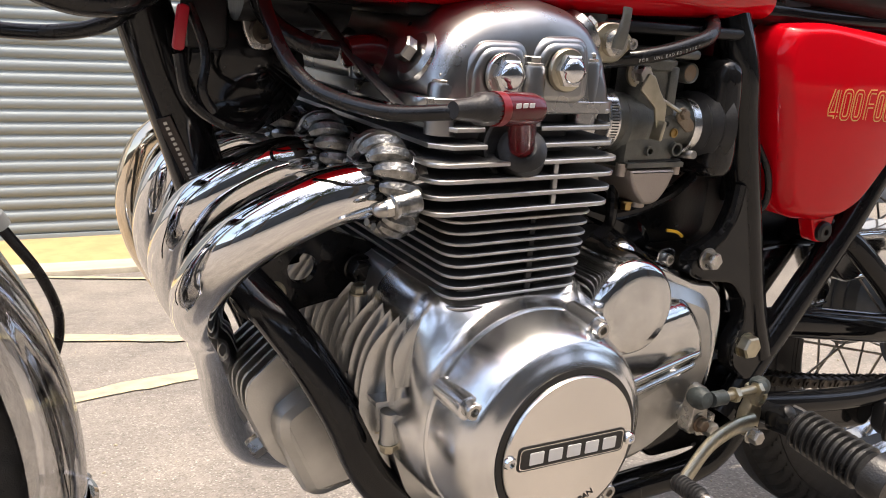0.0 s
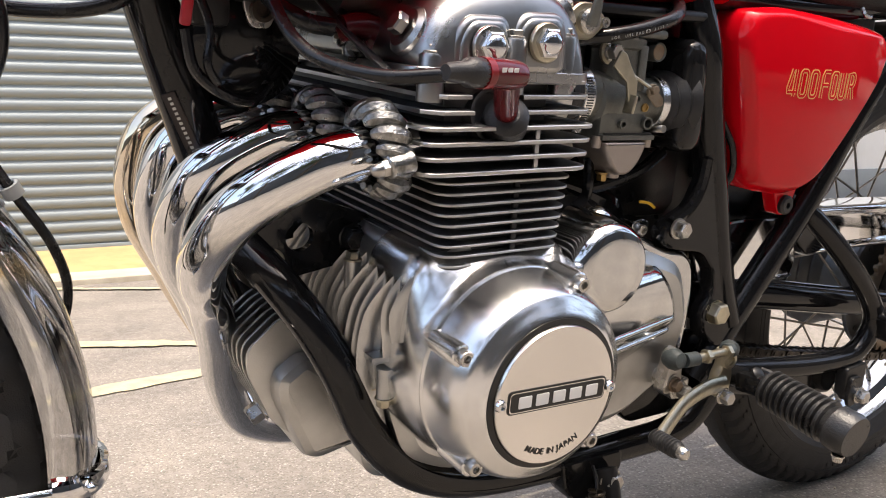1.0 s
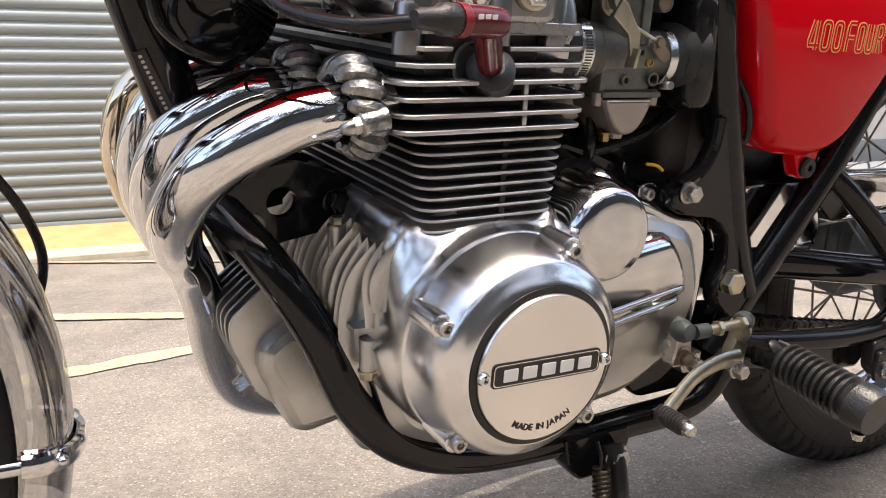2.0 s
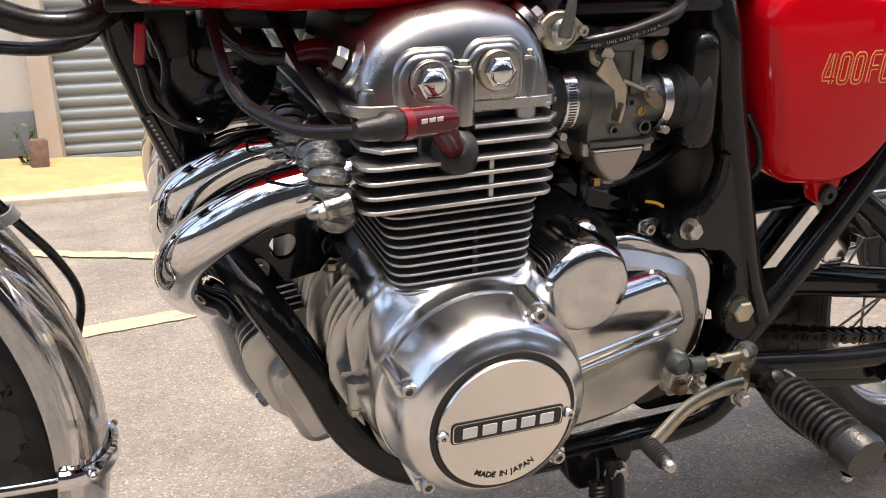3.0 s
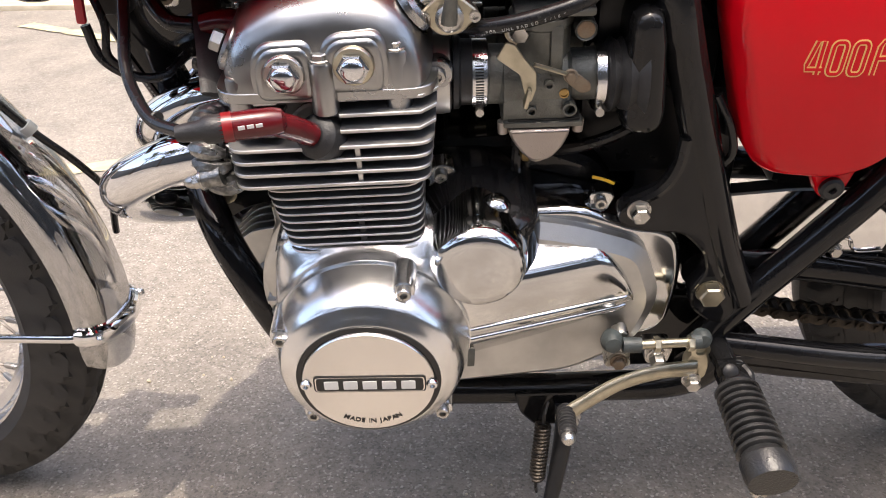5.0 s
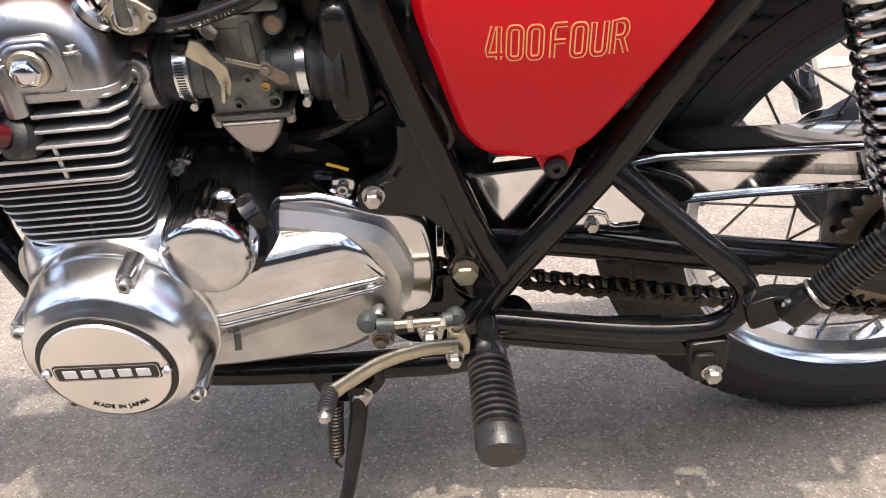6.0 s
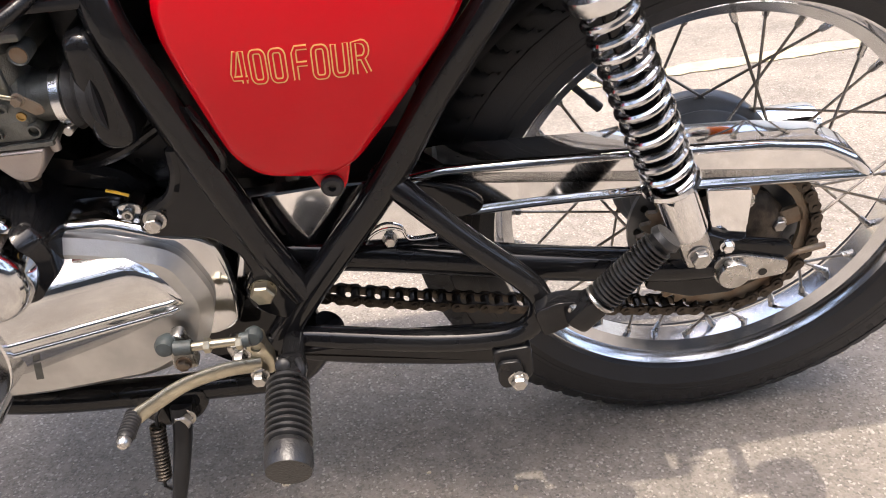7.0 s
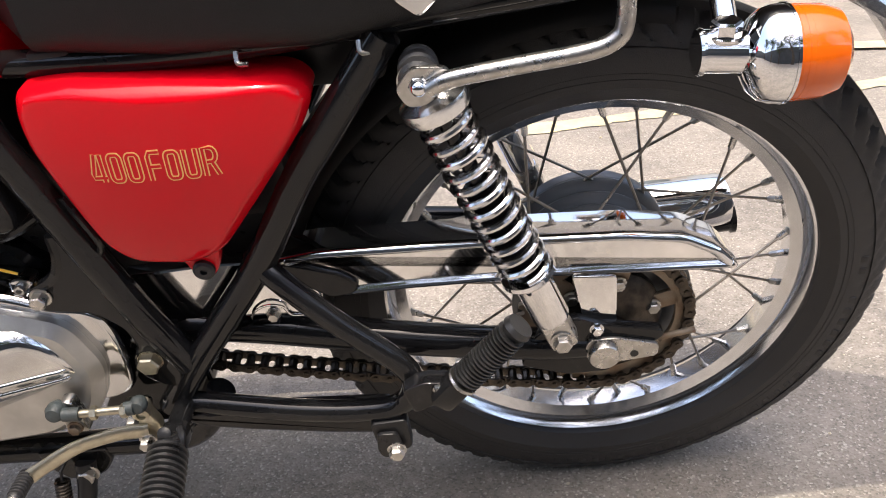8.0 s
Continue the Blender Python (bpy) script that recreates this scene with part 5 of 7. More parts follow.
# ---- rear end
def swingarm():
    sw = new("swingarm")
    sw.parent = bike
    for s in (-1, 1):
        part("arm", tube([(-0.475, 0.085 * s, 0.376), (-0.36, 0.095 * s, 0.366), (-0.20, 0.108 * s, 0.343), (-0.07, 0.112 * s, 0.325), (-0.02, 0.112 * s, 0.32)], [0.019, 0.019, 0.0185, 0.018, 0.016], 18), BLACK, sw)
        o = [(-0.090, 0.302), (-0.078, 0.338), (-0.052, 0.363), (-0.030, 0.366), (-0.004, 0.354), (0.030, 0.347), (0.058, 0.341), (0.062, 0.333), (0.054, 0.325), (0.022, 0.303), (0.004, 0.285), (-0.040, 0.284)]
        part("axle_plate", plate(o, 0.110 * s, 0.122 * s, 0.002, 0.006), BLACK, sw)
    part("pivot_gusset", plate([(-0.570, 0.262), (-0.545, 0.300), (-0.500, 0.335), (-0.440, 0.330), (-0.432, 0.262), (-0.470, 0.236), (-0.540, 0.236)], -0.088, -0.100, 0.003, 0.010), BLACK, sw, "black gusset behind the gear linkage")
    part("pivot_tube", tube([(-0.473, -0.11, 0.374), (-0.473, 0.11, 0.374)], 0.021, 18, False), BLACK, sw)
    adj = part("chain_adjuster", plate([(-0.018, 0.338), (-0.024, 0.320), (-0.014, 0.302), (0.008, 0.302), (0.055, 0.308), (0.056, 0.325), (0.01, 0.338)], -0.122, -0.127, 0.001, 0.006), STEEL, sw, "plated chain adjuster with a slot")
    part("axle_nut", lathe([(0.0165, 0), (0.0165, 0.008), (0.0155, 0.0095), (0.0, 0.010)], (-0.003, -0.1275, 0.320), seg=28), STEEL, sw, "dull steel axle end")
    # a black disc paints the dark inside of the hole
    part("adjuster_hole", lathe([(0.0045, 0), (0.0045, 0.0004), (0, 0.0004)], (0.030, -0.1272, 0.314), seg=16), INK, sw)
    part("adjuster_screw", tube([(0.055, -0.118, 0.326), (0.095, -0.116, 0.332)], 0.0035, 10, False), RUST, sw)
    part("stay_bolt", hex_bolt((-0.010, -0.122, 0.350), r=0.006, h=0.005), CHROME, sw)


swingarm()


def rear_shock(s, y):
    a, b = Vector((-0.163, y, 0.668)), Vector((-0.0505, y, 0.369))
    d = (b - a).normalized()
    u = Vector((0, 1, 0))
    v = d.cross(u)
    sh = new("rear_shock")
    sh.parent = bike
    part("top_eye", lathe([(0.0130, -0.019), (0.0160, -0.016), (0.0165, -0.009), (0.0148, -0.007), (0.0148, -0.004), (0.0168, -0.002), (0.0168, 0.004), (0.0150, 0.006), (0.0150, 0.009), (0.0165, 0.011), (0.0150, 0.018)], a, (0, 1, 0), 30), RUBBER, sh)
    part("top_cap", lathe([(0.009, 0.0), (0.016, 0.010), (0.030, 0.016), (0.031, 0.021), (0.029, 0.029), (0.020, 0.034)], a + d * 0.009, d, 36), BRUSHED, sh, "polished top cap")
    part("damper_rod", tube([a + d * 0.03, a + d * 0.24], 0.0075, 16, False), BLACK, sh)
    part("damper_body", tube([a + d * 0.12, a + d * 0.245], 0.0165, 20, False), BLACK, sh)
    pts = []
    turns, n = 12.5, 12
    L0, L1 = 0.044, 0.228
    for i in range(int(turns * n * 2) + 1):
        t = i / (turns * n * 2)
        ang = t * turns * math.tau
        r = 0.0222 * (1.0 if 0.02 < t < 0.98 else 0.97)
        pts.append(a + d * (L0 + (L1 - L0) * t) + r * (math.cos(ang) * u + math.sin(ang) * v))
    part("spring", tube(pts, 0.0040, 10, False), SPRING, sh, "chromed coil spring")
    part("lower_seat", lathe([(0.018, 0), (0.027, 0.002), (0.028, 0.006), (0.025, 0.010), (0.019, 0.012)], a + d * 0.227, d, 30), CHROME, sh)
    part("lower_tube", lathe([(0.019, 0), (0.019, 0.056), (0.018, 0.060), (0.014, 0.062)], a + d * 0.236, d, 26), CHROME, sh)
    o = b - d * 0.002
    m = Matrix.Translation(o) @ Matrix(((v.x, u.x, d.x, 0), (v.y, u.y, d.y, 0), (v.z, u.z, d.z, 0), (0, 0, 0, 1)))
    part("clevis", box((0.030, 0.026, 0.042), m @ pose(0, 0, -0.004), 0.006), STEEL, sh)
    part("lower_bolt", hex_bolt(b + Vector((0, -0.0135 * s, 0)) if s > 0 else b + Vector((0, 0.0135, 0)), (0, -s, 0), 0.0095, 0.008), STEEL, sh)
    part("top_nut", cap_nut(a + Vector((0, -0.017 * s, -0.002)), (0, -s, 0), 0.0085, 0.012), CHROME, sh, "chromed domed nut")
    part("top_washer", lathe([(0.0175, 0), (0.0175, 0.002), (0.01, 0.003)], a + Vector((0, -0.014 * s, -0.002)), (0, -s, 0), 24), STEEL, sh)


rear_shock(1, -0.142)
rear_shock(-1, 0.142)


def chain_guard():
    out = [(-0.330, 0.461), (-0.290, 0.467), (-0.115, 0.464), (0.02, 0.458), (0.080, 0.449), (0.114, 0.430), (0.138, 0.403), (0.126, 0.400), (-0.05, 0.408), (-0.20, 0.408), (-0.278, 0.405), (-0.305, 0.430)]
    o = rounded(out, 0.008, 4)
    g = part("chain_guard", loft(o, [(-0.060, 0.004), (-0.064, 0), (-0.0985, 0), (-0.1025, 0.0010), (-0.1052, 0.0034), (-0.1060, 0.0058), (-0.1048, 0.0084), (-0.1015, 0.0104), (-0.1008, 0.0116)]), SOFT_CHROME, bike, "long mirror-chromed chain guard with rolled edges")
    part("guard_front", plate([(-0.492, 0.452), (-0.40, 0.458), (-0.31, 0.455), (-0.29, 0.40), (-0.30, 0.372), (-0.42, 0.352), (-0.455, 0.372)], -0.080, -0.0985, 0.003, 0.008), SOFT_CHROME, g, "chromed front plate of the guard")
    part("guard_bracket", plate([(-0.035, 0.414), (0.011, 0.410), (0.013, 0.340), (-0.020, 0.344)], -0.108, -0.112, 0.001, 0.004), SOFT_CHROME, g, "pale plated guard bracket")
    # black plate painted in for the dark reflection at the guard's front end
    part("guard_reflection", plate([(-0.334, 0.4600), (-0.295, 0.4480), (-0.262, 0.4350), (-0.2485, 0.4220), (-0.256, 0.4110), (-0.280, 0.4070), (-0.310, 0.430), (-0.338, 0.450)], -0.100, -0.1062, 0.002, 0.008), BLACK, g, "black plate drawn for the dark reflection at the guard's front")
    part("wire_clip", tube([(-0.372, -0.1005, 0.372), (-0.366, -0.102, 0.392), (-0.350, -0.103, 0.402), (-0.334, -0.102, 0.398), (-0.326, -0.1005, 0.384), (-0.300, -0.1005, 0.384)], 0.0014, 8), CHROME, g)
    part("bracket_bolt", hex_bolt((-0.346, -0.0985, 0.386), r=0.0062, h=0.006), STEEL, g)


chain_guard()


def drive_chain():
    ch = new("drive_chain")
    ch.parent = bike
    p = 0.01588

    def link(outer):
        bm = bmesh.new()
        w = 0.0095 if outer else 0.0068
        for s in (-1, 1):
            o = []
            for k in range(9):
                a = math.pi / 2 + k * math.pi / 8
                o.append((-p / 2 + 0.0068 * math.cos(a), 0.0068 * math.sin(a)))
            o.append((0, -0.0050))
            for k in range(9):
                a = -math.pi / 2 + k * math.pi / 8
                o.append((p / 2 + 0.0068 * math.cos(a), 0.0068 * math.sin(a)))
            o.append((0, 0.0050))
            loft_into(bm, o, [(s * w, 0), (s * (w + 0.0022), 0.0003)])
        for x in (-p / 2, p / 2):
            tube_into(bm, [(x, -w - (0.0035 if outer else 0), 0), (x, w + (0.0035 if outer else 0), 0)], 0.0028 if outer else 0.0050, 8)
        return bm

    c1, r1 = Vector((-0.545, 0.372)), 0.040
    c2, r2 = Vector((0.0, AXLE_Z)), 0.0965
    path = []
    lo1, lo2 = c1 + Vector((0.02, -r1)), c2 + Vector((-0.012, -r2))
    seg = lo2 - lo1
    n = 60
    for i in range(n):
        t = i / n
        path.append(lo1 + seg * t + Vector((0, -0.010 * math.sin(math.pi * t))))
    for i in range(60):
        a = radians(-97 + i * 190 / 60)
        path.append(c2 + r2 * Vector((math.cos(a), math.sin(a))))
    hi2, hi1 = c2 + Vector((-0.012, r2)), c1 + Vector((0.0, r1))
    for i in range(60):
        path.append(hi2 + (hi1 - hi2) * (i / 60))
    for i in range(30):
        a = radians(95 + i * 170 / 30)
        path.append(c1 + r1 * Vector((math.cos(a), math.sin(a))))
    path.append(path[0])
    made = {}
    dist, want, i = 0.0, 0.0, 0
    k = 0
    for a, b in zip(path, path[1:]):
        L = (b - a).length
        while want <= dist + L:
            q = a + (b - a) * ((want - dist) / max(L, 1e-9))
            ang = math.atan2((b - a).y, (b - a).x)
            m = pose(q.x, -0.079, q.y) @ Matrix.Rotation(-ang, 4, "Y")
            outer = k % 2 == 0
            if outer not in made:
                made[outer] = part("link", link(outer), CHAIN, ch, matrix=m)
            else:
                again(made[outer], ch, m)
            want += p
            k += 1
        dist += L


drive_chain()


# ---- bodywork
def ribbon_letters():
    """Striped numerals and letters of the side cover: each stroke a gold band with a dark core."""
    def arc(cx, cz, rx, rz, a0, a1, n=7):
        return [(cx + rx * math.cos(radians(a0 + (a1 - a0) * i / n)), cz + rz * math.sin(radians(a0 + (a1 - a0) * i / n))) for i in range(n + 1)]

    o_shape = arc(0.38, 0.20, 0.20, 0.17, 180, 270) + arc(0.62, 0.20, 0.20, 0.17, 270, 360) + arc(0.62, 0.80, 0.20, 0.17, 0, 90) + arc(0.38, 0.80, 0.20, 0.17, 90, 180) + [(0.18, 0.20)]
    return {
        "4": [[(0.72, 0.0), (0.72, 1.0)], [(0.42, 1.0), (0.14, 0.30), (0.14, 0.16), (0.92, 0.16)]],
        "0": [o_shape],
        "O": [o_shape],
        "F": [[(0.2, 0.0), (0.2, 0.85), (0.32, 1.0), (0.9, 1.0)], [(0.2, 0.50), (0.85, 0.50)]],
        "U": [[(0.18, 1.0), (0.18, 0.22)] + arc(0.38, 0.20, 0.20, 0.17, 180, 270) + arc(0.62, 0.20, 0.20, 0.17, 270, 360) + [(0.82, 1.0)]],
        "R": [[(0.18, 0.0), (0.18, 0.98), (0.6, 0.98)] + arc(0.6, 0.74, 0.26, 0.24, 90, -90) + [(0.32, 0.50)], [(0.6, 0.5), (0.92, 0.0)]],
    }


def side_cover(s):
    out = [(-0.499, 0.660), (-0.491, 0.680), (-0.45, 0.685), (-0.30, 0.674), (-0.266, 0.670), (-0.251, 0.654), (-0.263, 0.627), (-0.362, 0.505), (-0.392, 0.494), (-0.448, 0.500), (-0.468, 0.522), (-0.499, 0.634)]
    o = rounded(out, 0.018, 5)
    def swell(x, z):
        return 0.1605 - 1.0 * (x + 0.380) ** 2 - 0.95 * (z - 0.600) ** 2

    m = Matrix.Diagonal((1, s, 1, 1))
    cov = part("side_cover", relief(dense(o, 0.006), (-0.375, 0.605), swell, -0.098, 44, 0.0125), RED, bike, "glossy red pressed side cover", True, m)
    if s > 0:
        tab = [(-0.409, 0.502), (-0.366, 0.505), (-0.373, 0.480), (-0.382, 0.469), (-0.395, 0.472)]
        part("fixing_tab", plate(tab, -0.118, -0.136, 0.003, 0.006), RED, cov)
        part("grommet", lathe([(0.0105, 0), (0.0105, 0.004), (0.008, 0.006), (0.0035, 0.006), (0.003, 0.002), (0, 0.002)], (-0.3865, -0.136, 0.4825), seg=24), RUBBER, cov, "black rubber grommet")
        for x in (-0.462, -0.313):
            part("rubber_pad", box((0.036, 0.012, 0.012), pose(x, -0.112, 0.696 - 0.06 * (x + 0.462)), 0.003), RUBBER, cov)
        x = -0.4450
        shapes = ribbon_letters()
        z0, H, W = 0.6000, 0.0265, 0.0154
        for ch in "400 FOUR":
            if ch == " ":
                x += 0.0022
                continue
            bm1, bm2 = bmesh.new(), bmesh.new()
            for stroke in shapes[ch]:
                pts = []
                for a, b in stroke:
                    px, pz = x + a * W * 0.95, z0 + b * H - (x + 0.4450) * 0.012
                    pts.append((px + b * 0.0015, -swell(px, pz) - 0.0003, pz))
                tube_into(bm1, pts, 0.0027, 6, flat=0.12, up=(0, 1, 0))
                tube_into(bm2, [(a, y - 0.00030, c2) for a, y, c2 in pts], 0.0014, 6, flat=0.12, up=(0, 1, 0))
            part("letter", bm1, GOLD, cov, "gold striped letter", False)
            part("letter_core", bm2, RED, cov, "", False)
            x += W
    return cov


side_cover(1)
side_cover(-1)


def body_loft(sections, low=0.5, base=None, flare=0.0):
    """A body along x: each section is (x, half width, bottom, top, roundness)."""
    bm = bmesh.new()
    rows = []
    n = 48
    for x, w, z0, z1, p in sections:
        cz, h = z0 + (z1 - z0) * low, (z1 - z0) / 2
        row = []
        for k in range(n):
            a = k * math.tau / n
            c, s = math.cos(a), math.sin(a)
            e = p if s > 0 or base is None else base
            up = z1 - cz if s > 0 else cz - z0
            wide = w * (1 - flare * max(0.0, -s))
            row.append(bm.verts.new((x, wide * math.copysign(abs(c) ** e, c), cz + up * math.copysign(abs(s) ** e, s))))
        rows.append(row)
    for a, b in zip(rows, rows[1:]):
        for k in range(n):
            bm.faces.new((a[k], a[(k + 1) % n], b[(k + 1) % n], b[k]))
    bm.faces.new(rows[0])
    bm.faces.new(rows[-1])
    return bm


tank = part("fuel_tank", body_loft([(-1.060, 0.05, 0.712, 0.84, 0.7), (-1.045, 0.100, 0.690, 0.87, 0.6), (-1.01, 0.150, 0.676, 0.89, 0.5), (-0.92, 0.161, 0.670, 0.905, 0.5), (-0.82, 0.162, 0.670, 0.905, 0.5), (-0.70, 0.156, 0.673, 0.89, 0.5), (-0.60, 0.146, 0.676, 0.86, 0.5), (-0.53, 0.136, 0.679, 0.83, 0.5), (-0.506, 0.130, 0.680, 0.81, 0.55)], 0.42, 0.16, 0.10), RED, bike, "glossy red fuel tank")
# black slabs added as the tank's shaded underside; they also darken reflections below
part("tank_shade_strip", box((0.15, 0.16, 0.010), pose(-0.957, 0, 0.672), 0.004), SATIN, tank)
part("tank_shade_slab", box((0.34, 0.27, 0.010), pose(-0.704, 0, 0.668), 0.004), SATIN, tank, "black slab added for the shaded underside of the tank")
seat = part("seat", body_loft([(-0.50, 0.10, 0.705, 0.80, 0.6), (-0.47, 0.130, 0.693, 0.815, 0.4), (-0.36, 0.140, 0.686, 0.81, 0.35), (-0.24, 0.145, 0.685, 0.81, 0.35), (-0.10, 0.143, 0.704, 0.83, 0.40), (0.06, 0.137, 0.727, 0.845, 0.45), (0.20, 0.13, 0.75, 0.855, 0.45), (0.42, 0.120, 0.77, 0.870, 0.5), (0.50, 0.090, 0.79, 0.86, 0.6)]), VINYL, bike, "long black vinyl seat")
part("side_badge", plate([(-0.180, 0.745), (-0.176, 0.728), (-0.157, 0.712), (-0.140, 0.728), (-0.136, 0.745)], -0.140, -0.146, 0.002, 0.006), POLISHED, seat, "polished seat strap end plate")
for x, z in ((-0.306, 0.688), (-0.208, 0.688)):
    part("trim_clip", tube([(x, -0.132, z + 0.006), (x + 0.001, -0.137, z - 0.002), (x + 0.009, -0.138, z - 0.003)], 0.0022, 8), STEEL, seat)


def rear_fender():
    f = new("rear_fender")
    f.parent = bike
    f.matrix_basis = pose(0, 0, AXLE_Z)
    bm = bmesh.new()
    R = 0.368
    rows = []
    n = 44
    for i in range(n + 1):
        a = radians(80 + 90 * i / n)
        row = []
        for k in range(15):
            b = math.pi * k / 14
            row.append(bm.verts.new(((R - 0.035 + 0.035 * math.sin(b)) * math.cos(a), 0.070 * math.cos(b), (R - 0.035 + 0.035 * math.sin(b)) * math.sin(a))))
        rows.append(row)
    for p, q in zip(rows, rows[1:]):
        for k in range(14):
            bm.faces.new((p[k], p[k + 1], q[k + 1], q[k]))
    bmesh.ops.solidify(bm, geom=bm.faces[:], thickness=0.0015)
    part("blade", bm, SATIN, f, "black inner mudguard")
    bm = bmesh.new()
    rows = []
    for i in range(n + 1):
        a = radians(24 + 60 * i / n)
        row = []
        for k in range(15):
            b = math.pi * k / 14
            row.append(bm.verts.new(((R + 0.026 + 0.036 * math.sin(b)) * math.cos(a), 0.080 * math.cos(b), (R + 0.026 + 0.036 * math.sin(b)) * math.sin(a))))
        rows.append(row)
    for p, q in zip(rows, rows[1:]):
        for k in range(14):
            bm.faces.new((p[k], p[k + 1], q[k + 1], q[k]))
    bmesh.ops.solidify(bm, geom=bm.faces[:], thickness=0.0015)
    part("tail_blade", bm, CHROME, f, "chromed tail mudguard")
    part("inner_flap", plate([(-0.40, 0.10), (-0.38, 0.36), (-0.28, 0.37), (-0.34, 0.06)], -0.05, 0.05, 0.004, 0.01), SATIN, f)


rear_fender()


def grab_rail():
    r = part("grab_rail", tube([(-0.155, -0.168, 0.664), (-0.138, -0.170, 0.672), (-0.09, -0.170, 0.678), (-0.035, -0.170, 0.684), (-0.012, -0.170, 0.692), (-0.005, -0.168, 0.706), (-0.004, -0.160, 0.745), (0.0, -0.145, 0.77)], 0.0072, 14), STEEL, bike, "chromed bent grab rail")
    part("eye", plate([(-0.182, 0.664), (-0.174, 0.648), (-0.158, 0.648), (-0.135, 0.668), (-0.14, 0.680), (-0.168, 0.682)], -0.160, -0.165, 0.001, 0.006), STEEL, r)
    part("rail_bracket", lathe([(0.014, 0), (0.016, 0.003), (0.010, 0.006)], (0.003, -0.155, 0.738), (0, -1, 0), 20), STEEL, r)


grab_rail()


def indicator(s):
    y = -0.200 * s
    ind = new("rear_indicator")
    ind.parent = bike
    ax = Vector((1, 0, -0.03)).normalized()
    o = Vector((0.077, y, 0.684))
    part("shell", lathe([(0.014, -0.006), (0.026, 0.0), (0.0325, 0.007), (0.035, 0.014), (0.0355, 0.022), (0.0342, 0.0235)], o, ax, 40), CHROME, ind, "chromed lamp shell")
    part("lens", lathe([(0.0343, 0.0235), (0.0343, 0.038), (0.0336, 0.049), (0.0300, 0.060), (0.020, 0.0665), (0, 0.069)], o, ax, 40), AMBER, ind, "amber ribbed lens")
    for k in range(6):
        h = 0.0260 + 0.0042 * k
        r = (0.0342, 0.0342, 0.0340, 0.0337, 0.0333, 0.0328)[k]
        part("lens_rib", lathe([(r - 0.001, h), (r + 0.0004, h + 0.0006), (r + 0.0004, h + 0.0014), (r - 0.001, h + 0.002)], o, ax, 40), AMBER, ind)
    part("lens_band", lathe([(0.0343, 0.022), (0.0362, 0.0225), (0.0362, 0.0245), (0.0343, 0.025)], o, ax, 40), CHROME, ind)
    part("stem", tube([Vector((0.041, y * 0.99, 0.690)), Vector((0.086, y, 0.686))], 0.0155, 22, False), CHROME, ind)
    part("stem_end", lathe([(0.017, 0), (0.0175, 0.002), (0.016, 0.004)], (0.043, y, 0.690), (-1, 0, 0.03), 22), CHROME, ind)
    part("stalk", tube([(0.061, y, 0.698), (0.062, y * 0.8, 0.723), (0.064, y * 0.4, 0.735)], 0.0085, 14), CHROME, ind)
    part("stalk_nut", hex_bolt((0.059, y, 0.701), (0, 0, 1), 0.011, 0.010), CHROME, ind)


indicator(1)
indicator(-1)


def ribbed_peg(name, root, tip, r0, r1, count, end_len, label):
    """A rubber foot peg with raised rings and a plain end."""
    root, tip = Vector(root), Vector(tip)
    d = (tip - root)
    L = d.length
    prof = [(r0 * 0.6, 0.0), (r0, 0.004)]
    body = L - end_len
    step = (body - 0.008) / count
    for i in range(count):
        h = 0.006 + i * step
        r = r0 + (r1 - r0) * i / count
        prof += [(r - 0.0016, h), (r + 0.0016, h + step * 0.06), (r + 0.0026, h + step * 0.16), (r + 0.0028, h + step * 0.52), (r + 0.0016, h + step * 0.62), (r - 0.0016, h + step * 0.68)]
    prof += [(r1, body), (r1 + 0.0025, body + 0.003), (r1 + 0.003, L - 0.006), (r1 + 0.001, L), (0, L)]
    return part(name, lathe(prof, root, d, 30), PEG, bike, label)


peg = ribbed_peg("foot_peg", (-0.4565, -0.200, 0.3085), (-0.450, -0.301, 0.296), 0.0180, 0.0196, 10, 0.024, "black ribbed rubber foot peg")
part("peg_bracket", box((0.028, 0.034, 0.022), pose(-0.454, -0.188, 0.306, -8, 0, 0), 0.005), BLACK, peg)
part("peg_pin", lathe([(0.0072, 0), (0.0072, 0.003), (0.005, 0.0045), (0, 0.005)], (-0.460, -0.192, 0.318), (0, -0.75, 0.8), 20), SATIN, peg)
part("peg_arm", tube([(-0.456, -0.12, 0.298), (-0.455, -0.175, 0.306)], 0.0115, 14, False), BLACK, peg)
part("peg_wire", tube([(-0.446, -0.186, 0.318), (-0.442, -0.196, 0.316), (-0.444, -0.204, 0.308)], 0.004, 8), SATIN, peg)
part("peg_screw", hex_bolt((-0.458, -0.292, 0.276), (0, 0, -1), 0.005, 0.005), STEEL, peg)

peg2 = ribbed_peg("passenger_peg", (-0.152, -0.187, 0.357), (-0.093, -0.186, 0.424), 0.0135, 0.0125, 16, 0.010, "folded black ribbed passenger peg")
part("peg_washer", lathe([(0.016, 0), (0.017, 0.002), (0.016, 0.004)], (-0.1535, -0.187, 0.3553), (0.66, 0, 0.75), 24), STEEL, peg2)
part("peg_fork", box((0.026, 0.026, 0.036), pose(-0.166, -0.186, 0.343, 0, 41, 0), 0.006), BLACK, peg2)
part("peg_arm", plate([(-0.215, 0.345), (-0.19, 0.355), (-0.155, 0.350), (-0.152, 0.334), (-0.205, 0.310)], -0.165, -0.185, 0.003, 0.008), BLACK, peg2)
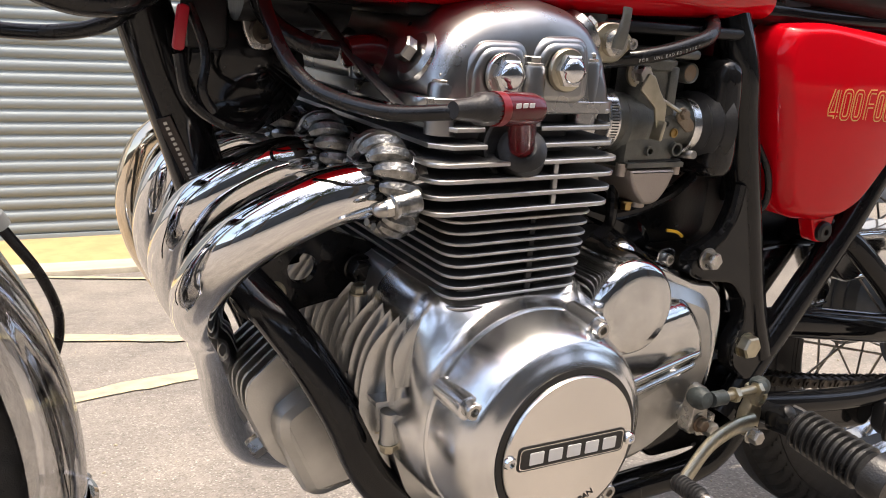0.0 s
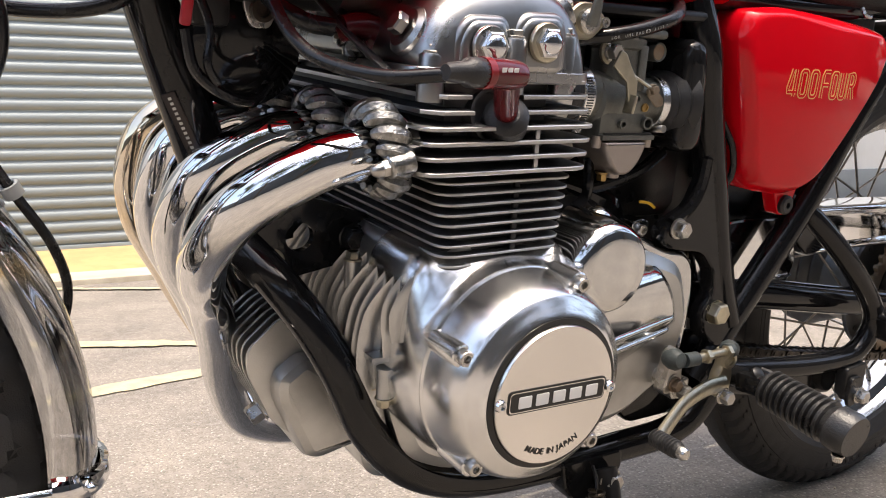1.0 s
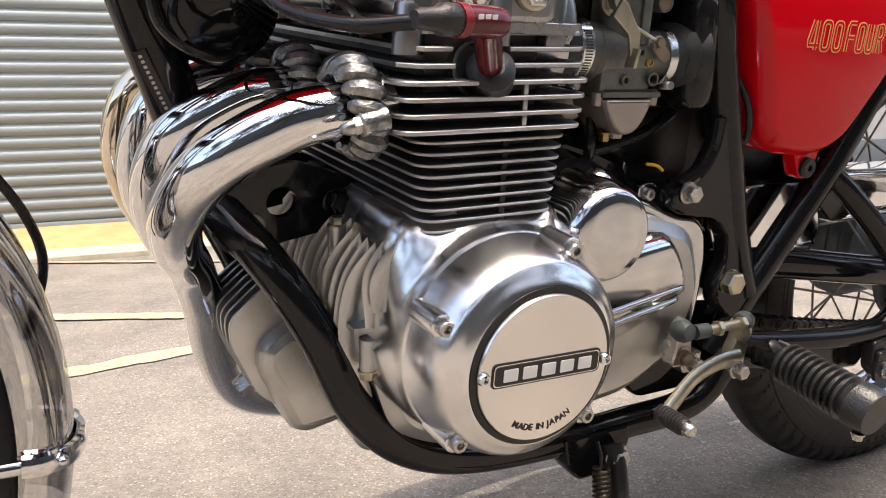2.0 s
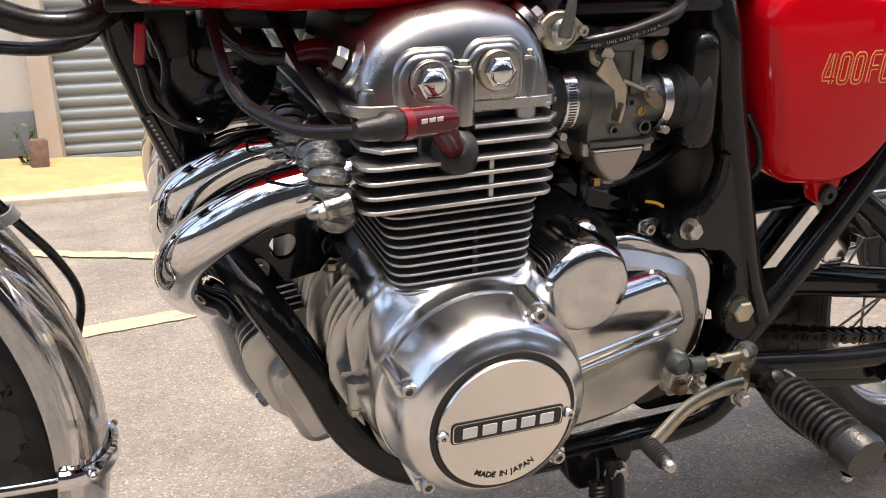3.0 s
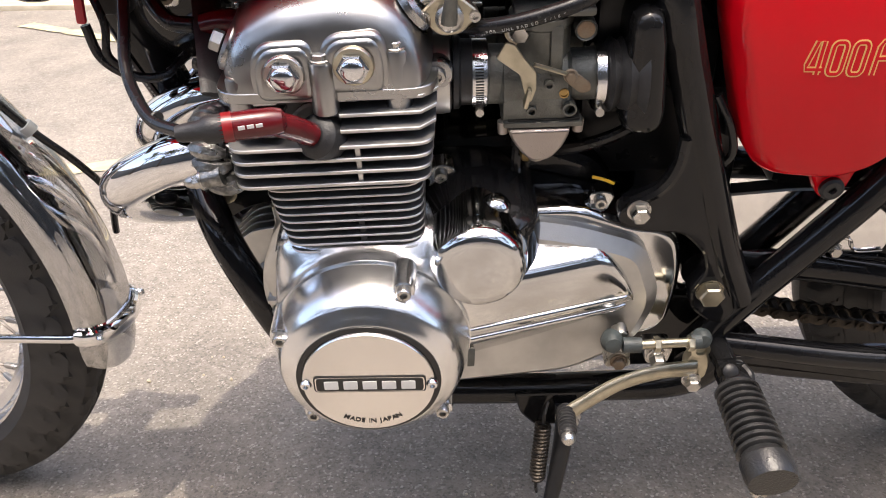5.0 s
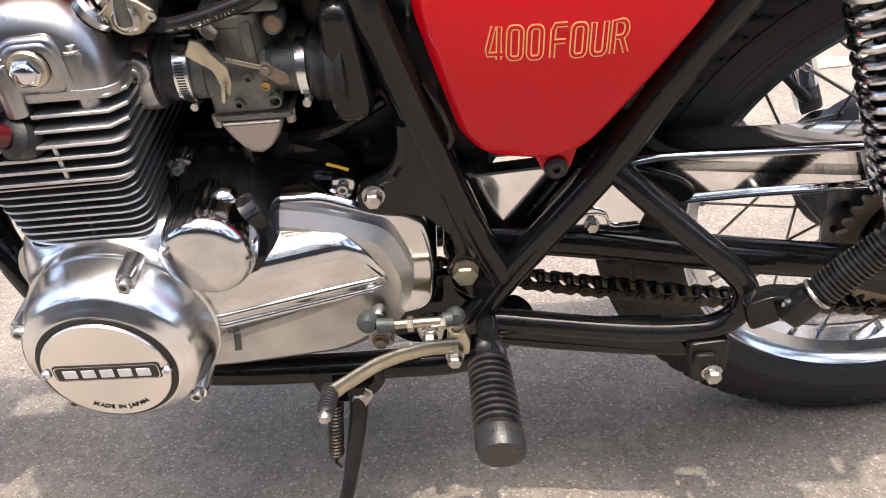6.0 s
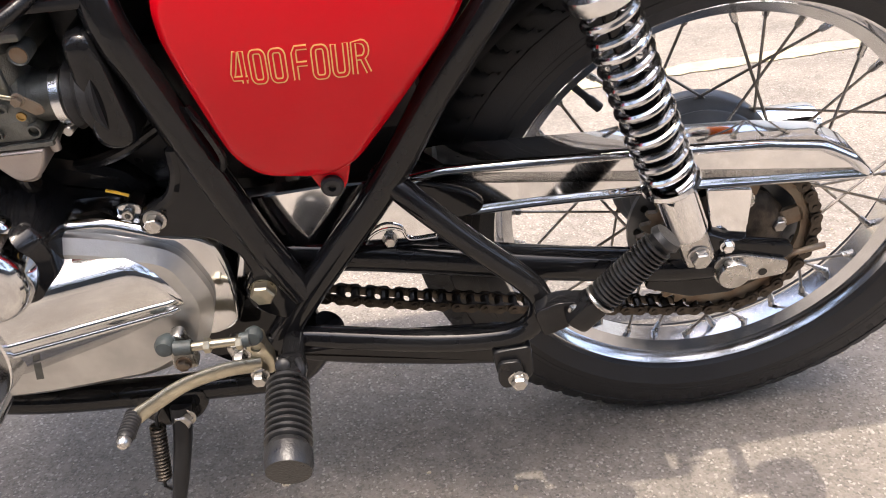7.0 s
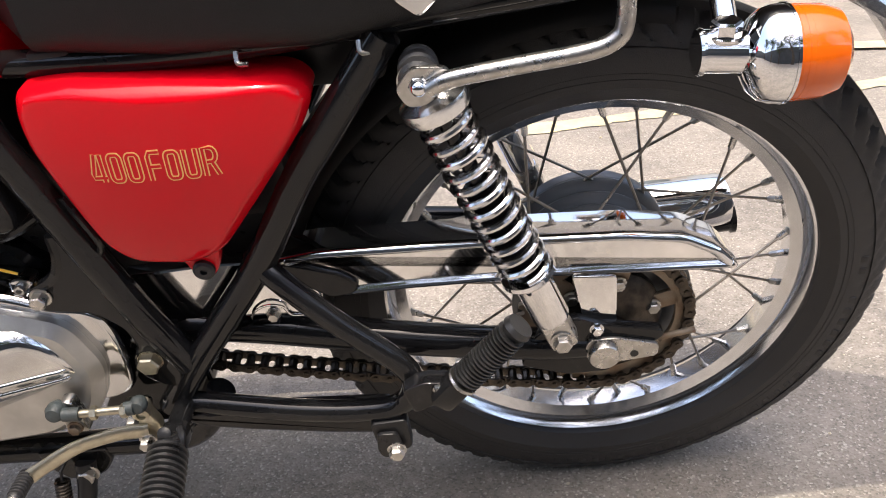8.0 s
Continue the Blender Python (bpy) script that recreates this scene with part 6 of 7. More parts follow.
part("peg_rivet", lathe([(0.006, 0), (0.006, 0.002), (0.004, 0.004), (0, 0.004)], (-0.177, -0.1862, 0.347), seg=16), STEEL, peg2)
part("peg_rivet", lathe([(0.006, 0), (0.006, 0.002), (0.004, 0.004), (0, 0.004)], (-0.176, -0.1862, 0.330), seg=16), STEEL, peg2)

# stub that the centre stand stops against
stub = part("stand_stop", plate([(-0.256, 0.281), (-0.216, 0.285), (-0.214, 0.241), (-0.232, 0.231), (-0.252, 0.247)], -0.155, -0.170, 0.002, 0.006), SATIN, bike, "black bracket with a chromed stop bolt")
part("stop_tongue", plate([(-0.250, 0.270), (-0.228, 0.270), (-0.224, 0.247), (-0.230, 0.235), (-0.246, 0.231), (-0.252, 0.243)], -0.170, -0.175, 0.001, 0.006), SATIN, stub)
part("stop_bolt", hex_bolt((-0.231, -0.1752, 0.246), r=0.0085, h=0.009), STEEL, stub)


def gear_linkage():
    g = new("gear_linkage")
    g.parent = bike
    part("front_ball", lathe([(0.0, -0.011), (0.0075, -0.009), (0.0105, -0.002), (0.0105, 0.004), (0.0075, 0.010), (0, 0.012)], (-0.569, -0.174, 0.345), (0, -1, 0.2), 22), BOOT, g, "weathered ball joint boot")
    part("rear_ball", lathe([(0.0, -0.009), (0.0068, -0.007), (0.0092, -0.002), (0.0092, 0.003), (0.0068, 0.008), (0, 0.010)], (-0.485, -0.172, 0.343), (0, -1, 0.2), 22), BOOT, g)
    part("rod_boot", tube([(-0.560, -0.180, 0.3445), (-0.543, -0.180, 0.344)], 0.0072, 16, False), BOOT, g)
    part("rod", tube([(-0.548, -0.180, 0.344), (-0.49, -0.178, 0.344)], 0.0045, 12, False), ZINC, g, "zinc plated adjusting rod")
    for x in (-0.533, -0.502):
        part("lock_nut", hex_bolt((x, -0.180, 0.344), (1, 0, 0), 0.0075, 0.006, False), ZINC, g)
    part("rear_boot", tube([(-0.497, -0.178, 0.344), (-0.488, -0.177, 0.344)], 0.0075, 14, False), BOOT, g)
    part("crank", plate([(-0.493, 0.342), (-0.477, 0.342), (-0.477, 0.326), (-0.472, 0.312), (-0.474, 0.288), (-0.494, 0.288), (-0.496, 0.312), (-0.489, 0.326)], -0.160, -0.172, 0.002, 0.006), ZINC, g)
    part("crank_eye", lathe([(0.009, 0), (0.009, 0.006), (0.005, 0.007), (0.005, 0.004), (0, 0.004)], (-0.485, -0.171, 0.331), seg=20), ZINC, g)
    part("crank_bolt", hex_bolt((-0.489, -0.176, 0.293), r=0.0075, h=0.010), STEEL, g)
    part("lever", tube([(-0.486, -0.172, 0.303), (-0.52, -0.179, 0.307), (-0.56, -0.188, 0.302), (-0.595, -0.200, 0.289), (-0.610, -0.206, 0.283)], [0.010, 0.009, 0.0085, 0.0085, 0.009], 14, flat=0.55, up=(0, 1, 0)), ZINC, g, "curved zinc plated gear lever")
    d0, d1 = Vector((-0.612, -0.200, 0.284)), Vector((-0.614, -0.238, 0.286))
    prof = [(0.006, 0)]
    for i in range(8):
        h = 0.002 + i * 0.0038
        prof += [(0.0074, h), (0.0088, h + 0.0008), (0.0088, h + 0.002), (0.0074, h + 0.0028)]
    prof += [(0.0078, 0.034), (0.0070, 0.036)]
    part("toe_rubber", lathe(prof, d0, d1 - d0, 20), RUBBER, g)
    part("toe_tip", lathe([(0.0066, 0.036), (0.0066, 0.041), (0.0045, 0.044), (0, 0.045)], d0, d1 - d0, 20), STEEL, g)
    part("frame_lug", hex_bolt((-0.514, -0.140, 0.289), r=0.008, h=0.012), STEEL, g)
    part("lug_plate", plate([(-0.528, 0.300), (-0.498, 0.300), (-0.502, 0.278), (-0.524, 0.278)], -0.118, -0.140, 0.002, 0.006), STEEL, g)


gear_linkage()


def side_stand():
    st = new("side_stand")
    st.parent = bike
    part("bracket", plate([(-0.655, 0.226), (-0.572, 0.226), (-0.570, 0.206), (-0.582, 0.188), (-0.60, 0.176), (-0.632, 0.176), (-0.648, 0.196)], -0.095, -0.128, 0.003, 0.006), BLACK, st)
    part("pivot_bolt", hex_bolt((-0.598, -0.140, 0.202), (0, -1, 0), 0.011, 0.009), STEEL, st)
    part("leg", tube([(-0.600, -0.132, 0.212), (-0.603, -0.150, 0.180), (-0.618, -0.185, 0.118), (-0.640, -0.225, 0.05), (-0.648, -0.240, 0.014)], [0.016, 0.0145, 0.0115, 0.0105, 0.0105], 14, flat=0.7, up=(1, 0, 0)), SATIN, st, "satin black stand leg")
    # the foot plate lies flat on the ground
    part("foot", box((0.075, 0.045, 0.009), pose(-0.650, -0.246, -0.0365 + 0.0, -LEAN, 0, 0) @ pose(0, 0, 0.0), 0.003), SATIN, st)
    part("foot_stem", tube([(-0.648, -0.240, 0.016), (-0.650, -0.246, -0.034)], 0.0105, 12, False), SATIN, st)
    pts = []
    a, b = Vector((-0.625, -0.150, 0.203)), Vector((-0.632, -0.170, 0.140))
    d = (b - a).normalized()
    u = d.orthogonal().normalized()
    v = d.cross(u)
    for i in range(15 * 10 + 1):
        t = i / 150
        ang = t * 15 * math.tau
        pts.append(a + (b - a) * t + 0.0075 * (math.cos(ang) * u + math.sin(ang) * v))
    part("return_spring", tube(pts, 0.0019, 6, False), CHAIN, st, "rusty coil return spring")
    part("spring_hook", tube([a, a - d * 0.012, a - d * 0.018 + Vector((0.004, 0.01, 0))], 0.002, 6, False), SATIN, st)
    part("spring_hook", tube([b, b + d * 0.012, b + d * 0.03 + Vector((0.004, 0.012, 0))], 0.002, 6, False), SATIN, st)


side_stand()
# centre stand cross tube between the cradle tubes
part("cross_tube", tube([(-0.47, -0.11, 0.25), (-0.47, 0.11, 0.25)], 0.016, 16, False), BLACK, bike)


# ---- fuel and air
def carburettor(y, near):
    c = new("carburettor")
    c.parent = bike
    c.matrix_basis = pose(-0.643, y, 0.589)
    part("venturi", lathe([(0.020, -0.048), (0.022, -0.044), (0.022, -0.030), (0.026, -0.026), (0.026, 0.024), (0.021, 0.028), (0.021, 0.050)], axis=(1, 0, 0), seg=28), CARB, c)
    part("slide_housing", lathe([(0.023, -0.01), (0.023, 0.045), (0.0255, 0.047), (0.0255, 0.054), (0.018, 0.058), (0.010, 0.062)], (0.004, 0, 0), (0, 0, 1), 26), CARB, c)
    part("body_block", box((0.056, 0.040, 0.038), pose(0.0, -0.004, -0.016), 0.006), CARB, c)
    part("bowl_flange", loft(rounded([(-0.027, -0.034), (0.038, -0.034), (0.038, -0.028), (-0.027, -0.028)], 0.002, 2), [(0.024, 0.001), (-0.022, 0), (-0.027, 0.001)]), CARB, c)
    bowl = [(-0.0235, -0.034), (0.0285, -0.034), (0.0275, -0.041), (0.0225, -0.0525), (0.0145, -0.0620), (0.0080, -0.0655), (-0.0030, -0.0655), (-0.0085, -0.0615), (-0.0165, -0.0510), (-0.0220, -0.0410)]
    part("float_bowl", loft(rounded(bowl, 0.006, 3), [(0.022, 0.003), (0.018, 0), (-0.020, 0), (-0.0255, 0.0008), (-0.0275, 0.0020), (-0.0283, 0.0034)]), BOWL, c, "pale alloy float bowl")
    for x in (-0.0265, 0.0345):
        part("bowl_ear", tube([(x, -0.020, -0.030), (x, -0.020, -0.0405)], [0.0048, 0.0042], 14, False), BOWL, c)
    part("bowl_boss", tube([(0.002, -0.014, -0.062), (0.002, -0.014, -0.069)], [0.0075, 0.0065], 16, False), BOWL, c)
    part("drain_plug", hex_bolt((-0.006, -0.010, -0.0645), (0, 0, -1), 0.005, 0.006), BRASS, c)
    if near:
        part("choke_plate", plate([(-0.026, 0.045), (-0.033, 0.032), (-0.015, 0.018), (-0.011, 0.002), (-0.006, -0.006), (-0.002, 0.006), (-0.0025, 0.020), (-0.012, 0.032), (-0.019, 0.043)], -0.035, -0.0375, 0.001, 0.002), ZINC, c, "bent zinc plated link plate")
        part("choke_lip", box((0.0035, 0.012, 0.016), pose(-0.009, -0.038, 0.000, 0, 12, 0), 0.001), ZINC, c)
        part("link_screw", hex_bolt((-0.014, -0.012, 0.043), (0, -1, 0), 0.0072, 0.008), STEEL, c)
        part("link_eye", lathe([(0.0115, 0), (0.0115, 0.003), (0.009, 0.004)], (-0.014, -0.009, 0.043), seg=24), ZINC, c)
        part("link_rod", tube([(-0.004, -0.032, 0.024), (0.024, -0.029, 0.013)], 0.0018, 8, False), ZINC, c)
        part("drum_plate", plate([(0.019, 0.011), (0.024, 0.017), (0.032, 0.012), (0.041, 0.005), (0.042, -0.002), (0.034, -0.004), (0.029, 0.000), (0.023, 0.005)], -0.026, -0.028, 0.0008, 0.003), RUST, c)
        part("drum_bolt", hex_bolt((0.025, -0.028, 0.012), r=0.0045, h=0.004), RUST, c)
        part("brass_jet", lathe([(0.0040, 0), (0.0040, 0.005), (0.0028, 0.0052), (0.0026, 0.004), (0, 0.004)], (0.021, -0.022, -0.004), seg=18), BRASS, c)
        part("air_screw", lathe([(0.0042, 0), (0.0042, 0.005), (0.0024, 0.005), (0.002, 0.002), (0, 0.002)], (0.009, -0.024, 0.004), seg=18), CARB, c)
        part("overflow_nozzle", lathe([(0.0058, 0), (0.0058, 0.012), (0.0042, 0.012), (0.0038, 0.002), (0, 0.002)], (0.026, -0.016, -0.018), seg=20), CARB, c)
        part("bowl_screw", lathe([(0.0042, 0), (0.0042, 0.008), (0.0026, 0.008), (0.0024, 0.002), (0, 0.002)], (-0.004, -0.020, -0.019), seg=18), CARB, c)
        part("balance_plug", lathe([(0.0085, 0), (0.0088, 0.017), (0.0082, 0.019), (0.0072, 0.0175), (0, 0.0170)], (0.036, -0.002, 0.045), seg=26), CARB, c)
        part("plug_face", lathe([(0.0070, 0), (0.0066, 0.0008), (0, 0.001)], (0.036, -0.0192, 0.045), seg=24), RUST, c, "brown oxidised plug face")
        part("top_lid", box((0.062, 0.046, 0.008), pose(0.012, 0, 0.060), 0.003), CARB, c)
        part("side_rib", box((0.010, 0.006, 0.040), pose(0.014, -0.022, 0.030), 0.002), CARB, c)
        part("seam", box((0.058, 0.046, 0.0014), pose(0.006, -0.002, -0.0275), 0.0004), INK, c)
    return c


for i, y in enumerate((-0.118, -0.04, 0.04, 0.118)):
    carburettor(y, i == 0)


def intake():
    it = new("intake")
    it.parent = bike
    for y in (-0.118, -0.04, 0.04, 0.118):
        part("intake_stub", lathe([(0.031, -0.03), (0.0325, 0.024), (0.0315, 0.0305), (0.028, 0.032), (0.022, 0.033)], (-0.742, y, 0.594), (1, 0, -0.02), 32), CAST, it)
        part("intake_rubber", lathe([(0.024, 0), (0.0295, 0.001), (0.0295, 0.005), (0.0266, 0.007), (0.0262, 0.016), (0.0235, 0.017)], (-0.7095, y, 0.594), (1, 0, -0.02), 32), RUBBER, it)
        part("hose_clamp", lathe([(0.0262, 0), (0.0274, 0.0008), (0.0274, 0.0122), (0.0262, 0.013)], (-0.6945, y, 0.593), (1, 0, -0.02), 40), BRUSHED, it, "slotted steel hose clamp")
        part("carburettor_neck", lathe([(0.0235, 0), (0.0235, 0.012), (0.021, 0.014)], (-0.680, y, 0.592), (1, 0, 0), 30), CARB, it)
        part("air_rubber", lathe([(0.024, 0), (0.030, 0.004), (0.026, 0.010), (0.033, 0.016), (0.030, 0.022), (0.036, 0.030)], (-0.587, y, 0.588), (1, 0, 0), 28), RUBBER, it)
        part("air_clamp", lathe([(0.0245, 0), (0.0253, 0.0008), (0.0253, 0.0082), (0.0245, 0.009)], (-0.5965, y, 0.588), (1, 0, 0), 34), BRUSHED, it)
    part("air_clamp_screw", tube([(-0.592, -0.142, 0.5655), (-0.592, -0.116, 0.5625)], 0.0036, 10, False), STEEL, it)
    part("stub_lug", lathe([(0.0130, -0.02), (0.0125, 0.002), (0.0112, 0.004), (0.009, 0.0045)], (-0.7206, -0.146, 0.607), seg=24), HEAD, it)
    part("stub_screw", allen_bolt((-0.7206, -0.1495, 0.607), r=0.0065, h=0.006), STEEL, it)
    part("clamp_screw", tube([(-0.688, -0.134, 0.5645), (-0.688, -0.112, 0.5625)], 0.0034, 10, False), STEEL, it)
    # thin black bars paint the dark inside of the clamp's slots
    for k in range(32):
        a = radians(-215 + k * 5.0)
        p = Vector((-0.6880, -0.118, 0.593)) + 0.0274 * Vector((0, math.cos(a), math.sin(a)))
        part("clamp_slot", box((0.0065, 0.0010, 0.0008), Matrix.Translation(p) @ Matrix.Rotation(a + math.pi / 2, 4, "X")), INK, it)
    # air box: a tall moulding with a rounded near side
    out = [(-0.5735, 0.634), (-0.5705, 0.645), (-0.560, 0.6490), (-0.549, 0.646), (-0.5435, 0.625), (-0.5375, 0.560), (-0.540, 0.546), (-0.549, 0.541), (-0.564, 0.5420), (-0.5725, 0.548), (-0.5750, 0.557)]
    bm = bmesh.new()
    o = rounded(out, 0.004, 3)
    cx, cz = sum(p[0] for p in o) / len(o), sum(p[1] for p in o) / len(o)
    rows = [[bm.verts.new((cx + (x - cx) * f, y, cz + (z - cz) * (1 - (1 - f) * 0.5))) for x, z in o] for y, f in ((-0.090, 1.0), (-0.126, 1.0), (-0.1345, 0.97), (-0.1400, 0.89), (-0.1432, 0.76), (-0.1448, 0.55), (-0.1452, 0.25))]
    for p, q in zip(rows, rows[1:]):
        for k in range(len(o)):
            bm.faces.new((p[k], p[(k + 1) % len(o)], q[(k + 1) % len(o)], q[k]))
    bm.faces.new(rows[0])
    bm.faces.new(rows[-1])
    bmesh.ops.recalc_face_normals(bm, faces=bm.faces[:])
    air = part("air_box", bm, BLACK, bike, "gloss black air box")
    part("box_body", box((0.056, 0.24, 0.145), pose(-0.565, 0.02, 0.612), 0.010), SATIN, air)


intake()


def fuel_tap():
    f = new("fuel_tap")
    f.parent = bike
    o = Vector((-0.708, -0.150, 0.653))
    part("body", tube([o + Vector((0, 0.03, 0.02)), o + Vector((0, 0.026, -0.004))], 0.015, 18, False), CARB, f)
    pl = rounded([(-0.7335, 0.656), (-0.719, 0.670), (-0.703, 0.670), (-0.6865, 0.656), (-0.703, 0.640), (-0.719, 0.640)], 0.006, 4)
    part("face_plate", loft(pl, [(-0.146, 0), (-0.153, 0), (-0.1545, 0.0012)]), ZINC, f, "zinc plated face plate")
    for x in (-0.7285, -0.6915):
        part("plate_screw", lathe([(0.0042, 0), (0.0042, 0.003), (0.0022, 0.003), (0.002, 0.001), (0, 0.001)], (x, -0.1545, 0.655), seg=16), STEEL, f)
    part("lever", tube([(-0.7105, -0.160, 0.652), (-0.7095, -0.163, 0.662), (-0.708, -0.164, 0.674), (-0.707, -0.163, 0.681)], [0.0065, 0.0055, 0.0042, 0.0042], 12, flat=0.6, up=(0, 1, 0)), CARB, f, "grey die-cast tap lever")
    part("lever_hub", lathe([(0.0105, 0), (0.0105, 0.005), (0.008, 0.007), (0, 0.007)], (-0.710, -0.1545, 0.655), seg=24), STEEL, f)
    hose = part("fuel_hose", tube([(-0.705, -0.135, 0.640), (-0.678, -0.153, 0.646), (-0.64, -0.157, 0.655), (-0.60, -0.148, 0.668), (-0.56, -0.10, 0.690)], 0.0062, 12), CABLE, bike, "black rubber fuel hose with white print")
    word = "FOR UNLEADED 3/16\""
    line = spline([(-0.705, -0.135, 0.640), (-0.678, -0.153, 0.646), (-0.64, -0.157, 0.655), (-0.60, -0.148, 0.668), (-0.56, -0.10, 0.690)], 40)
    for i, chx in enumerate(word):
        if chx == " ":
            continue
        k = 36 + int(i * 3.3)
        p, q = line[k], line[k + 2]
        cu = bpy.data.curves.new("letter", "FONT")
        cu.body, cu.size, cu.extrude, cu.align_x = chx, 0.0036, 0.0001, "CENTER"
        tmp = bpy.data.objects.new("letter", cu)
        scene.collection.objects.link(tmp)
        bpy.context.view_layer.update()
        me = bpy.data.meshes.new_from_object(tmp.evaluated_get(bpy.context.evaluated_depsgraph_get()))
        bpy.data.objects.remove(tmp)
        me.materials.append(FADED)
        ob = new("letter", me)
        ob.parent = hose
        d = (q - p).normalized()
        out = Vector((0, -1, -0.25))
        out = (out - d * out.dot(d)).normalized()
        up = out.cross(d)
        turn = Matrix((d, up, out)).transposed().to_4x4()
        ob.matrix_basis = Matrix.Translation(p + out * 0.0064 - up * 0.0014) @ turn


fuel_tap()


def ignition():
    # plug caps and leads
    for y, xl in ((-0.229, -0.837),):
        cap = part("plug_cap", tube([(-0.869, -0.2370, 0.6150), (-0.850, -0.2325, 0.6146), (-0.834, -0.2288, 0.6141), (-0.8275, -0.2272, 0.6139), (-0.8245, -0.2266, 0.6138)], [0.0098, 0.0102, 0.0102, 0.0088, 0.0040], 20, False), PLUG, bike, "dark red resin spark plug cap")
        part("cap_neck", tube([(-0.836, -0.2250, 0.6110), (-0.826, -0.2120, 0.6000), (-0.8170, -0.2005, 0.5885), (-0.8145, -0.1975, 0.5855)], [0.0086, 0.0092, 0.0090, 0.0088], 18, steps=4), PLUG, cap)
        part("cap_band", tube([(-0.8665, -0.2366, 0.6150), (-0.8600, -0.2350, 0.6149)], 0.0105, 20, False), BAND, cap, "brighter red band")
        for i in range(3):
            part("cap_print", box((0.0046, 0.0004, 0.0062), pose(-0.8520 + i * 0.0058, -0.2429 + i * 0.00135, 0.6162, 8, -2, 13), 0.0001), WHITE, cap)
        part("plug_seal", lathe([(0.013, -0.020), (0.0175, -0.014), (0.0170, 0.002), (0.0130, 0.006), (0.0092, 0.007)], (-0.8110, -0.1935, 0.5815), (-0.40, -0.72, 0.57), 26), RUBBER, cap)
        part("cap_boot", lathe([(0.0050, -0.030), (0.0062, -0.026), (0.0074, -0.013), (0.0096, -0.010), (0.0100, -0.004), (0.0098, 0.002), (0.0091, 0.003)], (-0.868, -0.2368, 0.615), (1, 0.22, 0.0), 20), RUBBER, cap)
        part("lead", tube([(-0.894, -0.238, 0.613), (-0.923, -0.212, 0.609), (-0.946, -0.175, 0.614), (-0.957, -0.150, 0.625), (-0.961, -0.125, 0.642), (-0.962, -0.095, 0.67), (-0.952, -0.05, 0.71)], 0.0048, 14), CABLE, cap, "black ignition lead")
        part("lead_joint", lathe([(0.0056, -0.001), (0.0060, 0), (0.0056, 0.001)], (-0.921, -0.2092, 0.6092), (0.75, -0.6, -0.1), 18), INK, cap)
    for y in (-0.106, 0.106):
        cap = part("plug_cap", tube([(-0.905, y, 0.636), (-0.892, y, 0.638), (-0.879, y, 0.636), (-0.869, y, 0.620), (-0.860, y, 0.595)], [0.010, 0.0105, 0.0115, 0.011, 0.0105], 16, steps=5), PLUG, bike, "dark red resin spark plug cap")
        part("lead", tube([(-0.912, y, 0.636), (-0.935, y * 0.95, 0.640), (-0.955, y * 0.7, 0.66), (-0.96, y * 0.4, 0.71)], 0.0068, 12), CABLE, cap)
    # rubber strap that holds a lead
    part("lead_strap", tube([(-0.912, -0.05, 0.668), (-0.900, -0.11, 0.632), (-0.888, -0.165, 0.604)], 0.0125, 12, flat=0.22, up=(0, -1, -1)), RUBBER, bike, "flat black rubber strap")
    # horn under the tank
    horn = part("horn", lathe([(0.0, 0.02), (0.020, 0.02), (0.040, 0.012), (0.048, 0.004), (0.048, -0.004), (0.044, -0.009), (0.040, -0.009), (0.036, -0.015), (0.020, -0.022), (0, -0.024)], (-0.950, -0.010, 0.613), (-0.10, -0.90, -0.15), 40), BLACK, bike, "gloss black horn")
    part("horn_bracket", plate([(-0.963, 0.672), (-0.936, 0.672), (-0.934, 0.645), (-0.940, 0.631), (-0.955, 0.631), (-0.961, 0.645)], -0.046, -0.050, 0.001, 0.005), STEEL, horn, "grey horn bracket")
    part("horn_nut", lathe([(0.009, 0), (0.009, 0.008), (0.0055, 0.008), (0.005, 0.003), (0, 0.003)], (-0.948, -0.050, 0.6445), seg=20), CHAIN, horn)
    part("horn_clip", box((0.008, 0.007, 0.030), pose(-1.011, -0.078, 0.645, 0, 8, 0), 0.0025), RED_PLASTIC, horn, "red plastic connector")
    part("horn_wire", tube([(-1.012, -0.076, 0.628), (-1.006, -0.078, 0.600), (-0.985, -0.078, 0.583), (-0.96, -0.070, 0.578), (-0.94, -0.05, 0.59)], 0.0042, 10), CABLE, horn)
    part("horn_wire", tube([(-1.004, -0.070, 0.66), (-0.995, -0.078, 0.63), (-0.998, -0.082, 0.605), (-0.99, -0.08, 0.59)], 0.0035, 10), CABLE, horn)
    # black shapes added to darken the shaded space between horn and valve cover
    for y in (-0.045, 0.045):
        part("shade_filler_tube", tube([(-0.965, y, 0.672), (-0.885, y, 0.668)], 0.022, 20, False), SATIN, horn, "black tube added to darken the space under the tank")
    part("shade_filler_plate", box((0.10, 0.14, 0.012), pose(-0.925, 0, 0.690), 0.003), SATIN, horn)
    part("shade_filler_box", box((0.040, 0.13, 0.036), pose(-0.912, 0.03, 0.664), 0.010), SATIN, horn, "black box added to darken the space under the tank")
    part("horn_terminal", box((0.030, 0.02, 0.04), pose(-0.99, -0.055, 0.65), 0.006), SATIN, horn)


ignition()


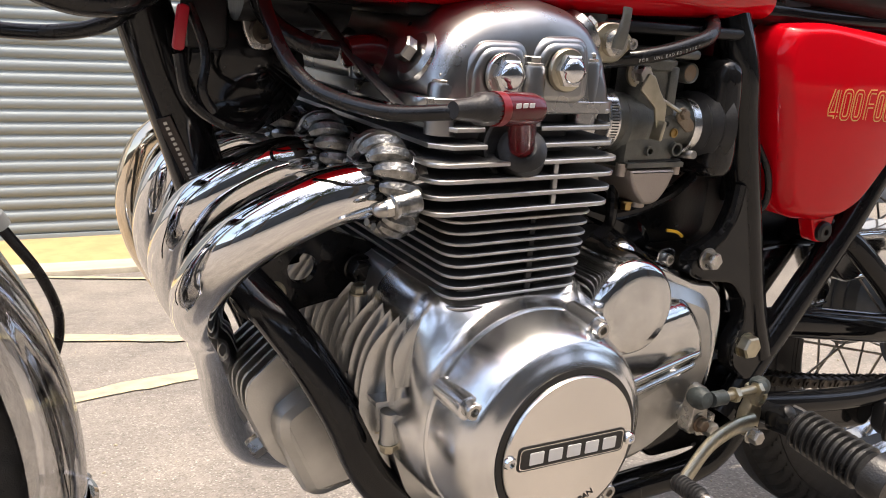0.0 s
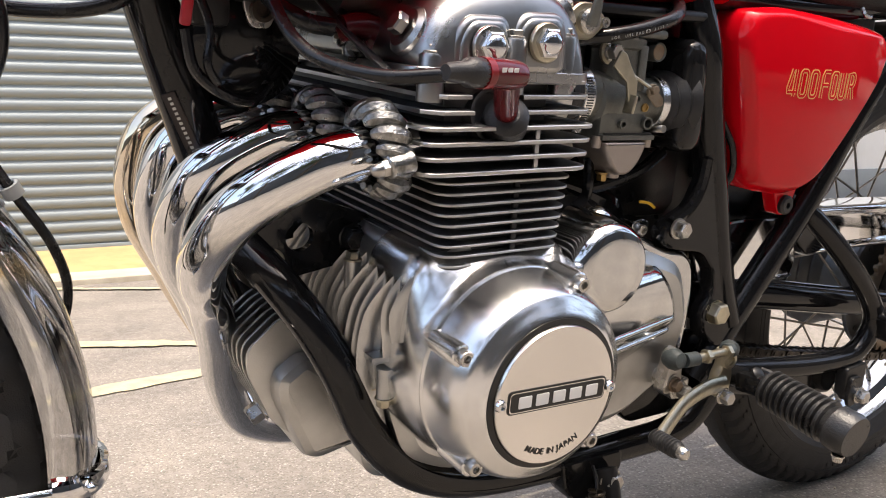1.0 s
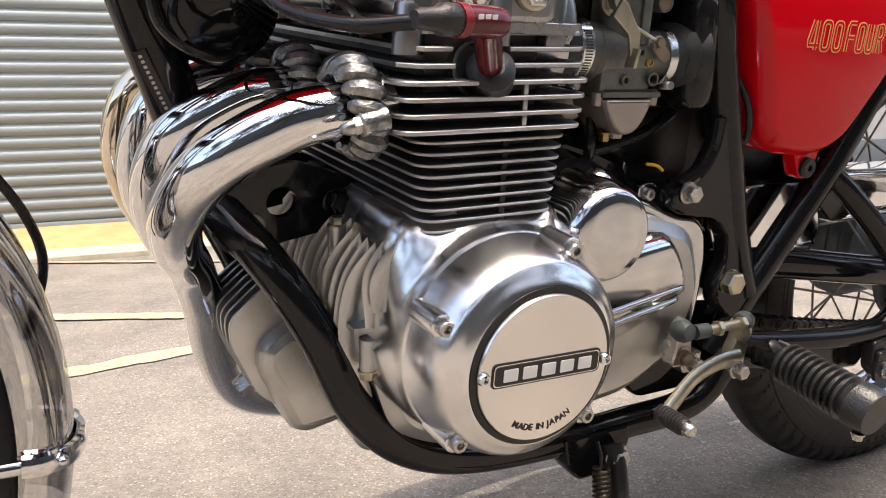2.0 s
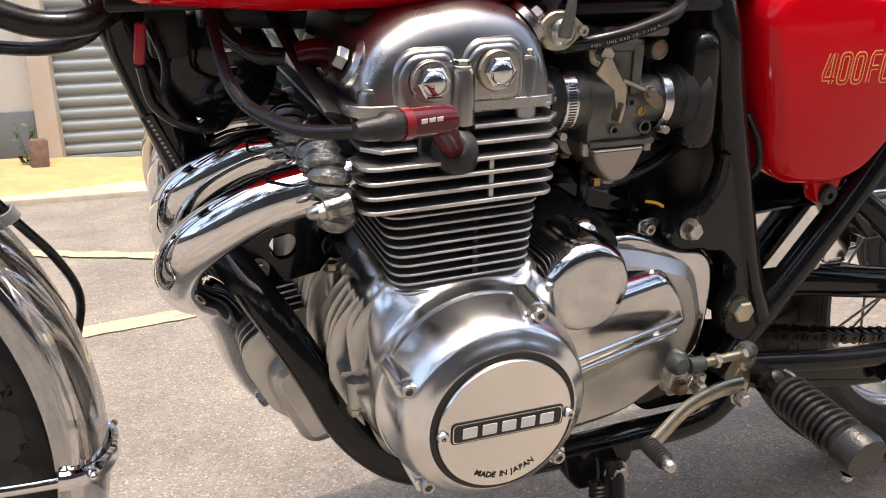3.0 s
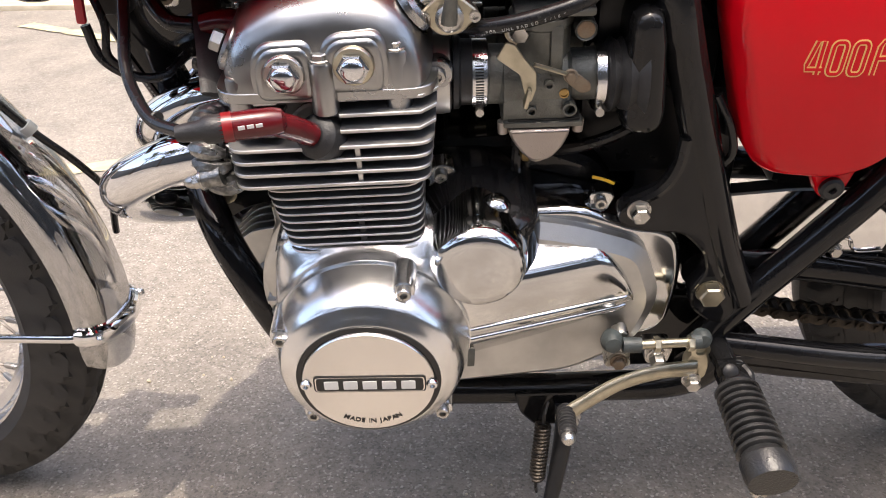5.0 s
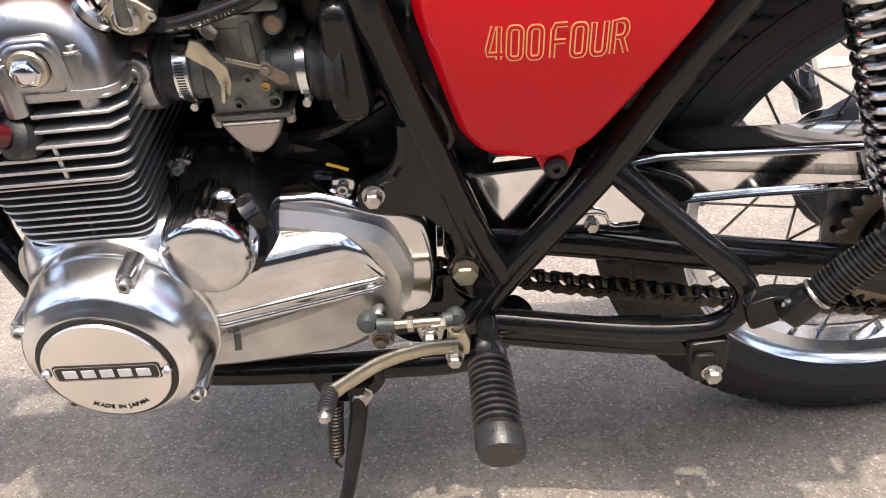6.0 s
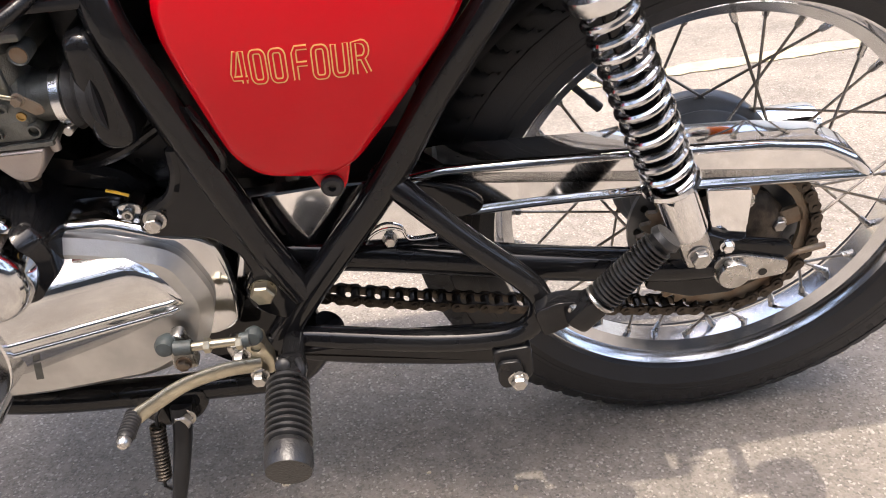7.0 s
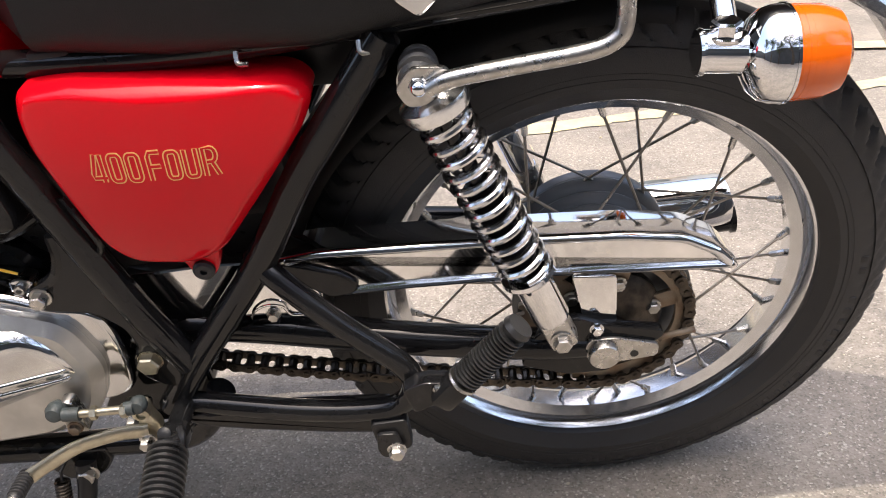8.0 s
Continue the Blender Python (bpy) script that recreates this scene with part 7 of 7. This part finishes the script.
def cables():
    c = new("control_cables")
    c.parent = bike
    runs = [
        [(-1.19, -0.10, 0.70), (-1.152, -0.085, 0.675), (-1.134, -0.078, 0.645), (-1.131, -0.077, 0.612), (-1.143, -0.07, 0.582), (-1.175, -0.05, 0.556), (-1.22, -0.03, 0.545)],
        [(-1.16, 0.01, 0.640), (-1.116, 0.005, 0.633), (-1.076, -0.022, 0.635), (-1.045, -0.035, 0.646), (-1.015, -0.02, 0.675)],
        [(-1.12, -0.06, 0.675), (-1.075, -0.06, 0.658), (-1.035, -0.055, 0.662), (-1.0, -0.03, 0.69)],
    ]
    for r, w in zip(runs, (0.0068, 0.0055, 0.010)):
        part("cable", tube(r, w, 12), CABLE, c)
    # speedometer cable down the mudguard, with its clip
    part("speedometer_cable", tube([(-1.20, -0.05, 0.640), (-1.158, -0.03, 0.566), (-1.124, -0.020, 0.505), (-1.096, -0.005, 0.455), (-1.085, 0.015, 0.405), (-1.10, 0.035, 0.34)], 0.0040, 10), CABLE, c)
    part("cable_clip", lathe([(0.0048, -0.005), (0.0075, -0.005), (0.0075, 0.005), (0.0048, 0.005)], (-1.124, -0.020, 0.505), (0.45, 0.2, -0.85), 18, closed=True), ZIP, c, "grey nylon clip")
    part("clip_foot", box((0.016, 0.012, 0.006), pose(-1.136, -0.014, 0.497, 0, 35, 0), 0.002), ZIP, c)


cables()


def wiring():
    w = new("wiring")
    w.parent = bike
    part("loom", tube([(-0.70, -0.04, 0.500), (-0.66, -0.06, 0.497), (-0.62, -0.085, 0.500), (-0.575, -0.095, 0.515), (-0.535, -0.09, 0.535)], 0.006, 10), CABLE, w)
    part("hose", tube([(-0.655, -0.115, 0.535), (-0.657, -0.12, 0.505), (-0.65, -0.10, 0.48)], 0.005, 10), CABLE, w)
    part("yellow_wire", tube([(-0.590, -0.122, 0.4925), (-0.580, -0.125, 0.491), (-0.571, -0.124, 0.486)], 0.0015, 8), YELLOW_WIRE, w, "yellow wire")
    part("cover_cable", tube([(-0.495, -0.128, 0.570), (-0.482, -0.134, 0.545), (-0.476, -0.133, 0.518), (-0.486, -0.128, 0.500)], 0.0035, 10), CABLE, w)
    # two black blocks added to keep the gaps behind the carburettors dark
    part("shade_filler_front", box((0.125, 0.17, 0.15), pose(-0.5375, 0.012, 0.532), 0.02), SATIN, w)
    part("shade_filler_low", box((0.10, 0.14, 0.08), pose(-0.490, 0.01, 0.440), 0.012), SATIN, w)
    part("battery_box", box((0.17, 0.17, 0.16), pose(-0.385, 0, 0.58), 0.012), SATIN, w)
    # two black blocks added to keep the gaps under seat and posts dark
    part("shade_filler_seat", box((0.15, 0.17, 0.075), pose(-0.268, 0, 0.668), 0.012), SATIN, w)
    part("shade_filler_rear", box((0.06, 0.14, 0.10), pose(-0.475, 0, 0.50), 0.015), SATIN, w)


wiring()
